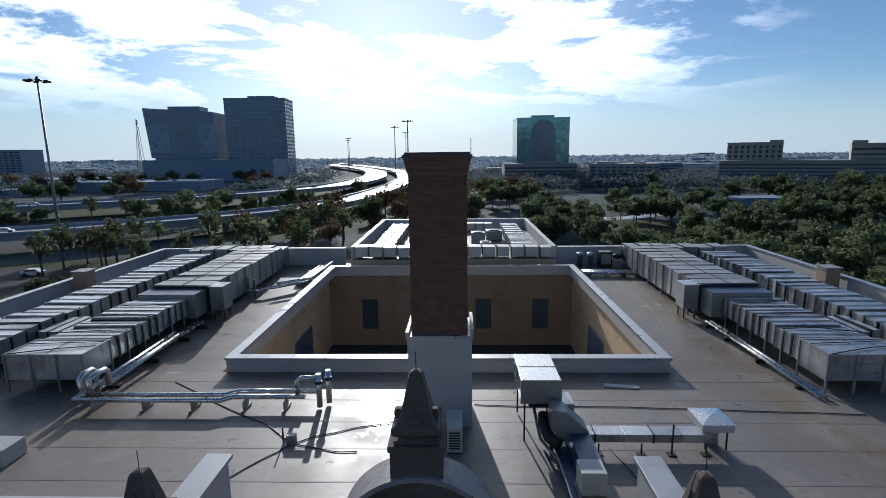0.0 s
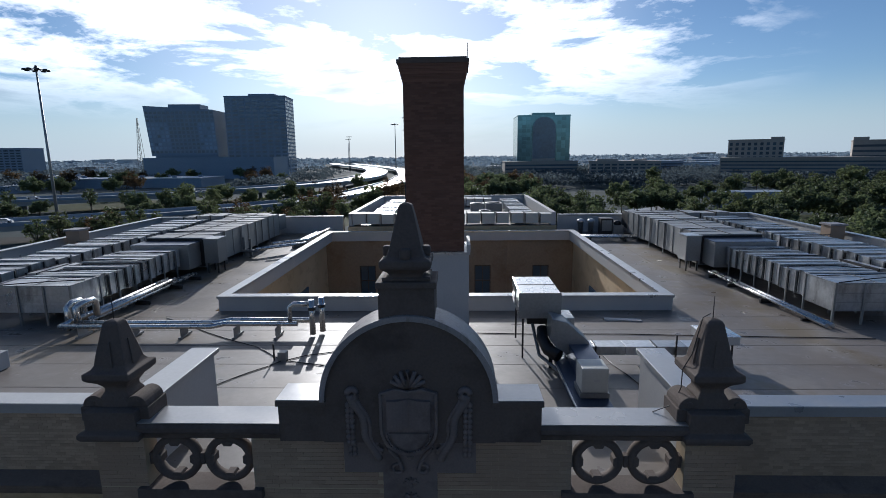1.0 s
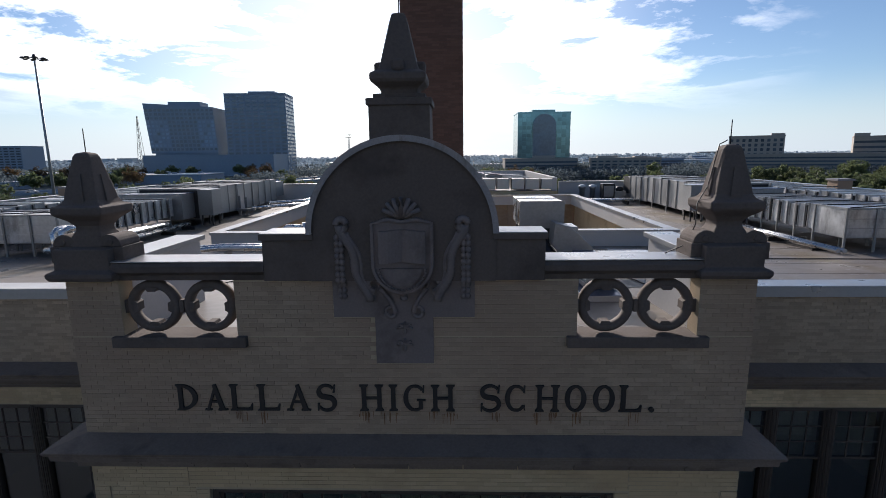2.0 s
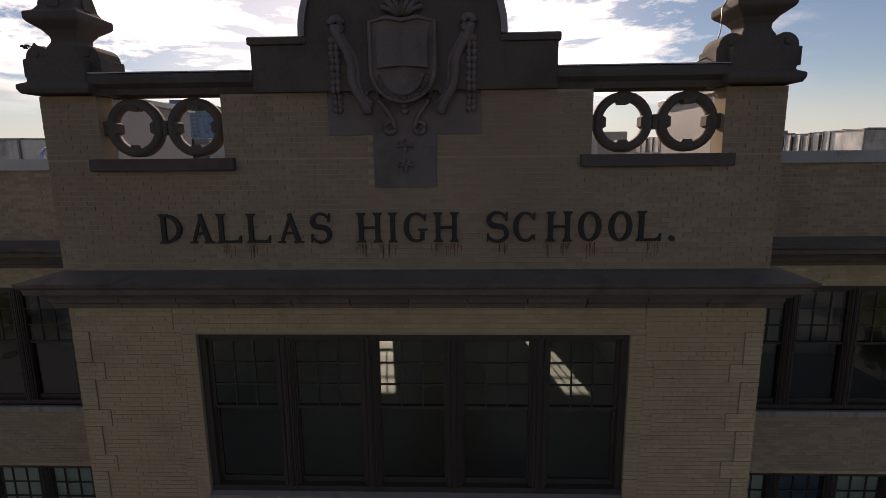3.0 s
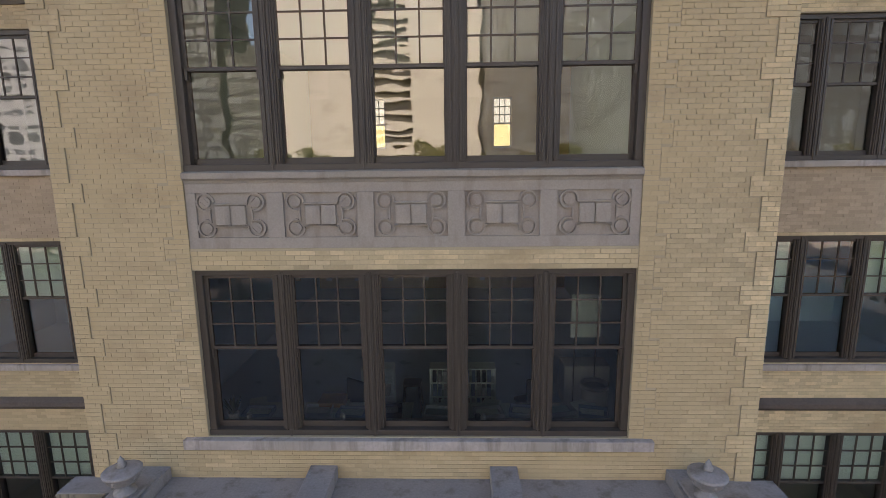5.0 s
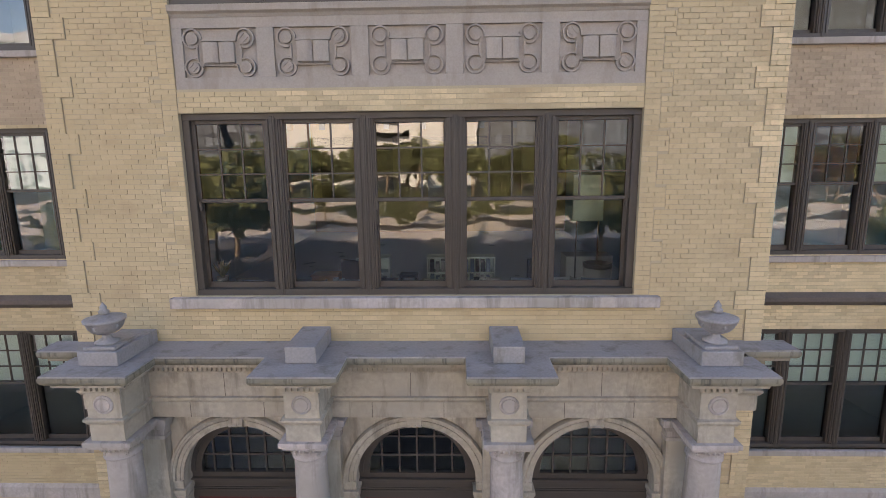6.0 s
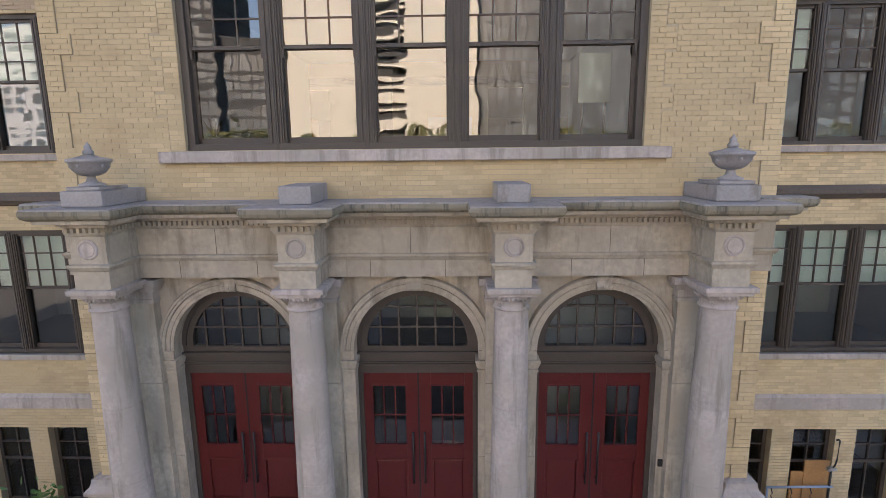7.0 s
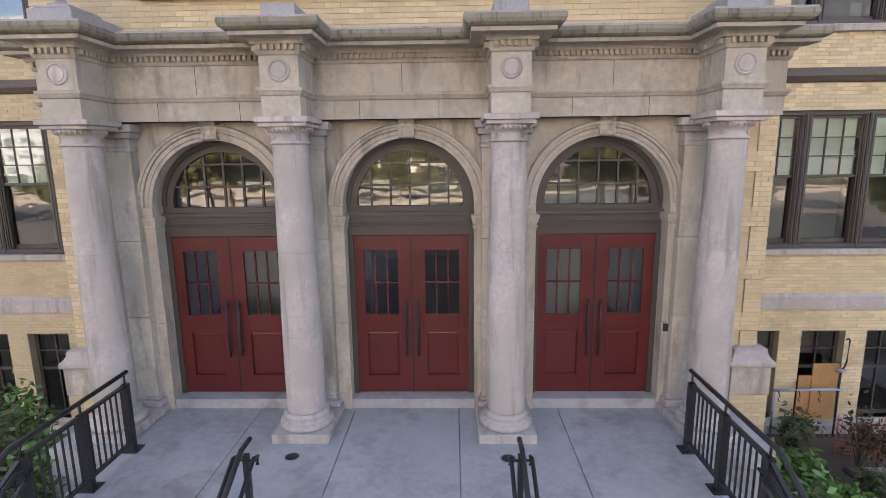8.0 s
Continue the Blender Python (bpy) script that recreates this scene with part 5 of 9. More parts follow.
tagged(part("wall_arcade", arcade(), M_STONE_WARM), "grey limestone wall with three arched doorways", "wall", kind="structure")
for c in ARCH_X:
    surround = thing("arch_surround", (c, -0.08, ARCH_ZC), "moulded limestone arch surround with a scrolled keystone", "arch", "door arches", "structure")
    n = 36
    prof = [(ARCH_R - 0.0, 0.02), (ARCH_R, -0.03), (ARCH_R + 0.045, -0.03), (ARCH_R + 0.05, -0.048), (ARCH_R + 0.095, -0.048), (ARCH_R + 0.10, -0.030), (ARCH_R + 0.112, -0.030), (ARCH_R + 0.118, -0.066), (ARCH_R + 0.15, -0.072), (ARCH_R + 0.156, -0.092), (ARCH_R + 0.19, -0.098), (ARCH_R + 0.205, -0.065), (ARCH_R + 0.205, 0.0)]
    k = len(prof)
    cuts = [180, 152, 124, 97, 83, 56, 28, 0]
    for c0, c1 in zip(cuts, cuts[1:]):
        m = max(3, int((c0 - c1) / 4))
        a0 = [c0 - 0.05 - (c0 - c1 - 0.10) * i / m for i in range(m + 1)]
        g = Geo()
        v = [(r * math.cos(radians(a)), y, r * math.sin(radians(a))) for a in a0 for r, y in prof]
        f = [(i * k + q, i * k + q + 1, (i + 1) * k + q + 1, (i + 1) * k + q) for i in range(m) for q in range(k - 1)]
        f += [tuple(reversed(range(k))), tuple(m * k + q for q in range(k))]
        g.add(v, [tuple(reversed(q)) for q in f], False)
        part("voussoir", g, M_STONE_WARM, surround)
    for s in (-1, 1):
        g = Geo()
        for e, za, zb in ((0.0, -0.36, -0.325), (0.018, -0.325, -0.295), (0.0, -0.295, -0.26), (0.022, -0.26, -0.225), (0.036, -0.225, -0.19), (0.05, -0.19, -0.14)):
            x0, x1 = sorted((s * (ARCH_R - 0.012 - e * 0.7), s * (ARCH_R + 0.20 + e)))
            g.box(x0, x1, -0.045 - e, 0.22, za, zb)
        part("impost", g, M_STONE_WARM, surround, bevel=0.006)
        x0, x1 = sorted((s * (ARCH_R - 0.006), s * (ARCH_R + 0.19)))
        part("jamb", Geo().box(x0, x1, -0.03, 0.03, SLAB_Z - ARCH_ZC, -1.72).box(x0, x1, -0.03, 0.03, -1.714, -0.36), M_STONE_WARM, surround, bevel=0.006)
        x0, x1 = sorted((s * (ARCH_R + 0.002), s * (ARCH_R + 0.203)))
        part("straight_leg", Geo().box(x0, x1, -0.045, 0.02, -0.14, -0.003), M_STONE_WARM, surround, bevel=0.006)
    # scrolled bracket: ribs with an S-shaped face
    face = [(0.02, 0.92), (-0.07, 0.92), (-0.105, 0.94), (-0.115, 0.975), (-0.095, 1.01), (-0.085, 1.06), (-0.10, 1.11), (-0.135, 1.14), (-0.165, 1.18), (-0.165, 1.22), (-0.14, 1.25), (0.02, 1.25)]
    g = Geo()
    for k in range(5):
        w = 0.021
        cx = (k - 2) * 0.043
        d = 0.0 if k % 2 == 0 else 0.012
        g.prism([(y + (d if y < 0 else 0), z) for y, z in face][::-1], cx - w, cx + w, axis="x")
    g.box(-0.125, 0.125, -0.17, 0.02, 1.225, 1.26)
    part("keystone", g, M_STONE_WARM, surround)

for x in COL_X:
    hw = 0.33 if abs(x) > 3 else 0.31
    pil = thing("pilaster", (x, -0.08, SLAB_Z), "flat limestone pilaster behind the column", "pilaster", "portico pilasters", "structure")
    for za, zb in ((0.28, 1.50), (1.506, 2.62), (2.626, 3.86)):
        part("shaft", Geo().box(-hw, hw, -0.17, 0.0, za, zb), M_STONE_WARM, pil, bevel=0.006)
    part("base", Geo().box(-hw - 0.08, hw + 0.08, -0.25, 0.0, 0.0, 0.12).box(-hw - 0.05, hw + 0.05, -0.22, 0.0, 0.12, 0.22).box(-hw - 0.02, hw + 0.02, -0.19, 0.0, 0.22, 0.28), M_STONE, pil, bevel=0.02)
    part("capital", Geo().box(-hw - 0.02, hw + 0.02, -0.19, 0.0, 3.86, 3.92).box(-hw - 0.01, hw + 0.01, -0.18, 0.0, 3.92, 4.04).box(-hw - 0.06, hw + 0.06, -0.23, 0.0, 4.04, 4.12).box(-hw - 0.10, hw + 0.10, -0.27, 0.0, 4.12, 4.22), M_STONE, pil, bevel=0.01)


def column():
    c = thing("column", (COL_X[0], COL_Y, SLAB_Z), "smooth pale limestone column with an egg-and-dart capital", "column", "portico columns")
    part("plinth", Geo().box(-0.385, 0.385, -0.385, 0.385, 0.0, 0.13), M_STONE, c, bevel=0.012)
    t = [(0.335 + 0.028 * math.cos(a), 0.13 + 0.045 + 0.045 * math.sin(a)) for a in np.linspace(-1.5, 1.5, 9)]
    part("base", Geo().lathe([(0.33, 0.13)] + t + [(0.325, 0.225), (0.305, 0.235), (0.297, 0.26), (0.305, 0.28), (0.308, 0.295), (0.29, 0.315), (0.268, 0.345)], 40), M_STONE, c)
    drums = [0.345, 1.42, 2.55, 3.92]
    rad = lambda z: 0.262 - 0.042 * max(0.0, (z - 0.9) / 3.0) ** 1.4
    for a, b in zip(drums, drums[1:]):
        zs = [a + 0.004, a + 0.012, a + 0.03, *np.linspace(a + 0.06, b - 0.06, 7), b - 0.03, b - 0.012, b - 0.004]
        part("drum", Geo().lathe([(rad(a) - 0.004, a)] + [(rad(z), z) for z in zs] + [(rad(b) - 0.004, b)], 40), M_STONE, c)
    part("necking", Geo().lathe([(0.22, 3.92), (0.245, 3.925), (0.245, 3.95), (0.222, 3.96), (0.224, 4.05), (0.25, 4.06), (0.275, 4.10), (0.285, 4.13)], 40), M_STONE, c)
    g = Geo()
    for k in range(28):
        a = 2 * math.pi * k / 28
        g.lathe([(0.0, 4.065), (0.016, 4.08), (0.02, 4.10), (0.012, 4.13)], 6, 0.275 * math.cos(a), 0.275 * math.sin(a))
    part("egg_and_dart", g, M_STONE, c)
    for k in range(4):
        g = Geo()
        a = math.pi / 4 + k * math.pi / 2
        for q in range(5):
            b = 2 * math.pi * q / 5
            g.lathe([(0.0, 3.985 + 0.025 * math.sin(b)), (0.018, 4.0 + 0.025 * math.sin(b)), (0.0, 4.02 + 0.025 * math.sin(b))], 6, 0.228 * math.cos(a + 0.11 * math.cos(b)), 0.228 * math.sin(a + 0.11 * math.cos(b)))
        part("rosette", g, M_STONE, c)
    part("abacus", Geo().box(-0.30, 0.30, -0.30, 0.30, 4.13, 4.18).box(-0.335, 0.335, -0.335, 0.335, 4.18, 4.25), M_STONE, c, bevel=0.01)
    return c


col = column()
for x in COL_X[1:]:
    copy_thing(col, pose(x, COL_Y, SLAB_Z))

# entablature, breaking forward over every column
ENT = thing("entablature", (0, 0, 4.03), "limestone entablature with dentils breaking forward over the columns", "entablature", kind="structure")
FR, BK = -0.30, -0.955
plan = [(-5.08, 0.0), (-5.08, -0.07)]
for x in COL_X:
    near = abs(x) > 3
    a, b = x - 0.235, x + 0.235
    left_y = -0.07 if x == COL_X[0] else FR
    right_y = -0.07 if x == COL_X[-1] else FR
    plan += [(a, left_y), (a, BK), (b, BK), (b, right_y)]
plan += [(5.08, -0.07), (5.08, 0.0)]
part("architrave", Geo().sweep(plan, [(-0.28, 0.0), (0.0, 0.0), (0.0, 0.24), (0.02, 0.25), (0.035, 0.28), (0.05, 0.30), (0.05, 0.33), (0.0, 0.34)]), M_STONE_WARM, ENT)
part("frieze", Geo().sweep(plan, [(0.0, 0.34), (0.0, 0.70), (0.02, 0.71), (0.035, 0.74), (0.035, 0.82)]), M_STONE_WARM, ENT)
part("cornice", Geo().sweep(plan, [(0.035, 0.82), (0.07, 0.82), (0.075, 0.85), (0.10, 0.875), (0.13, 0.88), (0.245, 0.884), (0.25, 0.926), (0.25, 0.94)]), M_STONE_WARM, ENT)
part("crown_moulding", Geo().sweep(plan, [(0.24, 0.926), (0.262, 0.93), (0.29, 0.938), (0.322, 0.962), (0.338, 1.0), (0.338, 1.04), (0.32, 1.066), (0.29, 1.072)]), M_STONE_GRIME, ENT, "brown grime-streaked crown moulding")
# top slabs of the cornice
g = Geo()
g.box(-5.40, 5.40, -0.40, -0.002, 1.0, 1.075)
g.box(COL_X[0] - 0.2, COL_X[-1] + 0.2, -0.63, -0.40, 1.0, 1.074)
for x in COL_X:
    g.box(x - 0.563, x + 0.563, -1.283, -0.62, 1.0, 1.073)
part("top_slab", g, M_STONE_TOP, ENT)
part("soffit_fill", Geo().box(-5.06, 5.06, -0.06, 0.0, 0.0, 1.0).box(-4.2, 4.2, -0.29, -0.05, 0.0, 1.0), M_STONE, ENT)
for x in COL_X:
    part("block_core", Geo().box(x - 0.225, x + 0.225, -0.94, -0.28, 0.0, 1.0), M_STONE, ENT)
    prof = [(0.135, BK + 0.01), (0.132, BK - 0.016), (0.122, BK - 0.026), (0.11, BK - 0.026), (0.102, BK - 0.014), (0.094, BK - 0.012), (0.088, BK - 0.022), (0.0, BK - 0.03)]
    v = [(x + r * math.cos(math.tau * k / 28), y, 0.53 + r * math.sin(math.tau * k / 28)) for r, y in prof for k in range(28)]
    f = [(28 * j + k, 28 * j + (k + 1) % 28, 28 * j + 28 + (k + 1) % 28, 28 * j + 28 + k) for j in range(len(prof) - 1) for k in range(28)]
    part("disc", Geo().add(v, f), M_STONE, ENT)
# dentils along every straight run
g = Geo()
for (ax, ay), (bx, by) in zip(plan, plan[1:]):
    d = Vector((bx - ax, by - ay))
    if d.length < 0.2:
        continue
    n = max(2, int(d.length / 0.07))
    u = d.normalized()
    o = Vector((u.y, -u.x))
    for k in range(n):
        c = Vector((ax, ay)) + u * d.length * (k + 0.5) / n + o * 0.05
        w = 0.019
        if abs(u.x) > 0.5:
            g.box(c.x - w, c.x + w, c.y - 0.034, c.y + 0.034, 0.755, 0.815)
        else:
            g.box(c.x - 0.034, c.x + 0.034, c.y - w, c.y + w, 0.755, 0.815)
tagged(part("dentils", g, M_STONE_WARM, ENT), kind="stuff")
# vertical joints between the frieze stones
for x in (-2.76, -0.03, 2.72):
    part("joint", Geo().box(x - 0.004, x + 0.004, FR - 0.003, FR + 0.01, 0.34, 0.70), M_STONE_DARK, ENT)
for x in (-3.3, -2.2, -0.6, 0.45, 2.2, 3.2):
    part("joint", Geo().box(x - 0.004, x + 0.004, FR - 0.003, FR + 0.01, 0.0, 0.24), M_STONE_DARK, ENT)

for x in COL_X[1:3]:
    b = thing("pedestal_block", (x, -0.45, 5.105), "plain stone block on top of the cornice", "stone block", "cornice blocks")
    part("block", Geo().box(-0.21, 0.21, -0.42, 0.43, 0.0, 0.235), M_STONE_TOP, b, bevel=0.015)
for x in (COL_X[0], COL_X[3]):
    b = thing("urn", (x, -0.62, 5.105), "weathered stone urn on a square pedestal above the column", "urn", "portico urns")
    part("pedestal", Geo().box(-0.27, 0.27, -0.34, 0.60, 0.0, 0.20).box(-0.22, 0.22, -0.29, 0.3, 0.20, 0.25), M_STONE_TOP, b, bevel=0.015)
    part("foot", Geo().lathe([(0.15, 0.25), (0.15, 0.28), (0.07, 0.31), (0.05, 0.36), (0.06, 0.40)], 20, 0, -0.1), M_STONE_TOP, b)
    part("bowl", Geo().lathe([(0.06, 0.38), (0.11, 0.39), (0.17, 0.425), (0.215, 0.48), (0.235, 0.55), (0.255, 0.56), (0.26, 0.595), (0.22, 0.605), (0.12, 0.63), (0.07, 0.65)], 28, 0, -0.1), M_STONE_TOP, b)
    part("knob", Geo().lathe([(0.06, 0.65), (0.07, 0.69), (0.04, 0.72), (0.045, 0.75), (0.012, 0.80), (0.0, 0.82)], 14, 0, -0.1), M_STONE_TOP, b)
    for k in range(5):
        g = Geo()
        a = 2 * math.pi * k / 5
        g.lathe([(0.0, 0.47), (0.025, 0.50), (0.02, 0.53), (0.0, 0.545)], 8, 0.215 * math.cos(a - math.pi / 2), -0.1 + 0.215 * math.sin(a - math.pi / 2))
        part("boss", g, M_STONE_TOP, b)

# ---------------------------------------------------------------- entrance doors
def leaf_mesh():
    """Panelled door leaf, hinge side at x = 0, opening for glass left free."""
    g = Geo()
    W, H = 0.89, 2.46
    for a, b, c, d in ((0.004, 0.17, 0.006, H), (W - 0.19, W - 0.006, 0.006, H), (0.171, W - 0.191, 0.006, 0.26), (0.171, W - 0.191, 1.0, 1.24), (0.171, W - 0.191, 2.26, H)):
        g.box(a, b, 0.0, 0.055, c, d)
    g.box(0.165, W - 0.185, 0.026, 0.045, 0.25, 1.01)
    for a, b, c, d in ((0.17, 0.70, 0.255, 0.285), (0.17, 0.70, 0.975, 1.005), (0.17, 0.198, 0.285, 0.975), (0.672, 0.70, 0.285, 0.975), (0.17, 0.70, 1.235, 1.255), (0.17, 0.70, 2.245, 2.265), (0.165, 0.182, 1.255, 2.245), (0.688, 0.705, 1.255, 2.245)):
        g.box(a, b, -0.007, 0.03, c, d)
    return g


def panel_mesh():
    v = [(0.202, 0.0255, 0.289), (0.668, 0.0255, 0.289), (0.668, 0.0255, 0.971), (0.202, 0.0255, 0.971), (0.222, 0.019, 0.309), (0.648, 0.019, 0.309), (0.648, 0.019, 0.951), (0.222, 0.019, 0.951)]
    return Geo().add(v, [(4, 5, 6, 7), (0, 1, 5, 4), (1, 2, 6, 5), (2, 3, 7, 6), (3, 0, 4, 7)])


LEAF, PANELM = leaf_mesh().mesh("leaf", M_RED), panel_mesh().mesh("panel", M_RED)
g = Geo()
for x in (0.17 + 0.53 * k / 3 for k in (1, 2)):
    g.box(x - 0.010, x + 0.010, 0.008, 0.045, 1.25, 2.25)
g.box(0.17, 0.70, 0.009, 0.044, 1.74, 1.76)
MUNT = g.mesh("muntin_grid", M_RED)
LITE = [pane_mesh(Geo().box(0.17 + 0.53 * k / 3 + 0.006, 0.17 + 0.53 * (k + 1) / 3 - 0.006, 0.024, 0.030, a, b)) for k in range(3) for a, b in ((1.25, 1.745), (1.755, 2.25))]
gh = Geo().tube([(0.80, -0.075, 0.62), (0.80, -0.075, 1.50)], 0.018, 10)
for z in (0.70, 1.42):
    gh.tube([(0.80, -0.075, z), (0.80, 0.0, z)], 0.012, 8)
HANDLE = gh.mesh("handle", M_DARK)
DOOR_Y, DOOR_Z = 0.16, -0.07
for i, c in enumerate(ARCH_X):
    d = thing("door_%d" % (i + 1), (c, DOOR_Y, DOOR_Z), "closed red double door with glazed upper lights under a brown fanlight", "door", "entrance doors", "structure")
    fr = Geo()
    for a, b in ((-ARCH_R - 0.05, -0.895), (0.895, ARCH_R + 0.05)):
        fr.box(a, b, -0.03, 0.12, 0.0, 2.50)
    fr.box(-ARCH_R - 0.05, ARCH_R + 0.05, -0.03, 0.12, 2.47, 2.60)
    fr.box(-ARCH_R - 0.05, ARCH_R + 0.05, -0.06, 0.12, 2.60, 2.63).box(-ARCH_R - 0.05, ARCH_R + 0.05, -0.045, 0.12, 2.63, 2.66).box(-ARCH_R - 0.05, ARCH_R + 0.05, -0.035, 0.12, 2.66, 2.76).box(-ARCH_R - 0.05, ARCH_R + 0.05, -0.07, 0.12, 2.76, 2.82)
    part("door_frame", fr, M_FRAME, d, "dark brown moulded frame", bevel=0.006)
    for a, b in ((-0.905, -0.848), (0.848, 0.905)):
        part("door_stop", Geo().box(a, b, -0.034, -0.001, 0.0, 2.475), M_FRAME, d, bevel=0.005)
    part("threshold", Geo().box(-ARCH_R, ARCH_R, -0.24, 0.14, SLAB_Z - DOOR_Z - 0.01, 0.0), M_CONC, d, "raised concrete threshold", bevel=0.01)
    for s in (0, 1):
        lf = part("leaf", LEAF, M_RED, d, "red painted panelled leaf")
        lf.location = (-0.89 if s == 0 else 0.89, 0, 0.0)
        if s:
            lf.scale = (-1, 1, 1)
        part("panel", PANELM, M_RED, lf)
        part("muntin_grid", MUNT, M_RED, lf)
        for me in LITE:
            part("pane", me, M_GLASS, lf, shadow=False)
        part("handle", HANDLE, M_DARK, lf, "long dark pull handle")
    part("meeting_gap", Geo().box(-0.012, 0.012, -0.004, 0.05, 0.0, 2.46), M_DARK, d)
    # fanlight
    zc = ARCH_ZC - DOOR_Z
    n = 28
    g = Geo()
    R0, R1 = ARCH_R + 0.03, 0.80
    a0 = [180 - 180 * k / n for k in range(n + 1)]
    for r_out, r_in, y0, y1 in ((R0, 0.86, -0.04, 0.12), (0.87, R1 - 0.03, -0.01, 0.10)):
        v = []
        for a in a0:
            cs, sn = math.cos(radians(a)), math.sin(radians(a))
            v += [(r_out * cs, y0, zc + r_out * sn), (r_in * cs, y0, zc + r_in * sn), (r_out * cs, y1, zc + r_out * sn), (r_in * cs, y1, zc + r_in * sn)]
        f = []
        for k in range(n):
            p, q = 4 * k, 4 * k + 4
            f += [(p, p + 1, q + 1, q), (p + 1, p + 3, q + 3, q + 1), (p + 2, q + 2, q + 3, p + 3)]
        g.add(v, [tuple(reversed(t)) for t in f])
    g.box(-0.975, -0.764, -0.012, 0.10, 2.821, zc + 0.03).box(0.764, 0.975, -0.012, 0.10, 2.821, zc + 0.03)
    g.box(-0.9, -0.76, -0.01, 0.10, 2.82, zc).box(0.76, 0.9, -0.01, 0.10, 2.82, zc).box(-0.8, 0.8, -0.01, 0.10, 2.82, 2.90)
    fan = part("fanlight", g, M_FRAME, d, "brown half-round fanlight with a grid of glazing bars")
    mu = Geo()
    for k in range(-2, 3):
        x = k * 0.28
        h = math.sqrt(max(0.0, 0.77 ** 2 - x * x))
        mu.box(x - 0.014, x + 0.014, 0.012, 0.06, 2.90, zc + h)
    for z in (3.20, 3.52):
        h = math.sqrt(max(0.0, 0.77 ** 2 - max(0, z - zc) ** 2))
        mu.box(-h, h, 0.014, 0.06, z - 0.014, z + 0.014)
    part("glazing_grid", mu, M_FRAME, fan)
    poly = [(-0.77, 2.88), (0.77, 2.88)] + arc(0, zc, 0.77, 0, 180, 24)
    part("pane", pane_mesh(Geo().prism(poly, 0.036, 0.042)), M_GLASS, fan, shadow=False)

box_ = thing("card_reader", (3.685, -0.11, 1.06), "small black card reader on the stone pier", "card reader")
part("case", Geo().box(-0.036, 0.036, -0.03, 0.0, -0.06, 0.055), M_DARK, box_, bevel=0.006)

# ---------------------------------------------------------------- sash windows
SASH_W = 1.07
_mesh = {}


def cached(key, build):
    if key not in _mesh:
        _mesh[key] = build()
    return _mesh[key]


def sash(h, grid):
    """Sash rails of width SASH_W and height h, with glazing bars if grid."""
    g = Geo()
    w = SASH_W / 2
    g.box(-w, -w + 0.055, 0, 0.045, 0, h).box(w - 0.055, w, 0, 0.045, 0, h)
    g.box(-w, w, 0, 0.045, 0, 0.05 if grid else 0.085).box(-w, w, 0, 0.045, h - 0.055, h)
    if grid:
        for k in (1, 2):
            x = -w + 0.055 + (SASH_W - 0.11) * k / 3
            g.box(x - 0.011, x + 0.011, 0.005, 0.04, 0.05, h - 0.055)
            z = 0.05 + (h - 0.105) * k / 3
            g.box(-w + 0.055, w - 0.055, 0.006, 0.039, z - 0.011, z + 0.011)
    return g


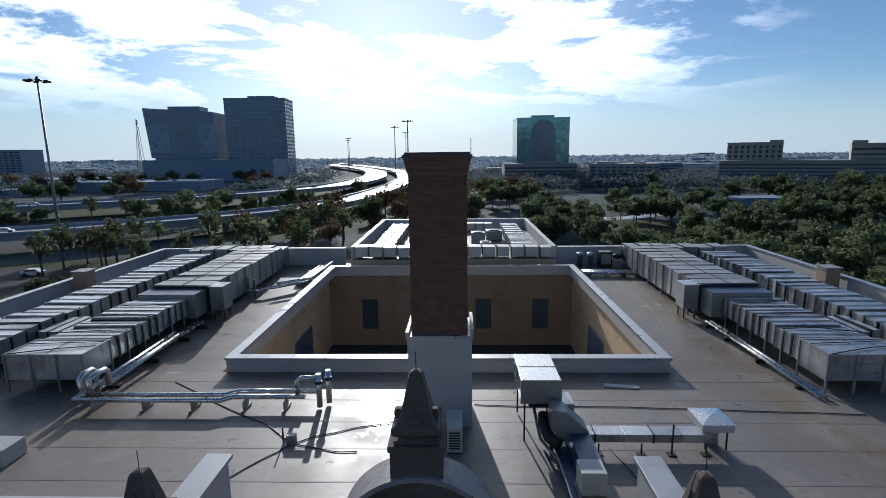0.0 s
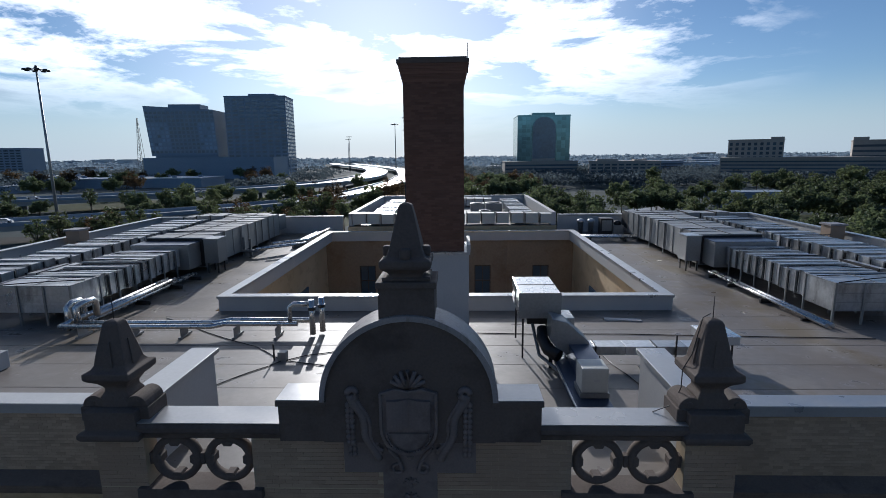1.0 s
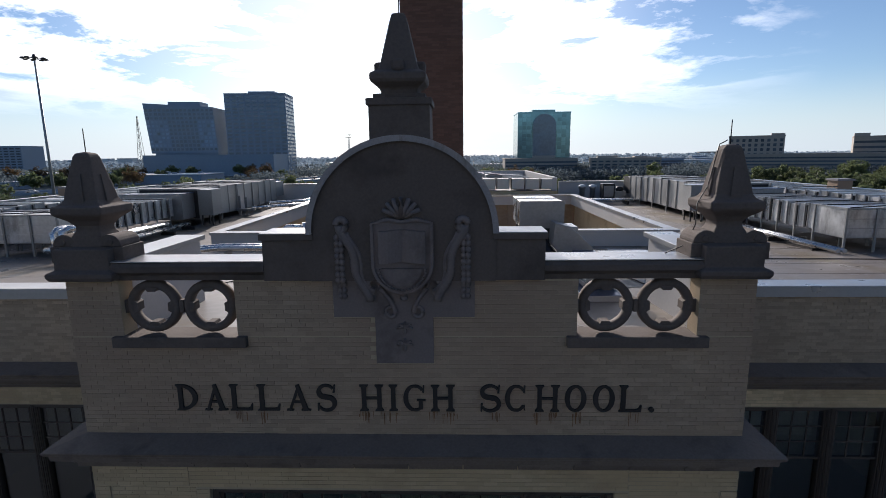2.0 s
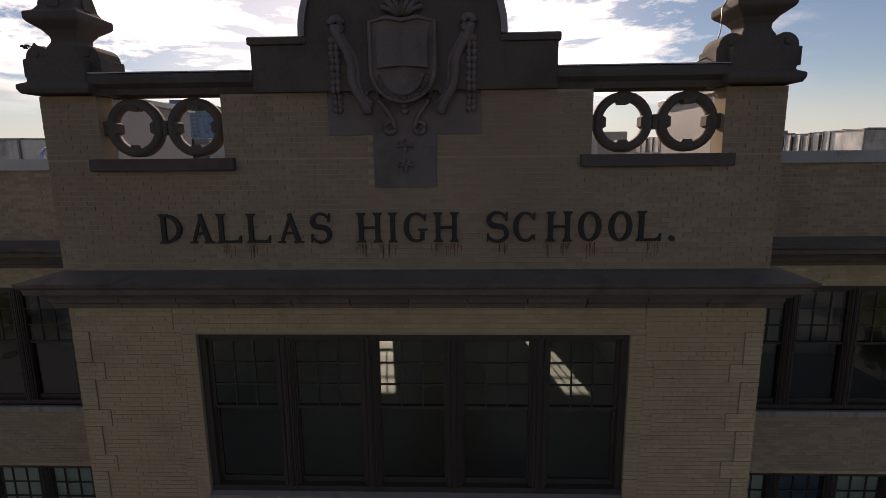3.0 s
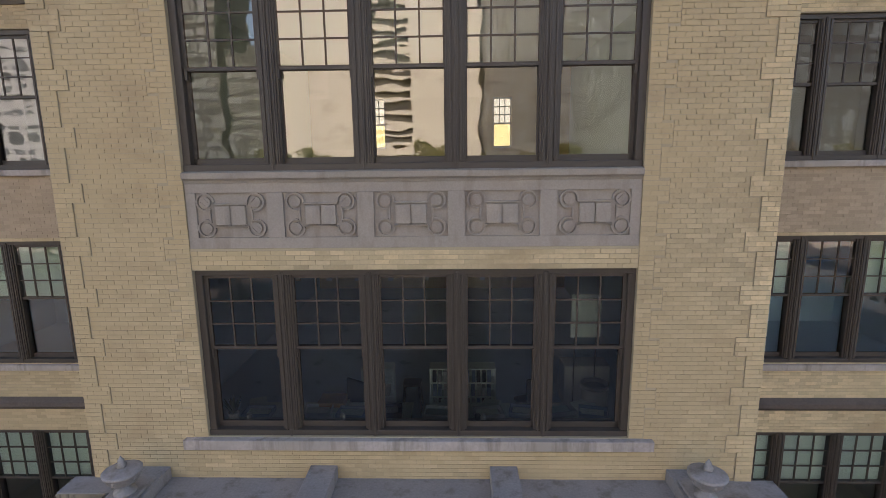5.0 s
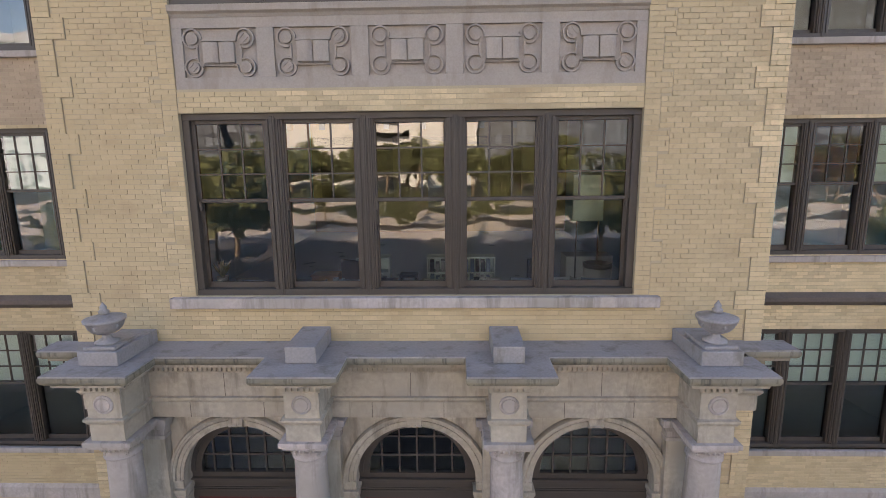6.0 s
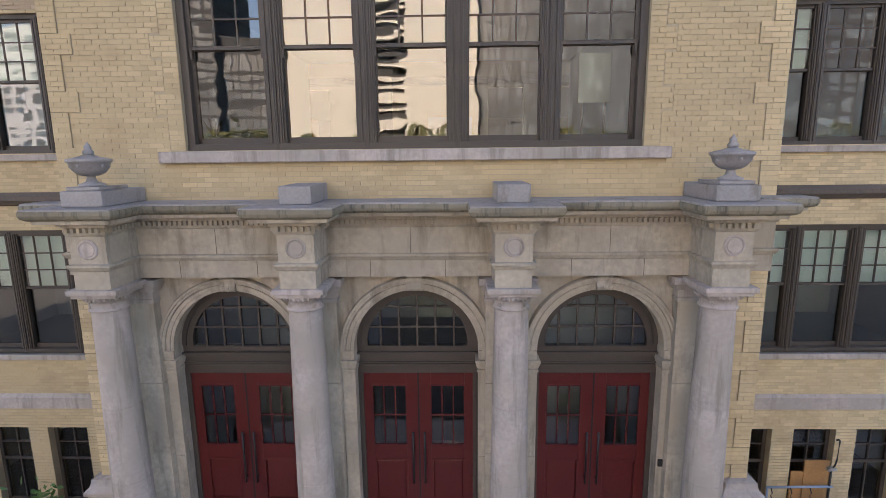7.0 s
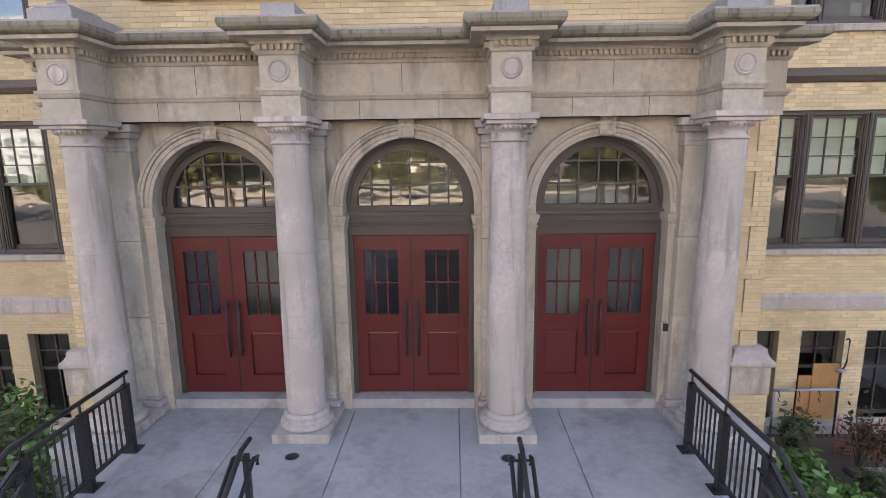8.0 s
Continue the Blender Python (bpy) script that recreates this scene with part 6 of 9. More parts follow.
def window_group(name, loc, units, zs, label, blinds=(), pitch=1.28):
    """A bank of double-hung windows; loc is the middle of the bank at its foot."""
    H = zs[1] - zs[0]
    w = thing(name, loc, label, "window", kind="structure")
    half = units * pitch / 2
    g = Geo()
    y0, y1 = 0.03, 0.22
    g.box(-half, half, y0, y1, H - 0.09, H).box(-half, half, y0 - 0.02, y1, 0, 0.09)
    for k in range(units + 1):
        x = -half + k * pitch
        a, b = (x, x + 0.105) if k == 0 else (x - 0.105, x) if k == units else (x - 0.105, x + 0.105)
        g.box(a + (0.06 if k == 0 else -0.03), b + (0.03 if k < units else -0.06), y0 + 0.03, y1, 0.09, H - 0.09) if 0 < k < units else None
        g.box(a, b, y0, y1, 0.09, H - 0.09)
        if 0 < k < units:
            g.box(x - 0.035, x + 0.035, y0 - 0.025, y0, 0.0, H - 0.05)
            g.box(x - 0.082, x - 0.056, y0 - 0.018, y0, 0.09, H - 0.09).box(x + 0.056, x + 0.082, y0 - 0.018, y0, 0.09, H - 0.09)
            g.box(x - 0.012, x + 0.012, y0 - 0.036, y0 - 0.025, 0.0, H - 0.05)
    part("window_frame", g, M_FRAME, w, "dark brown painted frame and mullions", bevel=0.006)
    hu = (H - 0.18) * 0.475
    hl = (H - 0.18) - hu + 0.045
    mu, ml = cached(("u", round(hu, 3)), lambda: sash(hu, True).mesh("upper_sash", M_FRAME)), cached(("l", round(hl, 3)), lambda: sash(hl, False).mesh("lower_sash", M_FRAME))
    pw, ph = (SASH_W - 0.11) / 3, (hu - 0.105) / 3
    pu = cached(("pu", round(hu, 3)), lambda: pane_mesh(Geo().box(-pw / 2 + 0.008, pw / 2 - 0.008, 0.018, 0.022, 0.008, ph - 0.008)))
    pl = cached(("pl", round(hl, 3)), lambda: pane_mesh(Geo().box(-SASH_W / 2 + 0.05, SASH_W / 2 - 0.05, 0.018, 0.022, 0.08, hl - 0.05)))
    for k in range(units):
        x = -half + (k + 0.5) * pitch
        up = part("upper_sash", mu, M_FRAME, w, loc=(x, 0.085, 0.09 + hl - 0.045))
        for i in range(3):
            for j in range(3):
                part("pane", pu, M_GLASS, up, loc=((i - 1) * pw, 0, 0.05 + j * ph), shadow=False)
        lo = part("lower_sash", ml, M_FRAME, w, loc=(x, 0.135, 0.09))
        part("pane", pl, M_GLASS, lo, shadow=False)
        for s in (-1, 1):
            part("sash_stop", cached("stop", lambda: Geo().box(-0.018, 0.018, -0.02, 0.0, -0.03, 0.10).mesh("sash_stop", M_FRAME)), M_FRAME, up, loc=(s * 0.50, 0.0, -0.09))
        if k in blinds:
            part("blind", Geo().box(-0.5, 0.5, 0, 0.006, 0, hu - 0.04), M_BLIND, w, "pale roller blind drawn half down", loc=(x, 0.19, 0.09 + hl - 0.0))
    return w


window_group("window_1", (0, 0.03, WIN3[2]), 5, WIN3[2:], "bank of five dark brown double-hung windows on the third floor")
window_group("window_2", (0, 0.03, WIN2[2]), 5, WIN2[2:], "bank of five dark brown double-hung windows on the second floor")
wp = (WING_UNITS[-1] - WING_UNITS[0]) / 4
wi = 3
for side in (-1, 1):
    xc = side * (WING_UNITS[0] + WING_UNITS[-1]) / 2
    for row, bl in zip(WING_ROWS, ((0, 1, 2, 3), (0, 2, 3) if side > 0 else (1, 2), ())):
        window_group("window_%d" % wi, (xc, WING_Y + 0.03, row[0]), 4, row, "bank of brown double-hung windows in the set-back wing", bl, wp)
        wi += 1
    for a, b in BASE_WIN[side]:
        w = thing("window_%d" % wi, (side * (a + b) / 2, WING_Y + 0.16, -1.92), "dark basement window with a grid of bars", "window", "basement windows", "structure")
        wi += 1
        hw = (b - a) / 2
        g = Geo()
        for p, q, c, d in ((-hw, -hw + 0.07, 0, 1.89), (hw - 0.07, hw, 0, 1.89), (-hw, hw, 0, 0.08), (-hw, hw, 1.81, 1.89), (-hw, hw, 1.02, 1.08), (-0.013, 0.013, 0, 1.89), (-hw, hw, 1.44, 1.465)):
            g.box(p, q, 0, 0.06, c, d)
        part("window_frame", g, M_FRAME, w)
        part("pane", pane_mesh(Geo().box(-hw, hw, 0.03, 0.036, 0, 1.89)), M_GLASS, w, shadow=False)
    for a in (12.2, 18.4):
        for row in WING_ROWS:
            g = Geo().box(*sorted((side * a, side * (a + 4.92))), WING_Y + 0.12, WING_Y + 0.2, *row)
            tagged(part("window_far_bank", g, M_TGLASS), "dark bank of windows far along the wing", "window", kind="structure")

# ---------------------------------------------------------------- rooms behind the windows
# middle room: blue daylight is coloured into walls, floor and ceiling
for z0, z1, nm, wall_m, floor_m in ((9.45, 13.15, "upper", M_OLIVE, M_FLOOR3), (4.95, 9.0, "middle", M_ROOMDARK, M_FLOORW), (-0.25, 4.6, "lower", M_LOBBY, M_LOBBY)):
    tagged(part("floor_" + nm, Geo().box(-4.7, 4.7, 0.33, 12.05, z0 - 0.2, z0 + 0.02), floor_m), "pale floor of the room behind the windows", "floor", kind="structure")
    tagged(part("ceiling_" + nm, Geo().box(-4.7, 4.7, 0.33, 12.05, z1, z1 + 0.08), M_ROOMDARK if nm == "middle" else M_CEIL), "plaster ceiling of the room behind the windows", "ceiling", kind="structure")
    for s in (-1, 1):
        x0, x1 = sorted((s * 4.72, s * 4.82))
        tagged(part("wall_room_" + nm, Geo().box(x0, x1, 0.33, 12.08, z0 - 0.2, z1 + 0.08), wall_m), "painted side wall of the room", "wall", kind="structure")
tagged(part("wall_lobby_inner", holed(Geo(), -4.7, 4.7, -0.4, 4.6, 2.6, 2.7, [(-1.0, 1.0, -0.2, 2.5)]), M_LOBBY), "plaster wall at the back of the lobby", "wall", kind="structure")
for side in (-1, 1):
    for z0, z1 in ((9.4, 12.9), (5.3, 8.9), (1.2, 4.75), (-2.2, 0.2)):
        x0, x1 = sorted((side * 5.5, side * 11.2))
        g = Geo().box(x0, x1, 7.0, 7.1, z0, z1).box(x0, x1, 3.13, 7.0, z0 - 0.12, z0).box(x0, x1, 3.13, 7.0, z1, z1 + 0.12)
        g.box(side * 5.5 - 0.05, side * 5.5 + 0.05, 3.13, 7.0, z0, z1).box(side * 11.2 - 0.05, side * 11.2 + 0.05, 3.13, 7.0, z0, z1)
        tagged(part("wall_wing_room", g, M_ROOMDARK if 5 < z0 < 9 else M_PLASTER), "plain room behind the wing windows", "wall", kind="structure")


def desk(loc, turn=0.0):
    d = thing("desk", loc, "grey office desk standing by the windows", "desk", "office desks", turn=turn)
    part("desktop", Geo().box(-0.7, 0.7, -0.35, 0.35, 0.71, 0.74), M_BLIND, d, bevel=0.005)
    leg = Geo().box(-0.02, 0.02, -0.02, 0.02, 0.0, 0.71).mesh("leg", M_DARK)
    for x in (-0.65, 0.65):
        for y in (-0.3, 0.3):
            part("leg", leg, M_DARK, d, loc=(x, y, 0))
    return d


def office_chair(loc, turn=0.0):
    d = thing("office_chair", loc, "black swivel office chair beside a desk", "chair", "office chairs", turn=turn)
    part("seat", Geo().box(-0.24, 0.24, -0.24, 0.24, 0.44, 0.52), M_DARK, d, bevel=0.03)
    part("backrest", Geo().box(-0.22, 0.22, 0.2, 0.26, 0.58, 1.05), M_DARK, d, bevel=0.03)
    part("stem", Geo().lathe([(0.03, 0.08), (0.03, 0.44)], 10), M_DARK, d)
    g = Geo()
    for k in range(5):
        a = 2 * math.pi * k / 5
        g.tube([(0, 0, 0.1), (0.28 * math.cos(a), 0.28 * math.sin(a), 0.06)], 0.022, 6)
        g.lathe([(0.03, 0.0), (0.03, 0.06)], 8, 0.28 * math.cos(a), 0.28 * math.sin(a))
    part("base", g, M_DARK, d)


def bookcase(loc, turn=0.0):
    d = thing("bookcase", loc, "pale open bookcase against the partition", "bookcase", "bookcases", turn=turn)
    g = Geo().box(-0.32, -0.295, -0.16, 0.16, 0, 0.94).box(0.295, 0.32, -0.16, 0.16, 0, 0.94).box(-0.32, 0.32, 0.14, 0.16, 0, 0.94)
    part("carcass", g, M_BLIND, d)
    sh = Geo().box(-0.295, 0.295, -0.16, 0.14, 0, 0.025).mesh("shelf", M_BLIND)
    for k in range(4):
        part("shelf", sh, M_BLIND, d, loc=(0, 0, 0.04 + k * 0.29))


def wall_chart(loc, w, h):
    d = thing("whiteboard", loc, "white board hanging on the partition", "whiteboard", "whiteboards")
    part("board", Geo().box(-w / 2, w / 2, -0.02, 0.0, 0, h), M_WHITE, d)


def tray(loc, m, turn=0.0):
    d = thing("tray", loc, "open shallow tray of papers on the desk by the window", "tray", "desk trays", turn=turn)
    part("base", Geo().box(-0.24, 0.24, -0.17, 0.17, 0, 0.012), m, d)
    for a, b, c, e in ((-0.24, 0.24, -0.17, -0.155), (-0.24, 0.24, 0.155, 0.17), (-0.24, -0.225, -0.155, 0.155), (0.225, 0.24, -0.155, 0.155)):
        part("side", Geo().box(a, b, c, e, 0.012, 0.09), m, d)
    part("paper", Geo().box(-0.19, 0.17, -0.13, 0.12, 0.012, 0.05), M_BLIND, d)


def stool(loc):
    d = thing("stool", loc, "dark stool with splayed legs between the bookcases", "stool")
    part("seat", Geo().box(-0.18, 0.18, -0.17, 0.17, 0.53, 0.58), M_DARK, d, bevel=0.02)
    for x in (-1, 1):
        for y in (-1, 1):
            part("leg", Geo().tube([(x * 0.14, y * 0.13, 0.54), (x * 0.19, y * 0.18, 0.0)], 0.02, 6), M_DARK, d)


Z2 = 4.97
for k, x in enumerate((-2.35, -0.85, 0.85, 2.35)):
    desk((x, 0.95, Z2))
office_chair((-1.1, 1.75, Z2), 2.6)
office_chair((2.0, 1.85, Z2), 3.5)
SHELF_X = (-0.95, 0.40, 1.06)
for x in SHELF_X:
    bookcase((x, 2.46, Z2))
stool((-0.28, 2.5, Z2))
wall_chart((0.4, 12.09, Z2 + 0.9), 1.6, 1.2)
for k, (x, y, m) in enumerate(((-2.75, 0.85, M_PAINTBLUE), (-1.75, 0.9, M_AC), (-1.15, 0.82, M_PAINTBLUE), (-0.55, 0.9, M_DARK), (0.3, 0.85, M_AC), (1.15, 0.85, M_WHITE), (1.75, 0.9, M_PAINTBLUE), (2.35, 0.95, M_WHITE), (2.9, 0.85, M_PAINTBLUE))):
    tray((x, y, Z2 + 0.741), m, 0.25 * math.sin(3 * k))
cn = thing("carton", (-1.55, 1.18, Z2 + 0.74), "brown cardboard carton standing on the desk", "carton")
part("box", Geo().box(-0.22, 0.22, -0.14, 0.14, 0, 0.16), M_PLY, cn, bevel=0.004)
part("flap", Geo().box(-0.22, 0.22, -0.25, -0.14, 0.155, 0.162), M_PLY, cn)
bn = thing("bin", (3.12, 1.65, Z2), "round white bin with a dark rim by the cabinet", "bin")
part("body", Geo().lathe([(0.19, 0.0), (0.24, 0.88), (0.22, 0.88), (0.17, 0.03)], 24), M_WHITE, bn)
part("rim", Geo().lathe([(0.25, 0.88), (0.25, 0.95), (0.21, 0.95), (0.21, 0.88)], 24), M_DARK, bn)
for x, y, a in ((-1.4, 0.7, 0.2), (1.2, 0.75, -0.3), (2.8, 0.7, 0.5), (0.5, 0.75, 0.1), (-2.9, 0.8, 0.4)):
    p = thing("paper_stack", (x, y + 0.42, Z2 + 0.741), "stack of white paper on an office desk", "paper", "paper stacks", turn=a)
    part("paper", Geo().box(-0.15, 0.15, -0.21, 0.21, 0, 0.03), M_BLIND, p)


def pot_plant(loc, k=1.0):
    p = thing("pot_plant", loc, "small green plant in a white pot on the window ledge", "plant", "ledge plants")
    part("pot", Geo().lathe([(0.05 * k, 0), (0.07 * k, 0.12 * k), (0.06 * k, 0.12 * k), (0.05 * k, 0.10 * k)], 14), M_WHITE, p)
    rnd = random.Random(3)
    g = Geo()
    for _ in range(26):
        a, t = rnd.uniform(0, 6.28), rnd.uniform(0.2, 1.0)
        d = Vector((math.cos(a) * t, math.sin(a) * t, 1.2)).normalized() * rnd.uniform(0.14, 0.26) * k
        s = Vector((-math.sin(a), math.cos(a), 0)) * 0.014 * k
        b = Vector((0, 0, 0.1 * k))
        g.add([tuple(b - s * 0.4), tuple(b + s * 0.4), tuple(b + d * 0.6 + s), tuple(b + d), tuple(b + d * 0.6 - s)], [(0, 1, 2, 3, 4)])
    part("foliage", g, M_LEAF2, p)


LEDGE = WIN2[2] + 0.06
tagged(part("window_ledge", Geo().box(-3.1, 3.1, 0.27, 0.48, LEDGE - 0.08, LEDGE - 0.002).box(-3.1, 3.1, 0.27, 0.33, 4.97, LEDGE - 0.08), M_WHITE), "white inner window ledge of the second floor", "ledge", kind="structure")
pot_plant((-2.95, 0.36, LEDGE), 1.3)
for x, m in ((-2.7, M_WHITE), (-1.2, M_AC), (0.95, M_DARK), (1.05, M_WHITE)):
    c = thing("cup", (x, 0.36, LEDGE), "small cup standing on the window ledge", "cup", "ledge cups")
    part("cup_body", Geo().lathe([(0.035, 0), (0.045, 0.12), (0.04, 0.12), (0.032, 0.02)], 14), m, c)

BRKT = Geo().box(-0.035, 0.035, 0.0, 0.05, -0.14, 0.0).mesh("bracket", M_WHITE)
for x in (-1.75, -1.28, -0.85, -0.35, 0.18, 1.02, 1.48):
    b = thing("blind_bracket", (x, 0.27, WIN2[3] - 0.09), "small white blind bracket at the window head", "bracket", "blind brackets")
    part("plate", BRKT, None, b)
eb = thing("easel_board", (3.06, 2.2, Z2), "white board on a thin dark stand in the office", "board")
part("board", Geo().box(-0.28, 0.28, -0.015, 0.015, 1.62, 2.46), M_BLIND, eb)
for x in (-0.2, 0.2):
    part("leg", Geo().box(x - 0.012, x + 0.012, -0.012, 0.012, 0.0, 1.62), M_DARK, eb)
    part("foot", Geo().box(x - 0.015, x + 0.015, -0.22, 0.22, 0.0, 0.02), M_DARK, eb)
cab = thing("cabinet", (3.2, 2.75, Z2), "low white metal cabinet standing in the office", "cabinet")
part("body", Geo().box(-0.45, 0.45, -0.25, 0.25, 0.05, 0.9), M_WHITE, cab, bevel=0.01)
part("door", Geo().box(-0.43, -0.01, -0.27, -0.25, 0.08, 0.87), M_WHITE, cab)
part("door", Geo().box(0.01, 0.43, -0.27, -0.25, 0.08, 0.87), M_WHITE, cab)
part("base", Geo().box(-0.43, 0.43, -0.23, 0.23, 0.0, 0.05), M_DARK, cab)
rbk = random.Random(12)
for bx in SHELF_X:
    for sh in range(3):
        for k in range(rbk.randrange(3, 6)):
            h = rbk.uniform(0.16, 0.24)
            bk = thing("binder", (bx - 0.23 + k * 0.105 + rbk.uniform(0, 0.02), 2.44, Z2 + 0.066 + sh * 0.29), "office binder standing on the bookcase shelf", "binder", "shelf binders")
            part("cover", Geo().box(-0.035, 0.035, -0.12, 0.12, 0, h), rbk.choice((M_WHITE, M_AC, M_PAINTBLUE, M_DARK)), bk)

# sashes of the two court windows that the third-floor room looks through
for x in (-2.65, 1.95):
    w = thing("window_room_back", (x + 0.34, 12.2, 10.25), "bright sash window at the back of the upper room", "window", "room back windows", "structure")
    g = Geo()
    for a, b, c, d in ((-0.34, -0.29, 0, 1.8), (0.29, 0.34, 0, 1.8), (-0.29, 0.29, 0, 0.07), (-0.29, 0.29, 1.74, 1.8), (-0.29, 0.29, 0.84, 0.90)):
        g.box(a, b, 0, 0.05, c, d)
    part("window_frame", g, M_WHITE, w)
    g = Geo()
    for x_ in (-0.1, 0.1):
        g.box(x_ - 0.018, x_ + 0.018, 0.01, 0.04, 0.90, 1.74)
    for z_ in (1.18, 1.46):
        g.box(-0.29, 0.29, 0.011, 0.039, z_ - 0.018, z_ + 0.018)
    part("glazing_grid", g, M_WHITE, w)
    part("pane", Geo().box(-0.29, 0.29, 0.022, 0.026, 0.90, 1.74), M_MILKY, w, "milky pane of the back window", shadow=False)
    part("pane", Geo().box(-0.29, 0.29, 0.022, 0.026, 0.07, 0.84), M_AMBER, w, "yellow milky pane of the back window", shadow=False)

# ---------------------------------------------------------------- chimney
def roof_at(y):
    return ROOF_Z if y > 12.4 else 14.62 + (ROOF_Z - 14.62) * (y - 3.1) / 9.3


chim = thing("chimney", (0.07, 8.55, 14.3), "tall square red-brown brick chimney on a white plastered base", "chimney")
part("base", Geo().box(-1.0, 1.0, -0.85, 1.0, 0.0, 3.02), M_WHITE, chim, "white plastered base", bevel=0.01)
part("base_coping", Geo().box(-1.04, 1.04, -0.89, 1.04, 3.02, 3.10), M_COPING, chim)
for x in (-1, 1):
    part("flashing_corner", Geo().box(x * 1.0 - 0.05, x * 1.0 + 0.05, -0.87, 0.9, 3.10, 3.32 if x > 0 else 3.22), M_WHITE, chim)
part("core", Geo().box(-0.86, 0.86, -0.77, 0.92, 3.1, 8.0), M_CHIMJ, chim)
runs = brick_runs(-0.865, 0.865, 3.12, 8.0, [])
g = brick_mesh(runs, -0.77)
s1 = brick_mesh(brick_runs(-0.775, 0.92, 3.12, 8.0, []), -0.86, axis="x")
s2 = brick_mesh(brick_runs(-0.775, 0.92, 3.12, 8.0, []), 0.86, axis="x", sign=1)
for s in (s1, s2):
    g.add(s.v, s.f)
s3 = brick_mesh(brick_runs(-0.865, 0.865, 3.12, 8.0, []), 0.92, sign=1)
g.add(s3.v, s3.f)
tagged(part("brickwork", g, M_CHIM, chim), kind="stuff")
for k in range(7):
    e = 0.012 + 0.017 * k
    part("corbel_course", Geo().box(-0.87 - e, 0.87 + e, -0.78 - e, 0.93 + e, 8.0 + k * 0.07 + 0.004, 8.07 + k * 0.07), M_CHIM, chim)
part("cap", Geo().box(-1.02, 1.02, -0.93, 1.08, 8.49, 8.60).box(-0.96, 0.96, -0.87, 1.02, 8.60, 8.66), M_STONE_DARK, chim, bevel=0.01)
# dark sheet on the cap stands in for the shade inside the flue
part("flue_shadow", Geo().box(-0.6, 0.6, -0.5, 0.66, 8.655, 8.665), M_DARK, chim)
part("lightning_rod", Geo().tube([(0.98, -0.7, 8.55), (0.98, -0.7, 9.05)], 0.01, 6), M_DARK, chim)

# ---------------------------------------------------------------- rooftop ducts
LEGM = Geo().box(-0.025, 0.025, -0.025, 0.025, 0, 1.0).mesh("leg", M_GALV_DULL)


def duct_run(name, x0, x1, y0, y1, z0, z1, pitch, along="y", split=False, m=None, caps=None, label="", poles=True):
    """Row of sheet-metal duct sections with standing flanges between them, on thin steel legs."""
    d = thing("duct_run", ((x0 + x1) / 2, (y0 + y1) / 2, ROOF_Z), label or "long galvanised rooftop duct made of flanged sections on steel legs", "duct", "rooftop ducts")
    cx, cy = (x0 + x1) / 2, (y0 + y1) / 2
    L = (y1 - y0) if along == "y" else (x1 - x0)
    W = (x1 - x0) if along == "y" else (y1 - y0)
    n = max(1, int(round(L / pitch)))
    p = L / n
    rnd = random.Random(int(abs(x0) * 10 + y0))
    h = z1 - z0
    body = Geo()
    fl = Geo()
    if along == "y":
        gap = 0.022 if split else 0.09
        body.box(-W / 2 + 0.02, W / 2 - 0.02, -p / 2 + gap, p / 2 - gap, 0, h)
        for e in (-1, 1):
            body.box(-W / 2 - 0.01, W / 2 + 0.01, e * (p / 2 - gap) - 0.012, e * (p / 2 - gap) + 0.012, -0.02, h + 0.02)
        fl.box(-W / 2 + 0.06, W / 2 - 0.06, -p / 2 - gap, -p / 2 + gap, 0.04, h - 0.05)
        if split:
            fl.box(-0.03, 0.03, -p / 2, p / 2, h, h + 0.03)
    else:
        body.box(-p / 2 + 0.03, p / 2 - 0.03, -W / 2 + 0.02, W / 2 - 0.02, 0, h)
        fl.box(-p / 2 - 0.03, -p / 2 + 0.03, -W / 2 - 0.015, W / 2 + 0.015, -0.02, h + 0.025)
    bm = body.mesh("section", m or M_GALV)
    fm = fl.mesh("flange", M_DARK)
    bevm = None
    for k in range(n):
        o = -L / 2 + (k + 0.5) * p
        loc = (0, o, z0 - ROOF_Z + rnd.uniform(-0.02, 0.02)) if along == "y" else (o, 0, z0 - ROOF_Z + rnd.uniform(-0.02, 0.02))
        s = part("section", bm, None, d, loc=loc)
        s.rotation_euler = (rnd.uniform(-0.012, 0.012), rnd.uniform(-0.012, 0.012), rnd.uniform(-0.008, 0.008))
        if not split:
            q = rnd.uniform(0.84, 1.0)
            s.scale = (1.0 + rnd.uniform(-0.03, 0.02), q, 1.0 + rnd.uniform(-0.07, 0.05)) if along == "y" else (q, 1.0 + rnd.uniform(-0.03, 0.02), 1.0 + rnd.uniform(-0.07, 0.05))
        part("flange", fm, None, s)
        if poles and k % 2 == 0:
            for sd in (-1, 1):
                lx = (sd * (W / 2 + 0.05), o - p / 2, 0) if along == "y" else (o - p / 2, sd * (W / 2 + 0.05), 0)
                lg = part("leg", LEGM, None, d, loc=lx)
                lg.scale = (1, 1, z1 - ROOF_Z + 0.03)
    if poles and along == "y":
        for k in range(3):
            y = -L / 2 + L * (k + 0.5) / 3 + rnd.uniform(-0.4, 0.4)
            part("strap", Geo().tube([(-W / 2 - 0.05, y, z1 - ROOF_Z + 0.05), (0, y + rnd.uniform(-0.3, 0.3), z1 - ROOF_Z + 0.09), (W / 2 + 0.05, y + rnd.uniform(-0.5, 0.5), z1 - ROOF_Z + 0.05)], 0.018, 5), M_DARK, d)
    return d


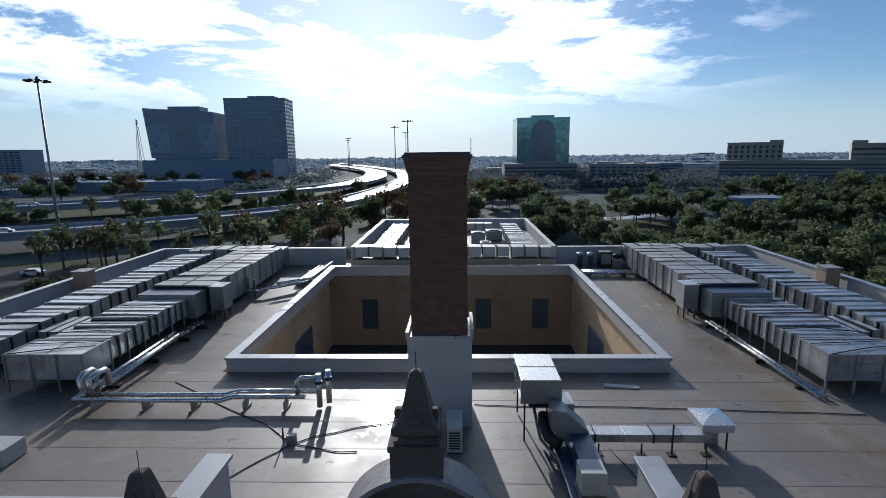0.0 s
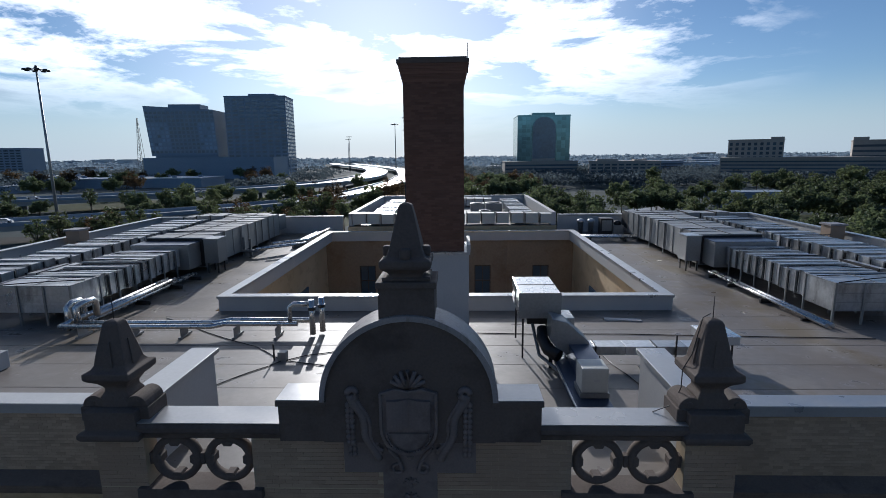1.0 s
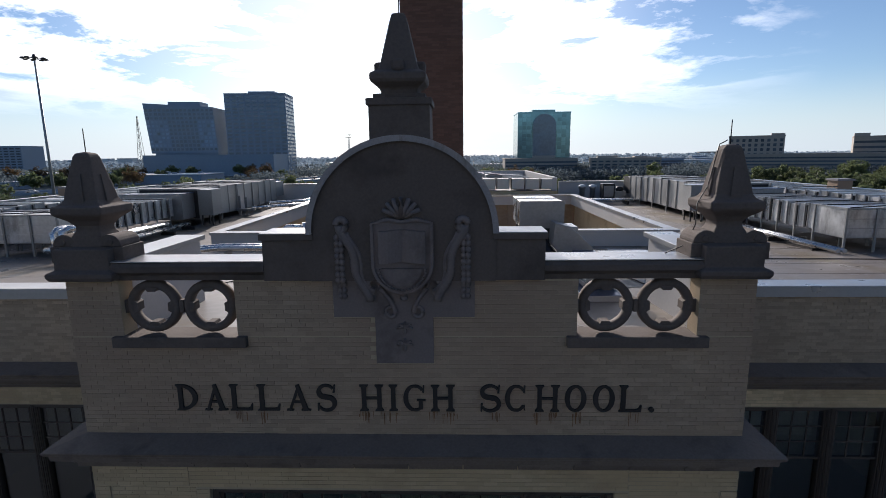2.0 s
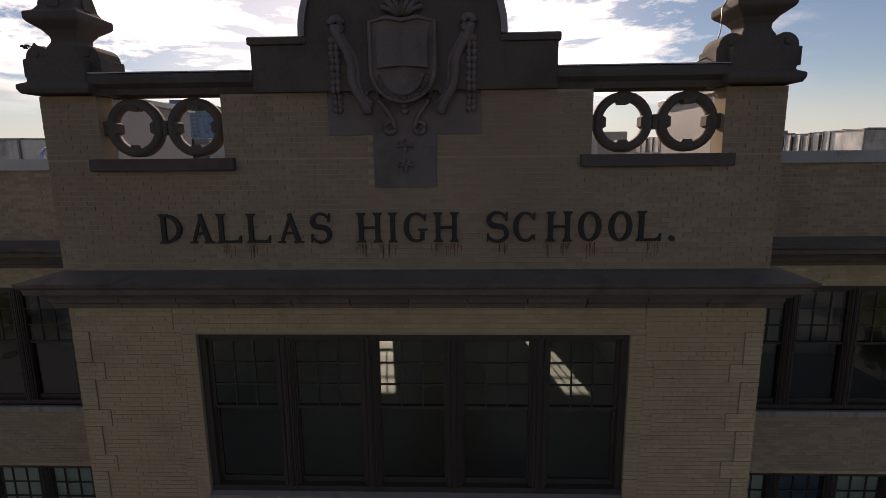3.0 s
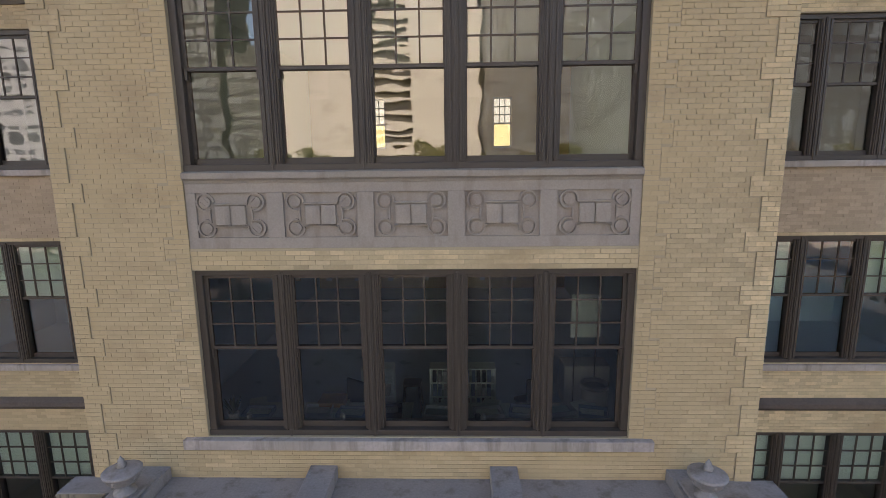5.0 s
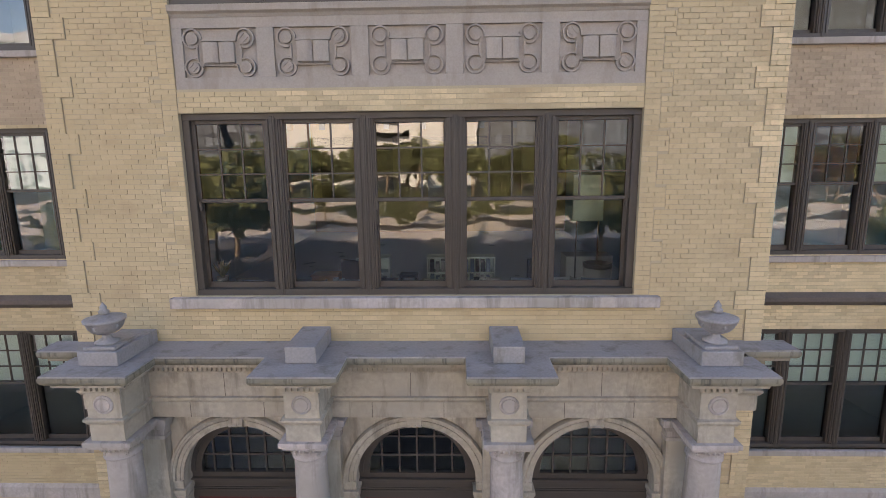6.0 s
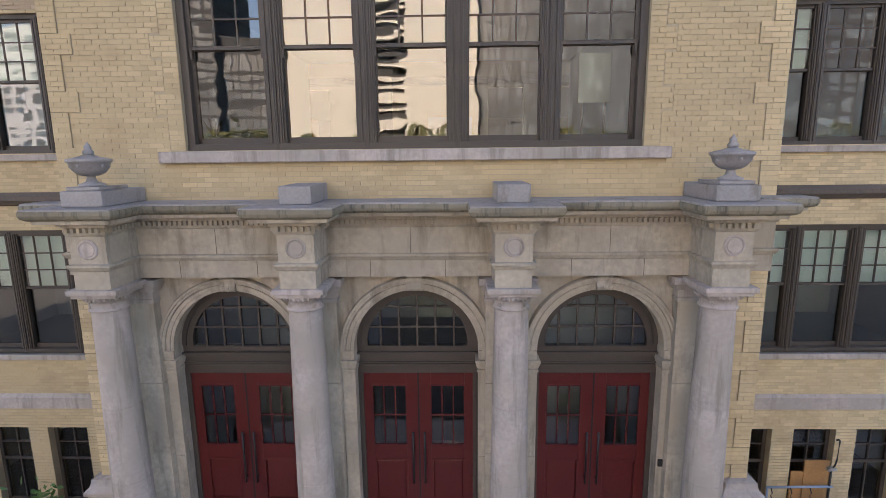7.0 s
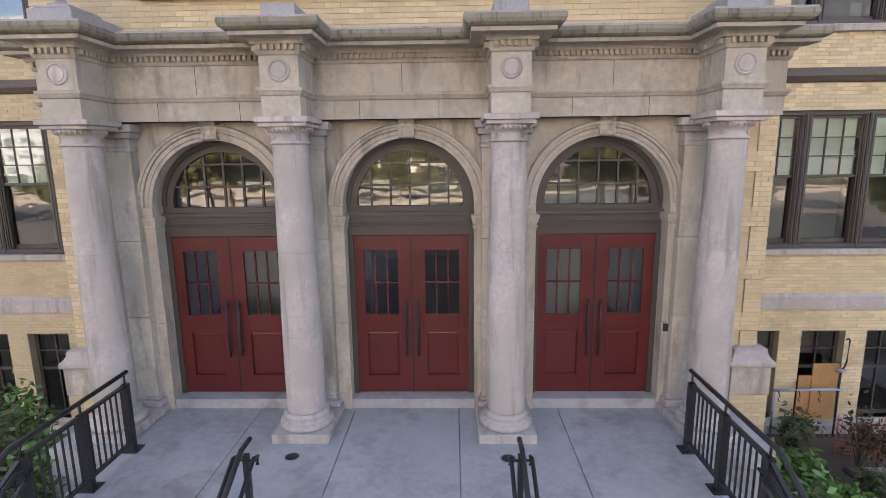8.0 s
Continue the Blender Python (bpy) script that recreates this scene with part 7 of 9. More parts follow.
for s in (-1, 1):
    def rx(a, b):
        return sorted((s * a, s * b))
    off = 0.0 if s > 0 else -0.45
    A = rx(13.95 + off, 16.7 + off)
    duct_run("a", *A, 12.0, 18.1, 14.78, 15.66, 0.55)
    # boxed near end of the inner run
    e = thing("air_handler", ((A[0] + A[1]) / 2, 11.1, ROOF_Z), "boxy sheet-metal air plenum at the end of the duct on legs", "air handler", "air plenums")
    part("casing", Geo().box(-1.5, 1.5, -0.75, 0.85, 0.58, 1.58), M_GALV, e, bevel=0.02)
    part("top_fold", Geo().box(-1.53, 1.53, -0.78, -0.70, 1.58, 1.61).box(-1.53, 1.53, 0.80, 0.88, 1.58, 1.61).box(-1.53, -1.46, -0.70, 0.80, 1.58, 1.61).box(1.46, 1.53, -0.70, 0.80, 1.58, 1.61), M_GALV_DULL, e)
    part("strap", Geo().tube([(-1.4, -0.75, 1.62), (0.2, -0.2, 1.63), (1.45, 0.1, 1.62)], 0.022, 5).tube([(-1.45, 0.3, 1.62), (1.45, 0.55, 1.62)], 0.018, 5), M_DARK, e, "dark slack strap")
    part("seam", Geo().box(-0.02, 0.02, -0.72, 0.82, 1.58, 1.598), M_GALV_DULL, e)
    for zz in (0.62, 0.92, 1.24, 1.54):
        part("rib", Geo().box(-1.5, 1.5, -0.775, -0.75, zz - 0.015, zz + 0.015), M_GALV, e)
    for x in (-1.5, -0.5, 0.5, 1.5):
        part("leg", Geo().box(x - 0.035, x + 0.035, -0.80, -0.74, 0.0, 1.62), M_GALV_DULL, e)
        part("leg", Geo().box(x - 0.035, x + 0.035, 0.76, 0.82, 0.0, 1.60), M_GALV_DULL, e)
    B = rx(13.3 + off, 16.5 + off)
    duct_run("b", *B, 19.4, 31.0, 14.45, 16.02, 1.15, split=True, m=M_GALV_DULL, label="tall dull-steel rooftop duct in two rows of sections")
    t = thing("duct_transition", ((B[0] + B[1]) / 2 + s * 0.1, 18.75, ROOF_Z), "blue-topped sheet-metal duct transition", "duct", "duct transitions")
    part("casing", Geo().box(-1.55, 1.45, -0.62, 0.62, 0.45, 1.72), M_GALV_DULL, t, bevel=0.02)
    part("cover", Geo().box(-1.57, 1.47, -0.64, 0.64, 1.72, 1.75), M_BLUE, t, "dark blue cover sheet")
    q = thing("duct_box", (s * (12.92 + off), 19.75, ROOF_Z), "dull sheet-metal box branching off the tall duct", "duct box", "duct boxes")
    part("casing", Geo().box(-0.38, 0.38, -0.5, 0.5, 0.55, 1.85), M_GALV_DULL, q, bevel=0.02)
    part("lid", Geo().box(-0.41, 0.41, -0.53, 0.53, 1.85, 1.89), M_GALV, q)
    part("foot", Geo().box(-0.3, -0.24, -0.4, -0.34, 0.0, 0.55).box(0.24, 0.3, -0.4, -0.34, 0, 0.55).box(-0.3, -0.24, 0.34, 0.4, 0, 0.55).box(0.24, 0.3, 0.34, 0.4, 0, 0.55), M_DARK, q)
    C = rx(18.5 + off, 20.9 + off)
    duct_run("c", *C, 10.2, 30.6, 14.7, 15.7, 0.78)
    duct_run("d", *rx(13.4 + off, 20.9 + off), 31.3, 33.0, 14.7, 15.85, 1.0, along="x", m=M_GALV_DULL, poles=False)
    duct_run("e", *rx(16.9 + off, 18.3 + off), 13.6, 15.8, 14.75, 15.45, 0.55, along="x", poles=False)
    duct_run("f", *rx(21.1 + off, 22.6), 12.5, 16.0, 14.7, 15.4, 0.7, poles=False)
    b = thing("roof_vent", (s * 22.9, 23.5, ROOF_Z), "square brick vent stack beside the parapet", "vent", "brick vent stacks")
    part("shaft", Geo().box(-0.42, 0.42, -0.42, 0.42, 0, 1.8), M_BRICK_SOOT, b, bevel=0.01)
    part("cap", Geo().box(-0.5, 0.5, -0.5, 0.5, 1.8, 1.9), M_STONE_TOP, b)
    # insulated pipes along the inner foot of the ducts
    p = thing("pipe_run", (s * (13.3 + off), 15.0, ROOF_Z), "pair of silver-jacketed pipes on the roof beside the ducts", "pipes", "roof pipes")
    for dx in (0.0, 0.22):
        part("pipe", Geo().tube([(s * dx, -5.2, 0.25), (s * dx, 3.2, 0.25)], 0.075, 10), M_PIPE, p)
    for y in (-4.2, -1.6, 1.0, 2.8):
        part("support", Geo().box(-0.2, 0.45, y - 0.05, y + 0.05, 0.0, 0.17), M_DARK, p)
duct_run("rear", -7.5, 8.0, 31.9, 33.0, 15.05, 15.85, 1.1, along="x", label="cream insulated rooftop duct across the rear block", m=M_AC)
for x0, x1 in ((-6.3, -4.6), (5.0, 6.7)):
    duct_run("side", x0, x1, 33.6, 47.0, 15.0, 15.7, 0.8, poles=False)
duct_run("far", -3.0, 4.2, 46.0, 47.2, 15.0, 15.8, 0.9, along="x", poles=False)
for x, y, w, h in ((2.4, 38.5, 1.2, 1.1), (4.0, 41.0, 1.5, 0.9), (-3.2, 40.0, 1.4, 1.2), (2.9, 35.0, 0.9, 0.8)):
    q = thing("condenser_unit", (x, y, 14.92), "grey rooftop condenser unit on the rear block", "condenser", "rear roof units")
    part("casing", Geo().box(-w / 2, w / 2, -w / 2, w / 2, 0.05, h), M_GALV_DULL, q, bevel=0.02)
    part("fan_guard", Geo().lathe([(w * 0.38, h), (w * 0.38, h + 0.05), (w * 0.3, h + 0.06)], 20), M_DARK, q)
    part("skid", Geo().box(-w / 2, w / 2, -w / 2, -w / 2 + 0.1, 0, 0.05).box(-w / 2, w / 2, w / 2 - 0.1, w / 2, 0, 0.05), M_DARK, q)
for x, kind in ((10.1, 0), (10.9, 0), (12.0, 1), (12.9, 2)):
    q = thing("roof_unit", (x, 32.2, ROOF_Z), "small rooftop vent unit beside the rear parapet", "roof unit", "small roof units")
    if kind == 0:
        part("pipe", Geo().lathe([(0.2, 0), (0.2, 0.9), (0.28, 0.92), (0.28, 1.1), (0.1, 1.2)], 16), M_GALV, q)
    elif kind == 1:
        part("casing", Geo().box(-0.45, 0.45, -0.4, 0.4, 0, 1.25), M_DARK, q, bevel=0.02)
        part("grille", Geo().box(-0.36, 0.36, -0.42, -0.4, 0.3, 1.1), M_GALV_DULL, q)
    else:
        part("casing", Geo().box(-0.4, 0.4, -0.4, 0.4, 0, 0.7), M_GALV_DULL, q, bevel=0.02)
        part("cowl", Geo().lathe([(0.25, 0.7), (0.3, 0.8), (0.22, 1.0), (0.05, 1.05)], 14), M_DARK, q)
# white pipes at the court's rear corners
p = thing("pipe_run", (-10.2, 27.0, ROOF_Z), "bundle of white and silver pipes beside the court", "pipes", "roof pipes")
for k, (dx, z) in enumerate(((0, 0.45), (0.3, 0.45), (0.6, 0.45), (0.9, 0.7))):
    part("pipe", Geo().tube([(dx - 1.8, -3.0 + 0.2 * k, z), (dx, -1.0, z), (dx + 0.2, 4.2, z)], 0.09, 8), M_PIPE, p)
part("rack", Geo().box(-2.2, -2.05, -3.0, -2.9, 0, 1.1).box(-2.6, -2.45, -3.0, -2.9, 0, 1.2).box(-2.9, -1.6, -3.2, -2.8, 0.3, 0.42).box(-0.4, 1.4, -0.2, 0.0, 0.0, 0.36).box(-0.4, 1.4, 2.8, 3.0, 0.0, 0.36), M_GALV_DULL, p)
p = thing("pipe_run", (11.2, 29.0, ROOF_Z), "low silver pipes running across the roof", "pipes", "roof pipes")
for dy in (0, 0.35, 0.7):
    part("pipe", Geo().tube([(-1.6, dy, 0.3), (2.3, dy - 0.3, 0.3)], 0.08, 8), M_PIPE, p)
part("support", Geo().box(-1.2, -1.1, -0.2, 0.9, 0, 0.22).box(1.2, 1.3, -0.4, 0.7, 0, 0.22), M_DARK, p)

# ---------------------------------------------------------------- near roof: chilled-water pipes, supply ducts, small units
Y = 8.7
zr = roof_at(Y)
p = thing("pipe_run", (-8.0, Y, zr), "two silver-jacketed pipes with a raised loop on the roof", "pipes", "roof pipes")
for k, dy in enumerate((0.0, 0.42)):
    z = 0.42
    part("pipe", Geo().tube([(-4.6 + 0.25 * k, dy, z), (0.55, dy, z), (0.85, dy + 0.28, z), (3.35 if k == 0 else 3.7, dy + 0.28, z)], 0.085, 12), M_PIPE, p)
x0 = 3.35
part("riser", Geo().tube([(3.1, 0.30, 0.42), (3.1, 0.30, 0.98), (3.25, 0.30, 1.1), (3.75, 0.30, 1.1)], 0.085, 12), M_PIPE, p)
part("riser", Geo().tube([(3.85, 0.3, 0.05), (3.85, 0.3, 1.25)], 0.1, 12).tube([(4.1, 0.62, 0.05), (4.1, 0.62, 1.25)], 0.1, 12), M_PIPE, p)
part("valve", Geo().lathe([(0.13, 0.9), (0.13, 1.0)], 12, 3.85, 0.3).lathe([(0.13, 0.9), (0.13, 1.0)], 12, 4.1, 0.62), M_DARK, p)
for x in (-4.0, -2.2, -0.5, 1.3, 2.7):
    part("support", Geo().box(x - 0.05, x + 0.05, -0.12, 0.62, 0.0, 0.07).box(x - 0.015, x + 0.015, -0.02, 0.44, 0.07, 0.36), M_GALV_DULL, p)
part("loop", Geo().tube([(-4.3, 0.42, 0.42), (-4.3, 0.42, 0.95), (-4.2, 0.6, 1.05), (-4.2, 1.1, 1.05), (-4.2, 1.25, 0.95), (-4.2, 1.25, 0.45)], 0.11, 12), M_PIPE, p)
part("loop", Geo().tube([(-4.75, 0.6, 0.1), (-4.75, 0.6, 0.9), (-4.75, 0.8, 1.0), (-4.75, 1.2, 1.0), (-4.75, 1.35, 0.9), (-4.75, 1.35, 0.1)], 0.11, 12), M_PIPE, p)
part("pipe", Geo().tube([(-4.2, 1.25, 0.45), (-4.55, 7.0, 0.35)], 0.1, 12).tube([(-4.6, 0.0, 0.42), (-4.9, 7.0, 0.35)], 0.085, 12), M_PIPE, p)

big = thing("supply_duct", (3.2, 7.75, roof_at(7.75)), "shiny boxed duct raised over the roof on legs", "duct")
zb = 16.38 - roof_at(7.75)
part("casing", Geo().box(-0.72, 0.45, -1.0, 1.05, zb - 0.72, zb), M_PIPE, big, bevel=0.02)
part("seam", Geo().box(-0.735, 0.465, -0.02, 0.02, zb - 0.73, zb + 0.012), M_GALV_DULL, big)
part("seam", Geo().box(-0.735, 0.465, -1.01, -0.985, zb - 0.73, zb + 0.01), M_GALV_DULL, big)
part("lower_box", Geo().box(-0.45, 0.35, -0.7, 0.3, zb - 1.0, zb - 0.72), M_DARK, big)
for x in (-0.6, 0.38):
    for y in (-0.9, 0.9):
        part("leg", Geo().box(x - 0.025, x + 0.025, y - 0.025, y + 0.025, 0.0, zb - 0.78), M_DARK, big)
el = thing("duct_elbow", (3.72, 6.3, roof_at(6.3)), "dark sheet-metal duct elbow dropping to the roof", "duct", "near roof ducts")
part("slope", Geo().prism([(-0.5, 0.85), (-0.25, 0.55), (0.5, 0.25), (0.55, 0.8), (-0.05, 1.35), (-0.45, 1.45)], -0.4, 0.3), M_GALV_DULL, el, bevel=0.02)
part("side_sheet", Geo().box(-0.1, 0.3, 0.32, 1.1, 0.75, 1.25), M_GALV, el, bevel=0.02)
part("trunk", Geo().box(0.0, 0.58, -1.75, 0.0, 0.24, 0.74), M_BLUE, el, "dark blue-grey trunk duct", bevel=0.015)
for a, c, h in ((-0.2, -1.4, 0.2), (0.5, -1.4, 0.2), (0.5, 0.1, 0.3), (-0.5, -0.3, 0.7)):
    part("foot", Geo().box(a, a + 0.1, c, c + 0.1, 0, h), M_DARK, el)
gp = thing("gas_pipe", (3.25, 5.2, roof_at(5.2)), "rusty drain pipe lying on the roof", "pipe")
part("pipe", Geo().tube([(-0.35, 1.9, 0.9), (-0.2, 1.4, 0.1), (0.75, -1.6, 0.06)], 0.05, 8), M_GALV_DULL, gp)
fd = thing("flex_duct", (3.2, 5.6, roof_at(5.6)), "dark rounded flexible duct on the roof", "duct", "near roof ducts")
part("hose", Geo().tube([(-0.05, 1.1, 0.85), (-0.12, 0.8, 0.7), (0.0, 0.45, 0.5), (0.25, 0.2, 0.4)], 0.17, 14), M_DARK, fd)
db = thing("low_duct", (3.78, 5.0, roof_at(5.0)), "long low dark duct lying on the roof with a white end", "duct", "near roof ducts")
# blue-grey of the shaded top is put into the casing's colour
part("casing", Geo().box(-0.40, 0.40, -1.85, 1.8, 0.0, 0.22), M_BLUE, db, bevel=0.012)
part("end_panel", Geo().box(-0.40, 0.40, -1.87, -1.852, -0.1, 0.215), M_WHITE, db)
part("side_flange", Geo().box(-0.44, -0.402, -1.85, 1.8, 0.17, 0.215), M_GALV, db)
au = thing("roof_unit", (3.85, 3.95, roof_at(3.95) + 0.19), "cream weathered rooftop fan unit", "roof unit", "small roof units")
part("casing", Geo().box(-0.3, 0.3, -0.3, 0.3, 0.12, 0.7), M_AC, au, bevel=0.02)
part("curb", Geo().box(-0.33, 0.33, -0.33, 0.33, 0.0, 0.12), M_GALV_DULL, au)
part("badge", Geo().box(-0.02, 0.1, -0.305, -0.3, 0.38, 0.44), M_WHITE, au)
hd = thing("supply_duct", (6.1, 6.35, roof_at(6.35)), "long rectangular galvanised duct on thin stands", "duct", "near roof ducts")
for k in range(-1, 4):
    part("section", Geo().box(-1.6 + 0.82 * k, -0.79 + 0.82 * k, -0.25, 0.25, 0.36, 0.60), M_GALV, hd, bevel=0.008)
    if k in (0, 2):
        part("flange", Geo().box(-1.62 + 0.82 * k, -1.58 + 0.82 * k, -0.27, 0.27, 0.34, 0.62), M_DARK, hd)
for x in (-1.5, -0.3, 0.55, 1.5):
    part("stand", Geo().box(x - 0.02, x + 0.02, -0.32, -0.28, 0, 0.95 if x == 0.55 else 0.36).box(x - 0.12, x + 0.12, -0.4, -0.2, 0, 0.05), M_DARK, hd)
rh = thing("relief_hood", (8.0, 6.75, roof_at(6.75)), "square blue-topped relief hood on a post", "vent hood")
part("hood", Geo().box(-0.44, 0.46, -0.5, 0.5, 0.60, 0.84), M_WHITE, rh, bevel=0.01)
part("lid", Geo().add([(-0.46, -0.52, 0.84), (0.48, -0.52, 0.84), (0.48, 0.52, 0.84), (-0.46, 0.52, 0.84), (0.0, 0.0, 0.90)], [(0, 1, 4), (1, 2, 4), (2, 3, 4), (3, 0, 4), (3, 2, 1, 0)]), M_PIPE, rh)
part("post", Geo().box(-0.15, 0.2, -0.15, 0.15, 0, 0.60), M_GALV_DULL, rh)
for a in (-0.3, 0.3):
    part("leg", Geo().box(a, a + 0.04, -0.4, -0.36, 0, 0.60), M_DARK, rh)
pk = thing("plank", (6.75, 10.9, roof_at(10.9)), "weathered white board lying on the roof", "board", turn=-0.14)
part("board", Geo().box(-0.65, 0.65, -0.12, 0.12, 0, 0.06), M_WHITE, pk, bevel=0.01)
ac = thing("condenser_unit", (0.55, 6.55, roof_at(6.55)), "cream mini-split condenser standing behind the gable", "condenser")
part("casing", Geo().box(-0.24, 0.2, -0.55, 0.55, 0.08, 0.85), M_AC, ac, bevel=0.02)
for k in range(7):
    part("slat", Geo().box(-0.18, 0.14, -0.57, -0.55, 0.2 + k * 0.08, 0.235 + k * 0.08), M_DARK, ac)
part("foot_rail", Geo().box(-0.22, 0.18, -0.5, -0.4, 0, 0.08).box(-0.22, 0.18, 0.4, 0.5, 0, 0.08), M_DARK, ac)
nd = thing("junction_box", (-4.35, 6.6, roof_at(6.6)), "small grey junction box on the roof with cables", "junction box")
part("case", Geo().box(-0.12, 0.12, -0.1, 0.1, 0.0, 0.28), M_GALV_DULL, nd)
part("post", Geo().box(-0.28, -0.24, -0.02, 0.02, 0, 0.5), M_DARK, nd)
wires = [[(-4.4, 6.5), (-5.2, 5.2), (-5.9, 3.6)], [(-4.4, 6.6), (-5.6, 7.8), (-8.0, 9.4), (-10.5, 11.3)], [(-4.3, 6.6), (-2.6, 7.6), (-1.0, 8.1)], [(-4.2, 6.5), (-3.0, 6.1), (-2.3, 6.1)],
         [(1.2, 9.3), (2.4, 9.2), (5.0, 9.15), (9.0, 9.0), (14.0, 8.6)], [(4.9, 7.2), (5.3, 4.4), (5.8, 3.4)]]
for w in wires:
    c = thing("cable", (*w[0], roof_at(w[0][1])), "thin dark cable lying loose across the roof", "cable", "roof cables")
    rr = random.Random(len(w) * 7 + int(w[0][0] * 10))
    pts = []
    for (ax, ay), (bx, by) in zip(w, w[1:]):
        for t in (0, 0.33, 0.66):
            x, y = ax + (bx - ax) * t + rr.uniform(-0.05, 0.05), ay + (by - ay) * t + rr.uniform(-0.05, 0.05)
            pts.append((x - w[0][0], y - w[0][1], roof_at(y) - roof_at(w[0][1]) + 0.02))
    pts.append((w[-1][0] - w[0][0], w[-1][1] - w[0][1], roof_at(w[-1][1]) - roof_at(w[0][1]) + 0.02))
    part("wire", Geo().tube(pts, 0.016, 5), M_DARK, c)
wb = thing("skylight_curb", (-12.45, 5.6, roof_at(5.6)), "white roof curb near the front edge", "roof curb")
part("curb", Geo().box(-0.5, 0.5, -0.4, 0.4, 0, 0.5), M_WHITE, wb, bevel=0.02)
# membrane laps: thin seams in the sheet
g = Geo()
for y in (4.6, 6.3, 8.0, 9.7, 11.4):
    g.box(-23, 23, y - 0.03, y + 0.03, roof_at(y) - 0.01, roof_at(y) + 0.006)
for x in (-18.5, -16, 18.5, 16, 11.7, -11.7):
    g.box(x - 0.03, x + 0.03, 12.5, 33, ROOF_Z - 0.01, ROOF_Z + 0.006)
tagged(part("roof_seams", g, M_ROOF, roof), kind="structure")

# ---------------------------------------------------------------- porch edges, stairs, rails
tagged(part("porch_base", Geo().box(-4.75, 4.75, -1.20, 0.0, GROUND_Z - 0.2, -0.5).box(-3.85, 3.85, -3.05, -1.2, GROUND_Z - 0.2, -0.5), M_CONC), "concrete base of the porch", "foundation", kind="structure")
NS = 12
for k in range(NS):
    y = -3.05 - k * 0.31
    z = SLAB_Z - 0.03 - (k + 1) * 0.163
    tagged(part("stair_step", Geo().box(-3.85, 3.85, y - 0.31, y, GROUND_Z - 0.3, z), M_CONC, bevel=0.01), "concrete stair step below the porch", "step", kind="structure")
# joints between the landing slabs: each slab is a piece of its own
slabs = [(-3.85, -2.30), (-2.30, -0.87), (-0.87, 0.69), (0.69, 2.165), (2.165, 3.85)]
for a, b in slabs:
    part("slab", Geo().box(a + 0.004, b - 0.004, -3.05, 0.06, -0.32, SLAB_Z), M_CONC, porch, bevel=0.006)
for s in (-1, 1):
    x0, x1 = sorted((s * 3.854, s * 4.75))
    part("slab", Geo().box(x0, x1, -1.197, 0.06, -0.32, SLAB_Z), M_CONC, porch, bevel=0.006)

for s, lab in ((-1, "black steel guard rail with square balusters on the porch edge"), (1, "black steel guard rail with a handrail on the porch edge")):
    r = thing("guard_rail", (s * 3.61, -1.20, SLAB_Z), lab, "railing", "porch rails")
    ys = [0.0, -0.80, -1.62]
    for y in ys:
        part("post", Geo().box(-0.038, 0.038, y - 0.038, y + 0.038, 0.0, 0.92), M_DARK, r)
        part("base_plate", Geo().box(-0.10, 0.10, y - 0.10, y + 0.10, 0.0, 0.012), M_DARK, r)
    part("cap_rail", Geo().tube([(0, 0.06, 1.06), (0, -1.75, 1.06), (0, -3.4, 0.15), (0, -5.2, -0.80)], 0.028, 10), M_DARK, r)
    part("top_rail", Geo().box(-0.022, 0.022, -1.62, 0.0, 0.88, 0.92), M_DARK, r)
    part("bottom_rail", Geo().box(-0.022, 0.022, -1.62, 0.0, 0.10, 0.14), M_DARK, r)
    for y in (0.0, -0.8, -1.62):
        part("bracket", Geo().tube([(0, y, 0.92), (0, y, 1.05)], 0.014, 8), M_DARK, r)
    bal = Geo().box(-0.009, 0.009, -0.009, 0.009, 0.14, 0.88).mesh("baluster", M_DARK)
    for a, b in zip(ys, ys[1:]):
        for k in range(1, 8):
            part("baluster", bal, M_DARK, r, loc=(0, a + (b - a) * k / 8, 0))
    # raking part over the stairs
    part("rake_top", Geo().prism([(-1.62, 0.92), (-1.62, 0.88), (-5.2, -1.0), (-5.2, -0.96)], -0.022, 0.022, axis="x"), M_DARK, r)
    part("rake_bottom", Geo().prism([(-1.62, 0.14), (-1.62, 0.10), (-5.2, -1.75), (-5.2, -1.71)], -0.022, 0.022, axis="x"), M_DARK, r)
    for k in range(1, 30):
        y = -1.62 - k * 0.115
        part("baluster", bal, M_DARK, r, loc=(0, y, -0.525 * k * 0.115))
    for y in (-2.75, -3.9, -5.1):
        part("post", Geo().box(-0.038, 0.038, y - 0.038, y + 0.038, -0.2 + 0.525 * (y + 1.62), 0.92 + 0.525 * (y + 1.62)), M_DARK, r)
    part("handrail", Geo().tube([(-s * 0.09, -1.9, 0.62), (-s * 0.09, -1.72, 0.70), (-s * 0.09, -1.62, 0.80), (-s * 0.09, -1.8, 0.84), (-s * 0.09, -2.2, 0.66), (-s * 0.09, -5.2, -0.92)], 0.021, 10), M_DARK, r)
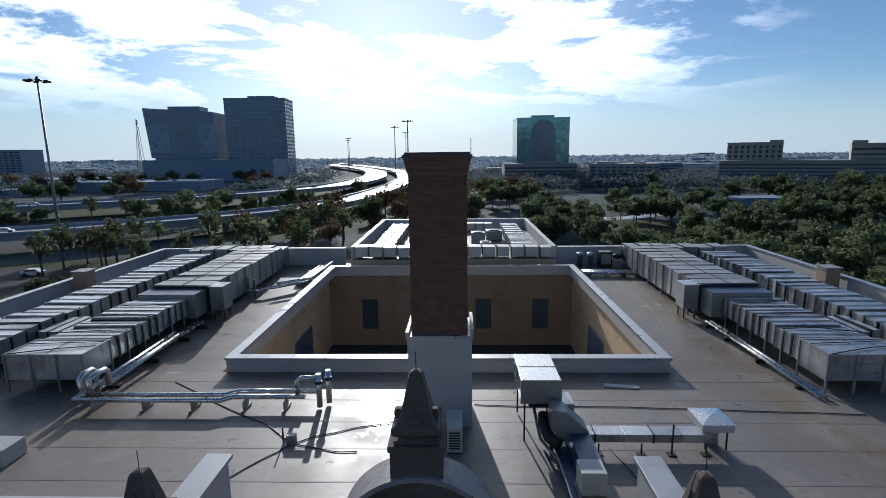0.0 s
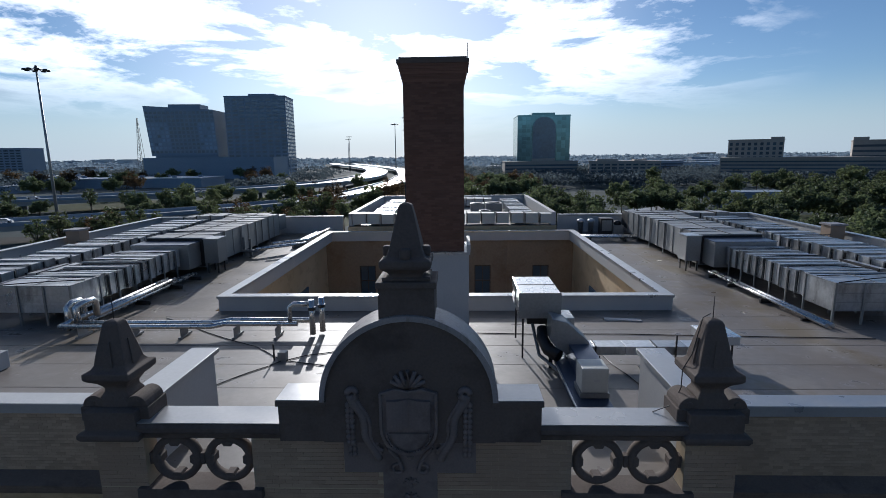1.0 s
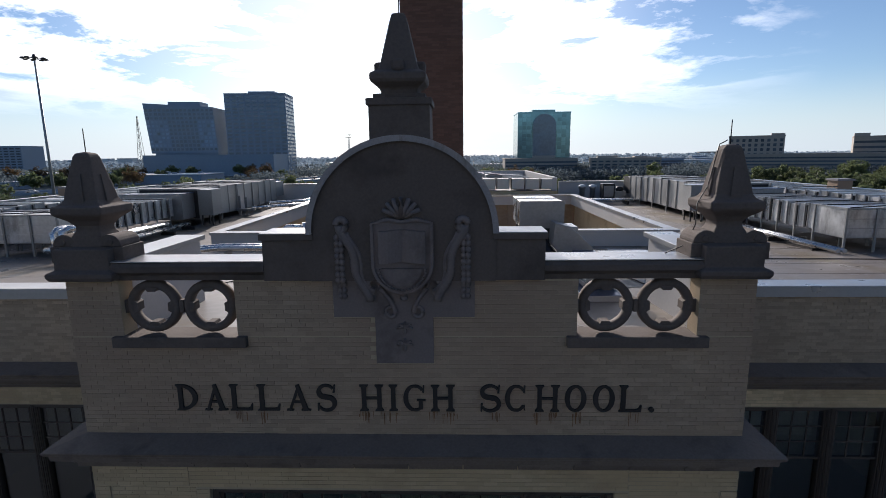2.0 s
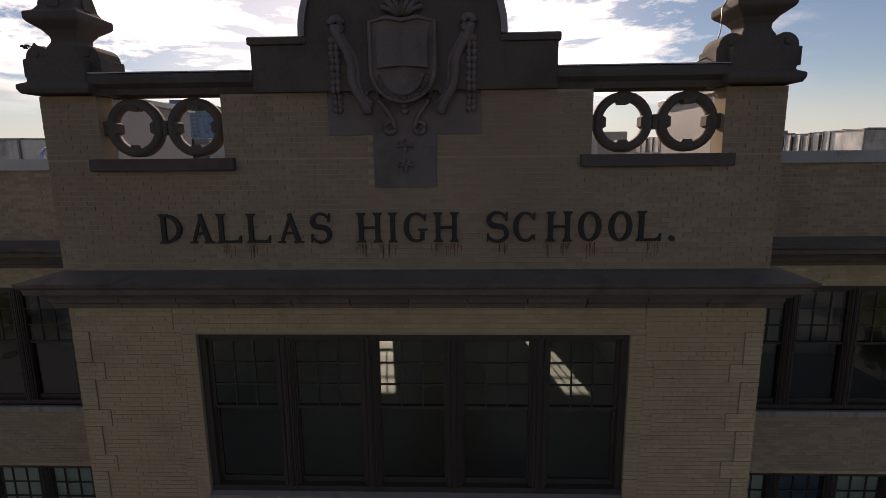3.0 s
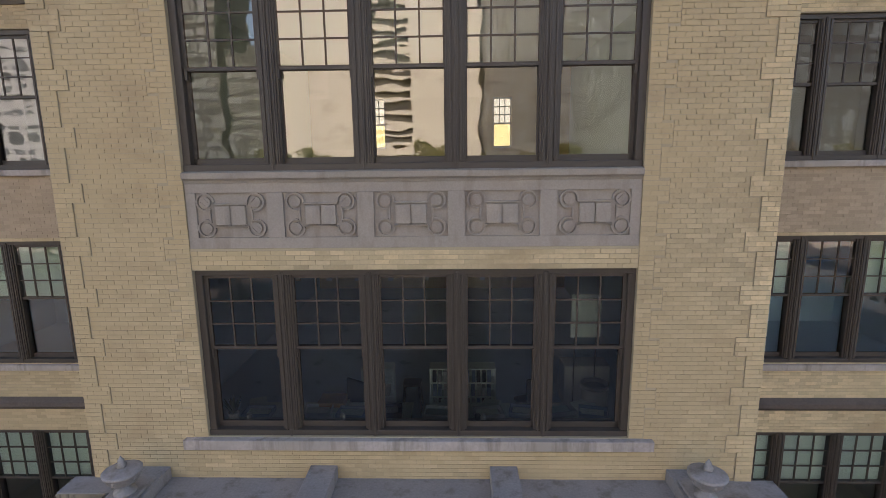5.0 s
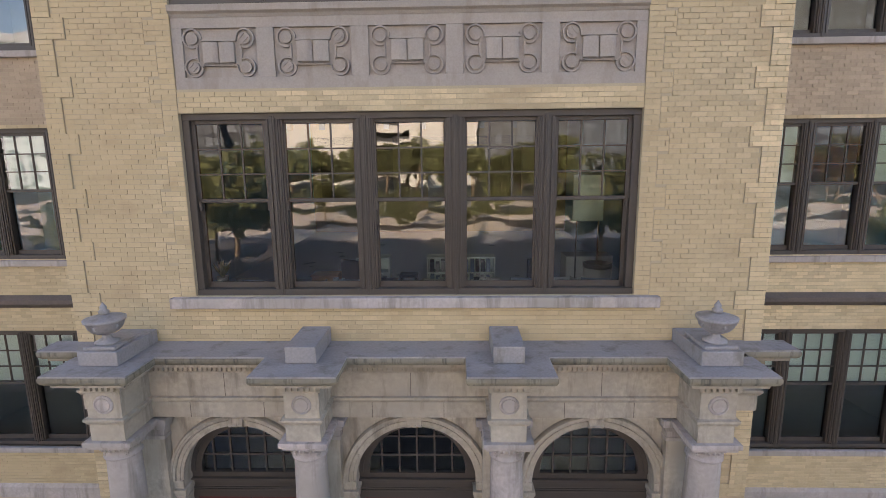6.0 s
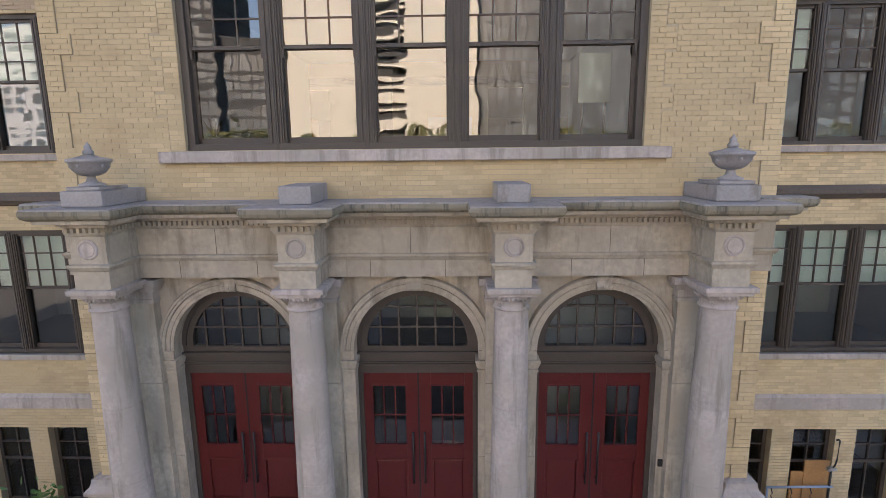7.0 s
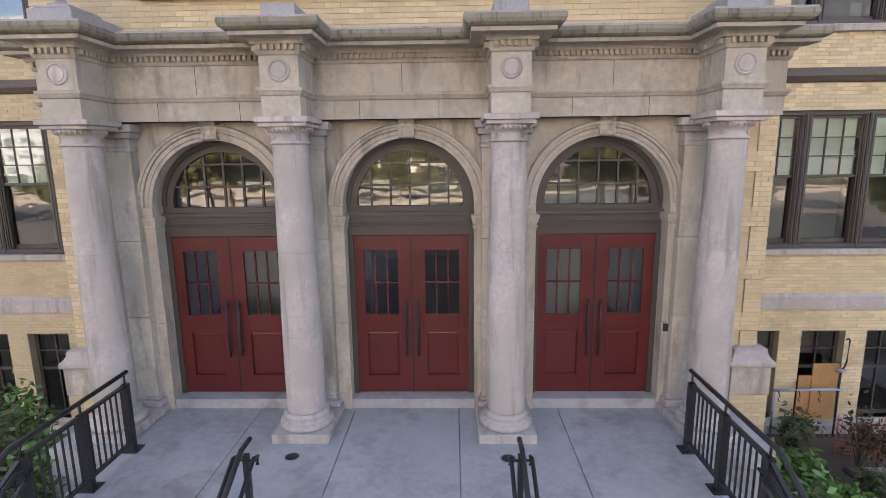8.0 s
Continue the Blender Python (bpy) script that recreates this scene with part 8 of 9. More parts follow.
for x in (-1.42, 1.27):
    r = thing("stair_handrail", (x, -2.75, SLAB_Z), "dark steel double handrail down the middle of the stairs", "handrail", "stair handrails")
    part("post", Geo().box(-0.028, 0.028, -0.028, 0.028, 0.0, 0.90), M_DARK, r)
    part("base_plate", Geo().box(-0.08, 0.08, -0.08, 0.08, 0.0, 0.012), M_DARK, r)
    part("centre_rail", Geo().tube([(0, 0.12, 1.0), (0, -0.1, 1.0), (0, -2.6, -0.28)], 0.026, 10), M_DARK, r)
    for s in (-1, 1):
        part("side_rail", Geo().tube([(s * 0.10, 0.02, 0.78), (s * 0.10, 0.04, 0.86), (s * 0.10, -0.06, 0.90), (s * 0.10, -2.6, -0.42)], 0.021, 10), M_DARK, r)
    part("cross_bar", Geo().tube([(-0.10, -0.0, 0.84), (0.10, -0.0, 0.84)], 0.014, 8).tube([(-0.10, -1.3, 0.22), (0.10, -1.3, 0.22)], 0.014, 8), M_DARK, r)
    part("lower_post", Geo().box(-0.028, 0.028, -1.33, -1.27, -0.7, 0.36), M_DARK, r)
for x, y in ((-1.45, -1.37), (1.295, -1.40)):
    d = thing("floor_drain", (x, y, SLAB_Z), "round dark metal cover set in the porch floor", "drain cover", "floor covers")
    part("cover", Geo().lathe([(0.085, 0), (0.085, 0.008), (0.07, 0.012), (0.0, 0.012)], 24), M_DARK, d)
    part("rim", Geo().lathe([(0.10, 0), (0.10, 0.006), (0.085, 0.007)], 24), M_GALV_DULL, d)

# ---------------------------------------------------------------- planting beds beside the porch
for s in (-1, 1):
    x0, x1 = sorted((s * 3.9, s * 24))
    tagged(part("planting_bed", Geo().box(x0, x1, -4.5, WING_Y, GROUND_Z - 0.2, GROUND_Z + 0.015), M_SOIL), "bare brown soil bed along the wing", "soil", kind="structure")


def leafy(name, loc, r, h, n, m, label, cat, leaf=0.07, seed=1, stems=8, group=""):
    p = thing(name, loc, label, cat, group)
    rnd = random.Random(seed)
    g, st = Geo(), Geo()
    tips = []
    for k in range(stems):
        a, t = rnd.uniform(0, 6.28), rnd.uniform(0.2, 0.9)
        tip = Vector((math.cos(a) * r * t, math.sin(a) * r * t, h * rnd.uniform(0.6, 1.0)))
        mid = tip * 0.5 + Vector((0, 0, h * 0.12))
        st.tube([(0, 0, 0), tuple(mid), tuple(tip)], 0.010 + 0.006 * r, 5)
        tips.append((mid, tip))
    part("branchwork", st, M_BARK, p)
    for _ in range(n):
        mid, tip = rnd.choice(tips)
        c = mid.lerp(tip, rnd.uniform(0.0, 1.15)) + Vector((rnd.gauss(0, r * 0.22), rnd.gauss(0, r * 0.22), rnd.gauss(0, h * 0.13)))
        c.z = max(0.03, c.z)
        a = Vector((rnd.gauss(0, 1), rnd.gauss(0, 1), rnd.gauss(0, 0.5))).normalized()
        b = a.cross(Vector((rnd.gauss(0, 1), rnd.gauss(0, 1), rnd.gauss(0, 1)))).normalized()
        l = leaf * rnd.uniform(0.6, 1.3)
        g.add([tuple(c - a * l), tuple(c + b * l * 0.45), tuple(c + a * l), tuple(c - b * l * 0.45)], [(0, 1, 2, 3)])
    tagged(part("foliage", g, m, p), kind="stuff")
    return p


G0 = GROUND_Z + 0.015
rnd = random.Random(21)
for k, (x, y, r, h) in enumerate(((-5.9, -0.6, 0.8, 1.7), (-5.0, -1.2, 0.7, 1.5), (-6.6, 0.3, 0.7, 1.4), (-4.7, -2.0, 0.6, 1.3), (-7.3, 0.9, 0.7, 1.3), (-5.6, -2.4, 0.7, 1.4), (-6.6, -1.3, 0.8, 1.5))):
    leafy("shrub", (x, y, G0), r, h + 0.25, 1100, M_LEAF4 if k % 3 else M_LEAF, "dense green shrub beside the porch rail", "shrub", 0.075, 30 + k, 12, "porch shrubs")
for k, (x, y, r, h, m) in enumerate(((5.7, 0.9, 0.4, 0.8, M_LEAF4), (6.9, 1.6, 0.3, 0.9, M_LEAF), (7.9, 1.3, 0.38, 1.1, M_LEAF3), (8.3, 1.0, 0.4, 0.9, M_LEAF3), (6.5, 0.5, 0.5, 0.5, M_LEAF4), (6.7, 0.9, 0.4, 0.45, M_LEAF4), (6.2, 0.0, 0.5, 0.6, M_LEAF4), (5.6, -0.6, 0.5, 0.7, M_LEAF), (6.9, 0.2, 0.4, 0.4, M_LEAF4), (6.3, 1.3, 0.4, 0.5, M_LEAF), (5.9, 1.9, 0.35, 0.7, M_LEAF4), (7.3, 2.0, 0.3, 0.6, M_LEAF), (7.5, 0.4, 0.3, 0.5, M_LEAF))):
    leafy("shrub", (x, y, G0), r, h, 260 if m is M_LEAF3 else 420, m, "loose flowering shrub in the soil bed" if m is M_LEAF3 else "loose green shrub in the soil bed", "shrub", 0.10 if m is M_LEAF4 else 0.065, 60 + k, 9, "bed shrubs")
for k in range(14):
    x, y, r = rnd.uniform(6.8, 8.0), rnd.uniform(-0.4, 1.3), rnd.uniform(0.08, 0.17)
    st = thing("rock", (x, y, G0 - 0.03), "rough brown rock edging the soil bed", "rock", "bed rocks")
    prof = [(r * 0.8, 0.0), (r, r * 0.4), (r * 0.8, r * 0.8), (r * 0.3, r)]
    me = Geo().lathe(prof, 7, smooth=False, turn=rnd.uniform(0, 3))
    me.v = [(x_ * rnd.uniform(0.8, 1.2), y_ * rnd.uniform(0.8, 1.2), z_) for x_, y_, z_ in me.v]
    part("stone", me, M_SOIL, st, bevel=0.02)
# plywood boards, blue pipe rail and orange net by the basement window
pb = thing("plywood_sheet", (7.95, WING_Y - 0.03, -1.93), "orange plywood boards leaning in the basement window", "plywood")
part("sheet", Geo().box(-0.02, 0.50, -0.05, -0.02, 0.0, 1.22), M_PLY, pb)
part("sheet", Geo().box(-0.27, 0.0, -0.03, 0.0, 0.0, 0.95), M_PLY, pb)
br = thing("pipe_stand", (7.9, WING_Y - 0.35, G0), "pale blue steel pipe rail with hooks by the wall", "pipe rail")
part("rail", Geo().tube([(-0.86, 0.05, 1.0), (0.48, 0.05, 1.02)], 0.026, 8), M_PAINTBLUE, br)
part("post", Geo().tube([(0.42, 0.05, 0.0), (0.42, 0.05, 1.42)], 0.02, 8), M_DARK, br)
part("hook_arm", Geo().tube([(0.42, 0.05, 1.42), (0.48, 0.05, 1.50), (0.505, 0.05, 1.62), (0.515, 0.05, 2.06), (0.49, 0.05, 2.085), (0.44, 0.05, 2.07)], 0.016, 8), M_DARK, br)
part("post", Geo().tube([(-0.84, 0.05, 0.0), (-0.84, 0.05, 1.0)], 0.02, 8), M_PAINTBLUE, br)
part("clamp", Geo().box(0.36, 0.50, 0.0, 0.10, 1.40, 1.46).box(0.33, 0.39, 0.01, 0.09, 1.38, 1.44), M_GALV, br, bevel=0.01)
for x in (-0.78, -0.38, 0.02):
    part("hook", Geo().tube([(x, 0.03, 1.0), (x + 0.02, 0.0, 0.9), (x - 0.01, 0.0, 0.84), (x + 0.02, 0.0, 0.78)], 0.011, 6), M_DARK, br)
nt_ = thing("safety_net", (8.1, 1.75, G0), "torn orange plastic safety net along the bed", "net")
g = Geo()
for k in range(34):
    g.tube([(-0.3 + k * 0.06, 0.1 * math.sin(k), 0.0), (-0.28 + k * 0.06, 0.1 * math.sin(k * 1.3), 0.75 + 0.1 * math.sin(k * 0.9))], 0.008, 4)
for k in range(9):
    g.tube([(-0.3 + q * 0.3, 0.1 * math.sin(q * 2.7 + k * 0.2), 0.03 + k * 0.085 + 0.03 * math.sin(q + k)) for q in range(7)], 0.006, 4)
tagged(part("mesh_panel", g, M_NET, nt_), kind="stuff")
tagged(part("paving_strip", Geo().box(8.05, 13, -0.4, 1.35, GROUND_Z, G0 + 0.06), M_CONC, bevel=0.01), "pale concrete garden path beside the bed", "path", kind="structure")
for s in (-1, 1):
    x0, x1 = sorted((s * 5.1, s * 24.0))
    tagged(part("kerb_wall_foot", Geo().box(x0, x1, WING_Y - 0.22, WING_Y, GROUND_Z - 0.1, -2.0), M_STONE, bevel=0.012), "low concrete kerb along the foot of the wing", "kerb", kind="structure")
    tagged(part("window_sill", Geo().box(*sorted((s * 5.4, s * 10.0)), WING_Y - 0.05, WING_Y + 0.16, -2.02, -1.92), M_STONE_WARM, bevel=0.008), "stained stone sill of the basement windows", "sill", kind="structure")

# ---------------------------------------------------------------- ground and roads
GZ = GROUND_Z
tagged(part("ground", Geo().add([(-4800, -1500, GZ), (4800, -1500, GZ), (4800, 4900, GZ), (-4800, 4900, GZ)], [(0, 1, 2, 3)]), M_CITY), "wide flat ground of the city reaching the horizon", "ground", kind="structure")


def strip(name, pts, width, z, m, label, kind_cat="road", thick=0.0, sub=8):
    """Road along a smooth line; thick > 0 makes a bridge deck with side walls."""
    P = [Vector((*p, 0)) for p in pts]
    line = []
    for i in range(len(P) - 1):
        p0, p1, p2, p3 = P[max(i - 1, 0)], P[i], P[i + 1], P[min(i + 2, len(P) - 1)]
        for k in range(sub):
            t = k / sub
            line.append(0.5 * ((2 * p1) + (p2 - p0) * t + (2 * p0 - 5 * p1 + 4 * p2 - p3) * t * t + (3 * p1 - p0 - 3 * p2 + p3) * t ** 3))
    line.append(P[-1])
    g, wl = Geo(), Geo()
    v, f = [], []
    n = len(line)
    for i, p in enumerate(line):
        d = (line[min(i + 1, n - 1)] - line[max(i - 1, 0)]).normalized()
        s = Vector((d.y, -d.x, 0)) * width / 2
        for q, zz in ((p - s, z), (p + s, z), (p + s, z - thick), (p - s, z - thick)):
            v.append((q.x, q.y, zz))
    for i in range(n - 1):
        a, b = 4 * i, 4 * i + 4
        f.append((a, a + 1, b + 1, b))
        if thick:
            f += [(a + 1, a + 2, b + 2, b + 1), (a + 3, a, b, b + 3), (a + 2, a + 3, b + 3, b + 2)]
    g.add(v, f)
    ob = tagged(part(name, g, m), label, kind_cat, kind="structure")
    if thick:
        for sgn, nm in ((0, "parapet"), (1, "parapet")):
            vv, ff = [], []
            for i in range(n):
                x, y, zz = v[4 * i + sgn]
                vv += [(x, y, zz), (x, y, zz + 1.0)]
            for i in range(n - 1):
                ff.append((2 * i, 2 * i + 1, 2 * i + 3, 2 * i + 2))
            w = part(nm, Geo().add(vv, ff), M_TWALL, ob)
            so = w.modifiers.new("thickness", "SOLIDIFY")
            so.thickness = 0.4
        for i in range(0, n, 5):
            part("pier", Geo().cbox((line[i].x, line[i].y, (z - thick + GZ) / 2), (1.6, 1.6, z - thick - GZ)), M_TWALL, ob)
    return ob


HIGHWAY = [(-560, 75), (-400, 120), (-235, 175), (-145, 232), (-100, 288), (-79, 350), (-77, 462), (-102, 625), (-155, 810), (-282, 1180), (-255, 1600), (-40, 2400)]
RAMP = [(-420, 22), (-260, 72), (-165, 108), (-108, 140), (-72, 175), (-52, 216), (-43, 300), (-42, 388), (-53, 508), (-99, 745), (-240, 1160)]
strip("highway", HIGHWAY, 22, 3.5, M_ROAD, "pale concrete highway curving away on piers", thick=1.6)
strip("highway", RAMP, 15, 3.0, M_ROAD, "second carriageway of the curving highway", thick=1.4)
strip("road", [(-400, 108), (-200, 118), (-95, 150), (-45, 230), (-20, 330), (-10, 500)], 14, GZ + 0.03, M_ASPH, "grey frontage road behind the building", "road")
strip("road", [(-300, 78), (-150, 82), (-70, 96), (-20, 130), (10, 190), (14, 300)], 10, GZ + 0.035, M_ASPH, "grey street behind the building", "road")
strip("road", [(20, 120), (45, 150), (52, 185), (40, 225), (30, 300), (20, 420)], 9, GZ + 0.04, M_ASPH, "grey driveway curving between lawns", "road")
strip("road", [(52, 190), (75, 200), (92, 220), (95, 260)], 8, GZ + 0.045, M_ROAD, "pale branch of the driveway", "road")
tagged(part("parking_lot", Geo().box(-190, -70, 84, 108, GZ - 0.2, GZ + 0.02), M_ASPH), "asphalt car park beside the street", "car park", kind="structure")
tagged(part("parking_lot", Geo().box(5, 40, 330, 395, GZ - 0.2, GZ + 0.06), M_ROAD), "pale car park among the trees", "car park", kind="structure")


def patch(name, cx, cy, rx_, ry_, z, m, label):
    tagged(part(name, Geo().add([(cx + rx_ * math.cos(t), cy + ry_ * math.sin(t) , z) for t in np.linspace(0, 2 * math.pi, 33)[:-1]], [tuple(range(32))]), m), label, "lawn", kind="structure")


patch("lawn", 66, 178, 12, 9, GZ + 0.05, M_GRASS, "green lawn island in the driveway")
patch("lawn", 72, 150, 18, 7, GZ + 0.055, M_GRASS, "green lawn beside the driveway")
patch("lawn", -60, 175, 30, 30, GZ + 0.012, M_GRASS, "green verge beside the frontage road")
patch("lawn", -140, 240, 60, 30, GZ + 0.013, M_GRASS, "green verge below the highway")
patch("lawn", -10, 90, 120, 38, GZ + 0.011, M_GRASS, "green grounds behind the building")
patch("lawn", 120, 120, 90, 60, GZ + 0.012, M_GRASS, "green grounds under the trees")

# ---------------------------------------------------------------- trees
def tree_parts(seed, h, r, n, leaf, airy=0.0):
    rnd = random.Random(seed)
    tr, cr = Geo(), Geo()
    th = h * 0.42
    tr.lathe([(0.028 * h, 0), (0.022 * h, h * 0.1), (0.017 * h, th)], 8)
    ends = []
    for k in range(9):
        a = 2.4 * k + rnd.uniform(-0.4, 0.4)
        z0 = h * rnd.uniform(0.26, 0.44)
        e = Vector((math.cos(a) * r * rnd.uniform(0.45, 0.8), math.sin(a) * r * rnd.uniform(0.45, 0.8), h * rnd.uniform(0.5, 0.88)))
        m = e * 0.5 + Vector((0, 0, z0 * 0.62))
        tr.tube([(0, 0, z0), tuple(m), tuple(e)], 0.0075 * h, 5)
        ends += [e, m.lerp(e, 0.5)]
    tr.tube([(0, 0, th), (0.03 * h, 0.02 * h, h * 0.9)], 0.01 * h, 5)
    ends.append(Vector((0, 0, h * 0.9)))
    clumps = []
    for e in ends:
        for _ in range(3):
            c = e + Vector((rnd.gauss(0, r * 0.22), rnd.gauss(0, r * 0.22), rnd.gauss(0, h * 0.06)))
            clumps.append((c, r * rnd.uniform(0.16, 0.34)))
    for _ in range(n):
        c, cr_ = rnd.choice(clumps)
        d = Vector((rnd.gauss(0, 1), rnd.gauss(0, 1), rnd.gauss(0, 0.8)))
        p = c + d.normalized() * cr_ * rnd.uniform(0.5, 1.05)
        if p.z < h * 0.2:
            continue
        a = Vector((rnd.gauss(0, 1), rnd.gauss(0, 1), rnd.gauss(0, 0.6))).normalized()
        b = a.cross(Vector((rnd.gauss(0, 1), rnd.gauss(0, 1), rnd.gauss(0, 1)))).normalized()
        l = leaf * rnd.uniform(0.6, 1.35)
        cr.add([tuple(p - a * l), tuple(p + b * l * 0.6), tuple(p + a * l), tuple(p - b * l * 0.6)], [(0, 1, 2, 3)])
    return tr, cr


PROTO = []
for i, (m, lab, h, r, n, leaf) in enumerate(((M_LEAF, "dark green broad-crowned live oak", 10, 5.2, 3600, 0.42), (M_LEAF2, "olive-green tree with a ragged crown", 11, 4.2, 2900, 0.38),
                                             (M_LEAF3, "russet half-bare tree in winter leaf", 11, 4.0, 1500, 0.32), (M_LEAF, "dark green rounded tree", 8.5, 4.4, 3000, 0.38), (M_LEAF2, "slender tree with a thin airy crown", 12.5, 2.9, 1250, 0.30))):
    tr, cr = tree_parts(100 + i, h, r, n, leaf)
    PROTO.append((tr.mesh("trunk", M_BARK), cr.mesh("crown", m), lab))


def tree(k, x, y, s=1.0, turn=0.0, z=None, group="grounds trees"):
    t = thing("tree", (x, y, GZ if z is None else z), PROTO[k][2] + " standing in the grounds", "tree", group, turn=turn)
    t.scale = (s, s, s)
    part("trunk", PROTO[k][0], None, t)
    part("crown", PROTO[k][1], None, t)
    return t


rnd = random.Random(77)


def clear_of(x, y, lines, d):
    """True where the point lies more than d from all the road lines."""
    for pts in lines:
        for (ax, ay), (bx, by) in zip(pts, pts[1:]):
            ux, uy = bx - ax, by - ay
            t = min(1.0, max(0.0, ((x - ax) * ux + (y - ay) * uy) / (ux * ux + uy * uy)))
            if (x - ax - t * ux) ** 2 + (y - ay - t * uy) ** 2 < d * d:
                return False
    return True


def scatter(n, x0, x1, y0, y1, kinds, smin, smax, gap=4.5, keep=lambda x, y: True, group="grounds trees"):
    done = []
    tries = 0
    while len(done) < n and tries < n * 30:
        tries += 1
        x, y = rnd.uniform(x0, x1), rnd.uniform(y0, y1)
        if keep(x, y) and clear_of(x, y, (HIGHWAY, RAMP), 17) and all((x - a) ** 2 + (y - b) ** 2 > gap * gap for a, b in done):
            done.append((x, y))
            tree(rnd.choice(kinds), x, y, rnd.uniform(smin, smax), rnd.uniform(0, 6.28), group=group)


scatter(110, 62, 240, 88, 225, (0, 1, 1, 3), 0.8, 1.2, 5.2, lambda x, y: (x - 66) ** 2 + (y - 165) ** 2 > 26 ** 2 and x > 62 + max(0, 150 - y) * 0.1)
scatter(22, 36, 64, 64, 112, (0, 1, 3), 0.7, 1.0, 6.0)
scatter(18, 12, 46, 230, 330, (0, 2, 3), 0.9, 1.25, 7.0)
scatter(7, 60, 78, 168, 190, (0, 3), 0.8, 1.0, 6.5)
scatter(9, 24, 40, 120, 175, (0, 3), 0.9, 1.15, 6.5)
scatter(30, -62, 5, 150, 330, (2, 2, 1, 3), 0.9, 1.35, 6.0)
scatter(30, -100, -22, 96, 150, (4, 4, 4, 2), 0.62, 1.0, 4.2)
scatter(24, -170, -64, 165, 260, (4, 1, 3), 0.75, 1.1, 6.0)
scatter(16, -118, -42, 76, 90, (3, 0), 0.32, 0.5, 3.2, group="hedge trees")
scatter(40, -420, -150, 250, 520, (0, 3, 2), 1.0, 1.4, 10.0)
scatter(24, 90, 330, 225, 330, (0, 1, 3), 1.0, 1.4, 9.0)

# far woods as one mass of leaf clumps
near_woods, hazy_woods = Geo(), Geo()
rw = random.Random(5)
for _ in range(5200):
    y = 330 + 2300 * rw.random() ** 1.7
    x = rw.uniform(-0.95, 0.95) * (y * 0.95 + 60)
    if (y < 1500 and not clear_of(x, y, (HIGHWAY, RAMP), 40)) or (y < 620 and -300 < x < -150):
        continue
    r = rw.uniform(4, 8) * (1 + y / 2500)
    # clumps beyond 720 m take the haze-coloured material
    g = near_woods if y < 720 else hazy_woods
    count, size = (80, 0.11) if y < 700 else (34, 0.18) if y < 1000 else (14, 0.36)
    for _ in range(count):
        d = Vector((rw.gauss(0, 1), rw.gauss(0, 1), abs(rw.gauss(0, 1))))
        d.normalize()
        p = Vector((x, y, GZ + r * 0.35)) + Vector((d.x * r, d.y * r, d.z * r * 0.75)) * rw.uniform(0.75, 1.05)
        a = Vector((rw.gauss(0, 1), rw.gauss(0, 1), rw.gauss(0, 0.7))).normalized() * r * size
        b = a.cross(Vector((rw.gauss(0, 1), rw.gauss(0, 1), rw.gauss(0, 1)))).normalized() * r * size * 0.72
        g.add([tuple(p - a), tuple(p + b), tuple(p + a), tuple(p - b)], [(0, 1, 2, 3)])
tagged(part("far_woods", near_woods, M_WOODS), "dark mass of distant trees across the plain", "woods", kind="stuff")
tagged(part("far_woods", hazy_woods, M_WOODS_FAR), "far mass of woods coloured blue-grey for haze", "woods", kind="stuff")

# ---------------------------------------------------------------- city buildings
def block(name, x, y, w, d, h, floors, bays, wall, glass, label, cat="building", win=(0.72, 0.6), roof_box=None, turn=0.0, side_bays=0, group="city buildings", skip=None, bands=False, z=None):
    """A building with recessed windows floor by floor on the faces that are seen."""
    b = thing(name, (x, y, GZ if z is None else z), label, cat, group, turn=turn)
    part("wall", Geo().box(-w / 2, w / 2, -d / 2, d / 2, 0, h), wall, b)
    part("roof_edge", Geo().box(-w / 2 - 0.3, w / 2 + 0.3, -d / 2 - 0.3, d / 2 + 0.3, h, h + 0.9), wall, b)
    fh, bw = h / (floors + 0.6), w / bays
    me = Geo().box(-bw * win[0] / 2, bw * win[0] / 2, -0.12, 0.05, 0, fh * win[1]).mesh("window", glass)
    if bands:
        me = Geo().box(-w / 2 * 0.985, w / 2 * 0.985, -0.12, 0.05, 0, fh * win[1]).mesh("window_band", glass)
    for j in range(floors):
        for i in range(1 if bands else bays):
            if skip and skip(i, j):
                continue
            part("window", me, None, b, loc=(0 if bands else -w / 2 + (i + 0.5) * bw, -d / 2, fh * (j + 0.5)))
    if side_bays:
        sw = d / side_bays
        ms = Geo().box(-0.12, 0.05, -sw * win[0] / 2, sw * win[0] / 2, 0, fh * win[1]).mesh("window", glass)
        for j in range(floors):
            for i in range(side_bays):
                part("window", ms, None, b, loc=(w / 2 + 0.06 if x < 0 else -w / 2, -d / 2 + (i + 0.5) * sw, fh * (j + 0.5)))
    if roof_box:
        for (a, c, e, f2, hh) in roof_box:
            part("plant_room", Geo().box(a, c, e, f2, h, h + hh), wall, b)
    return b


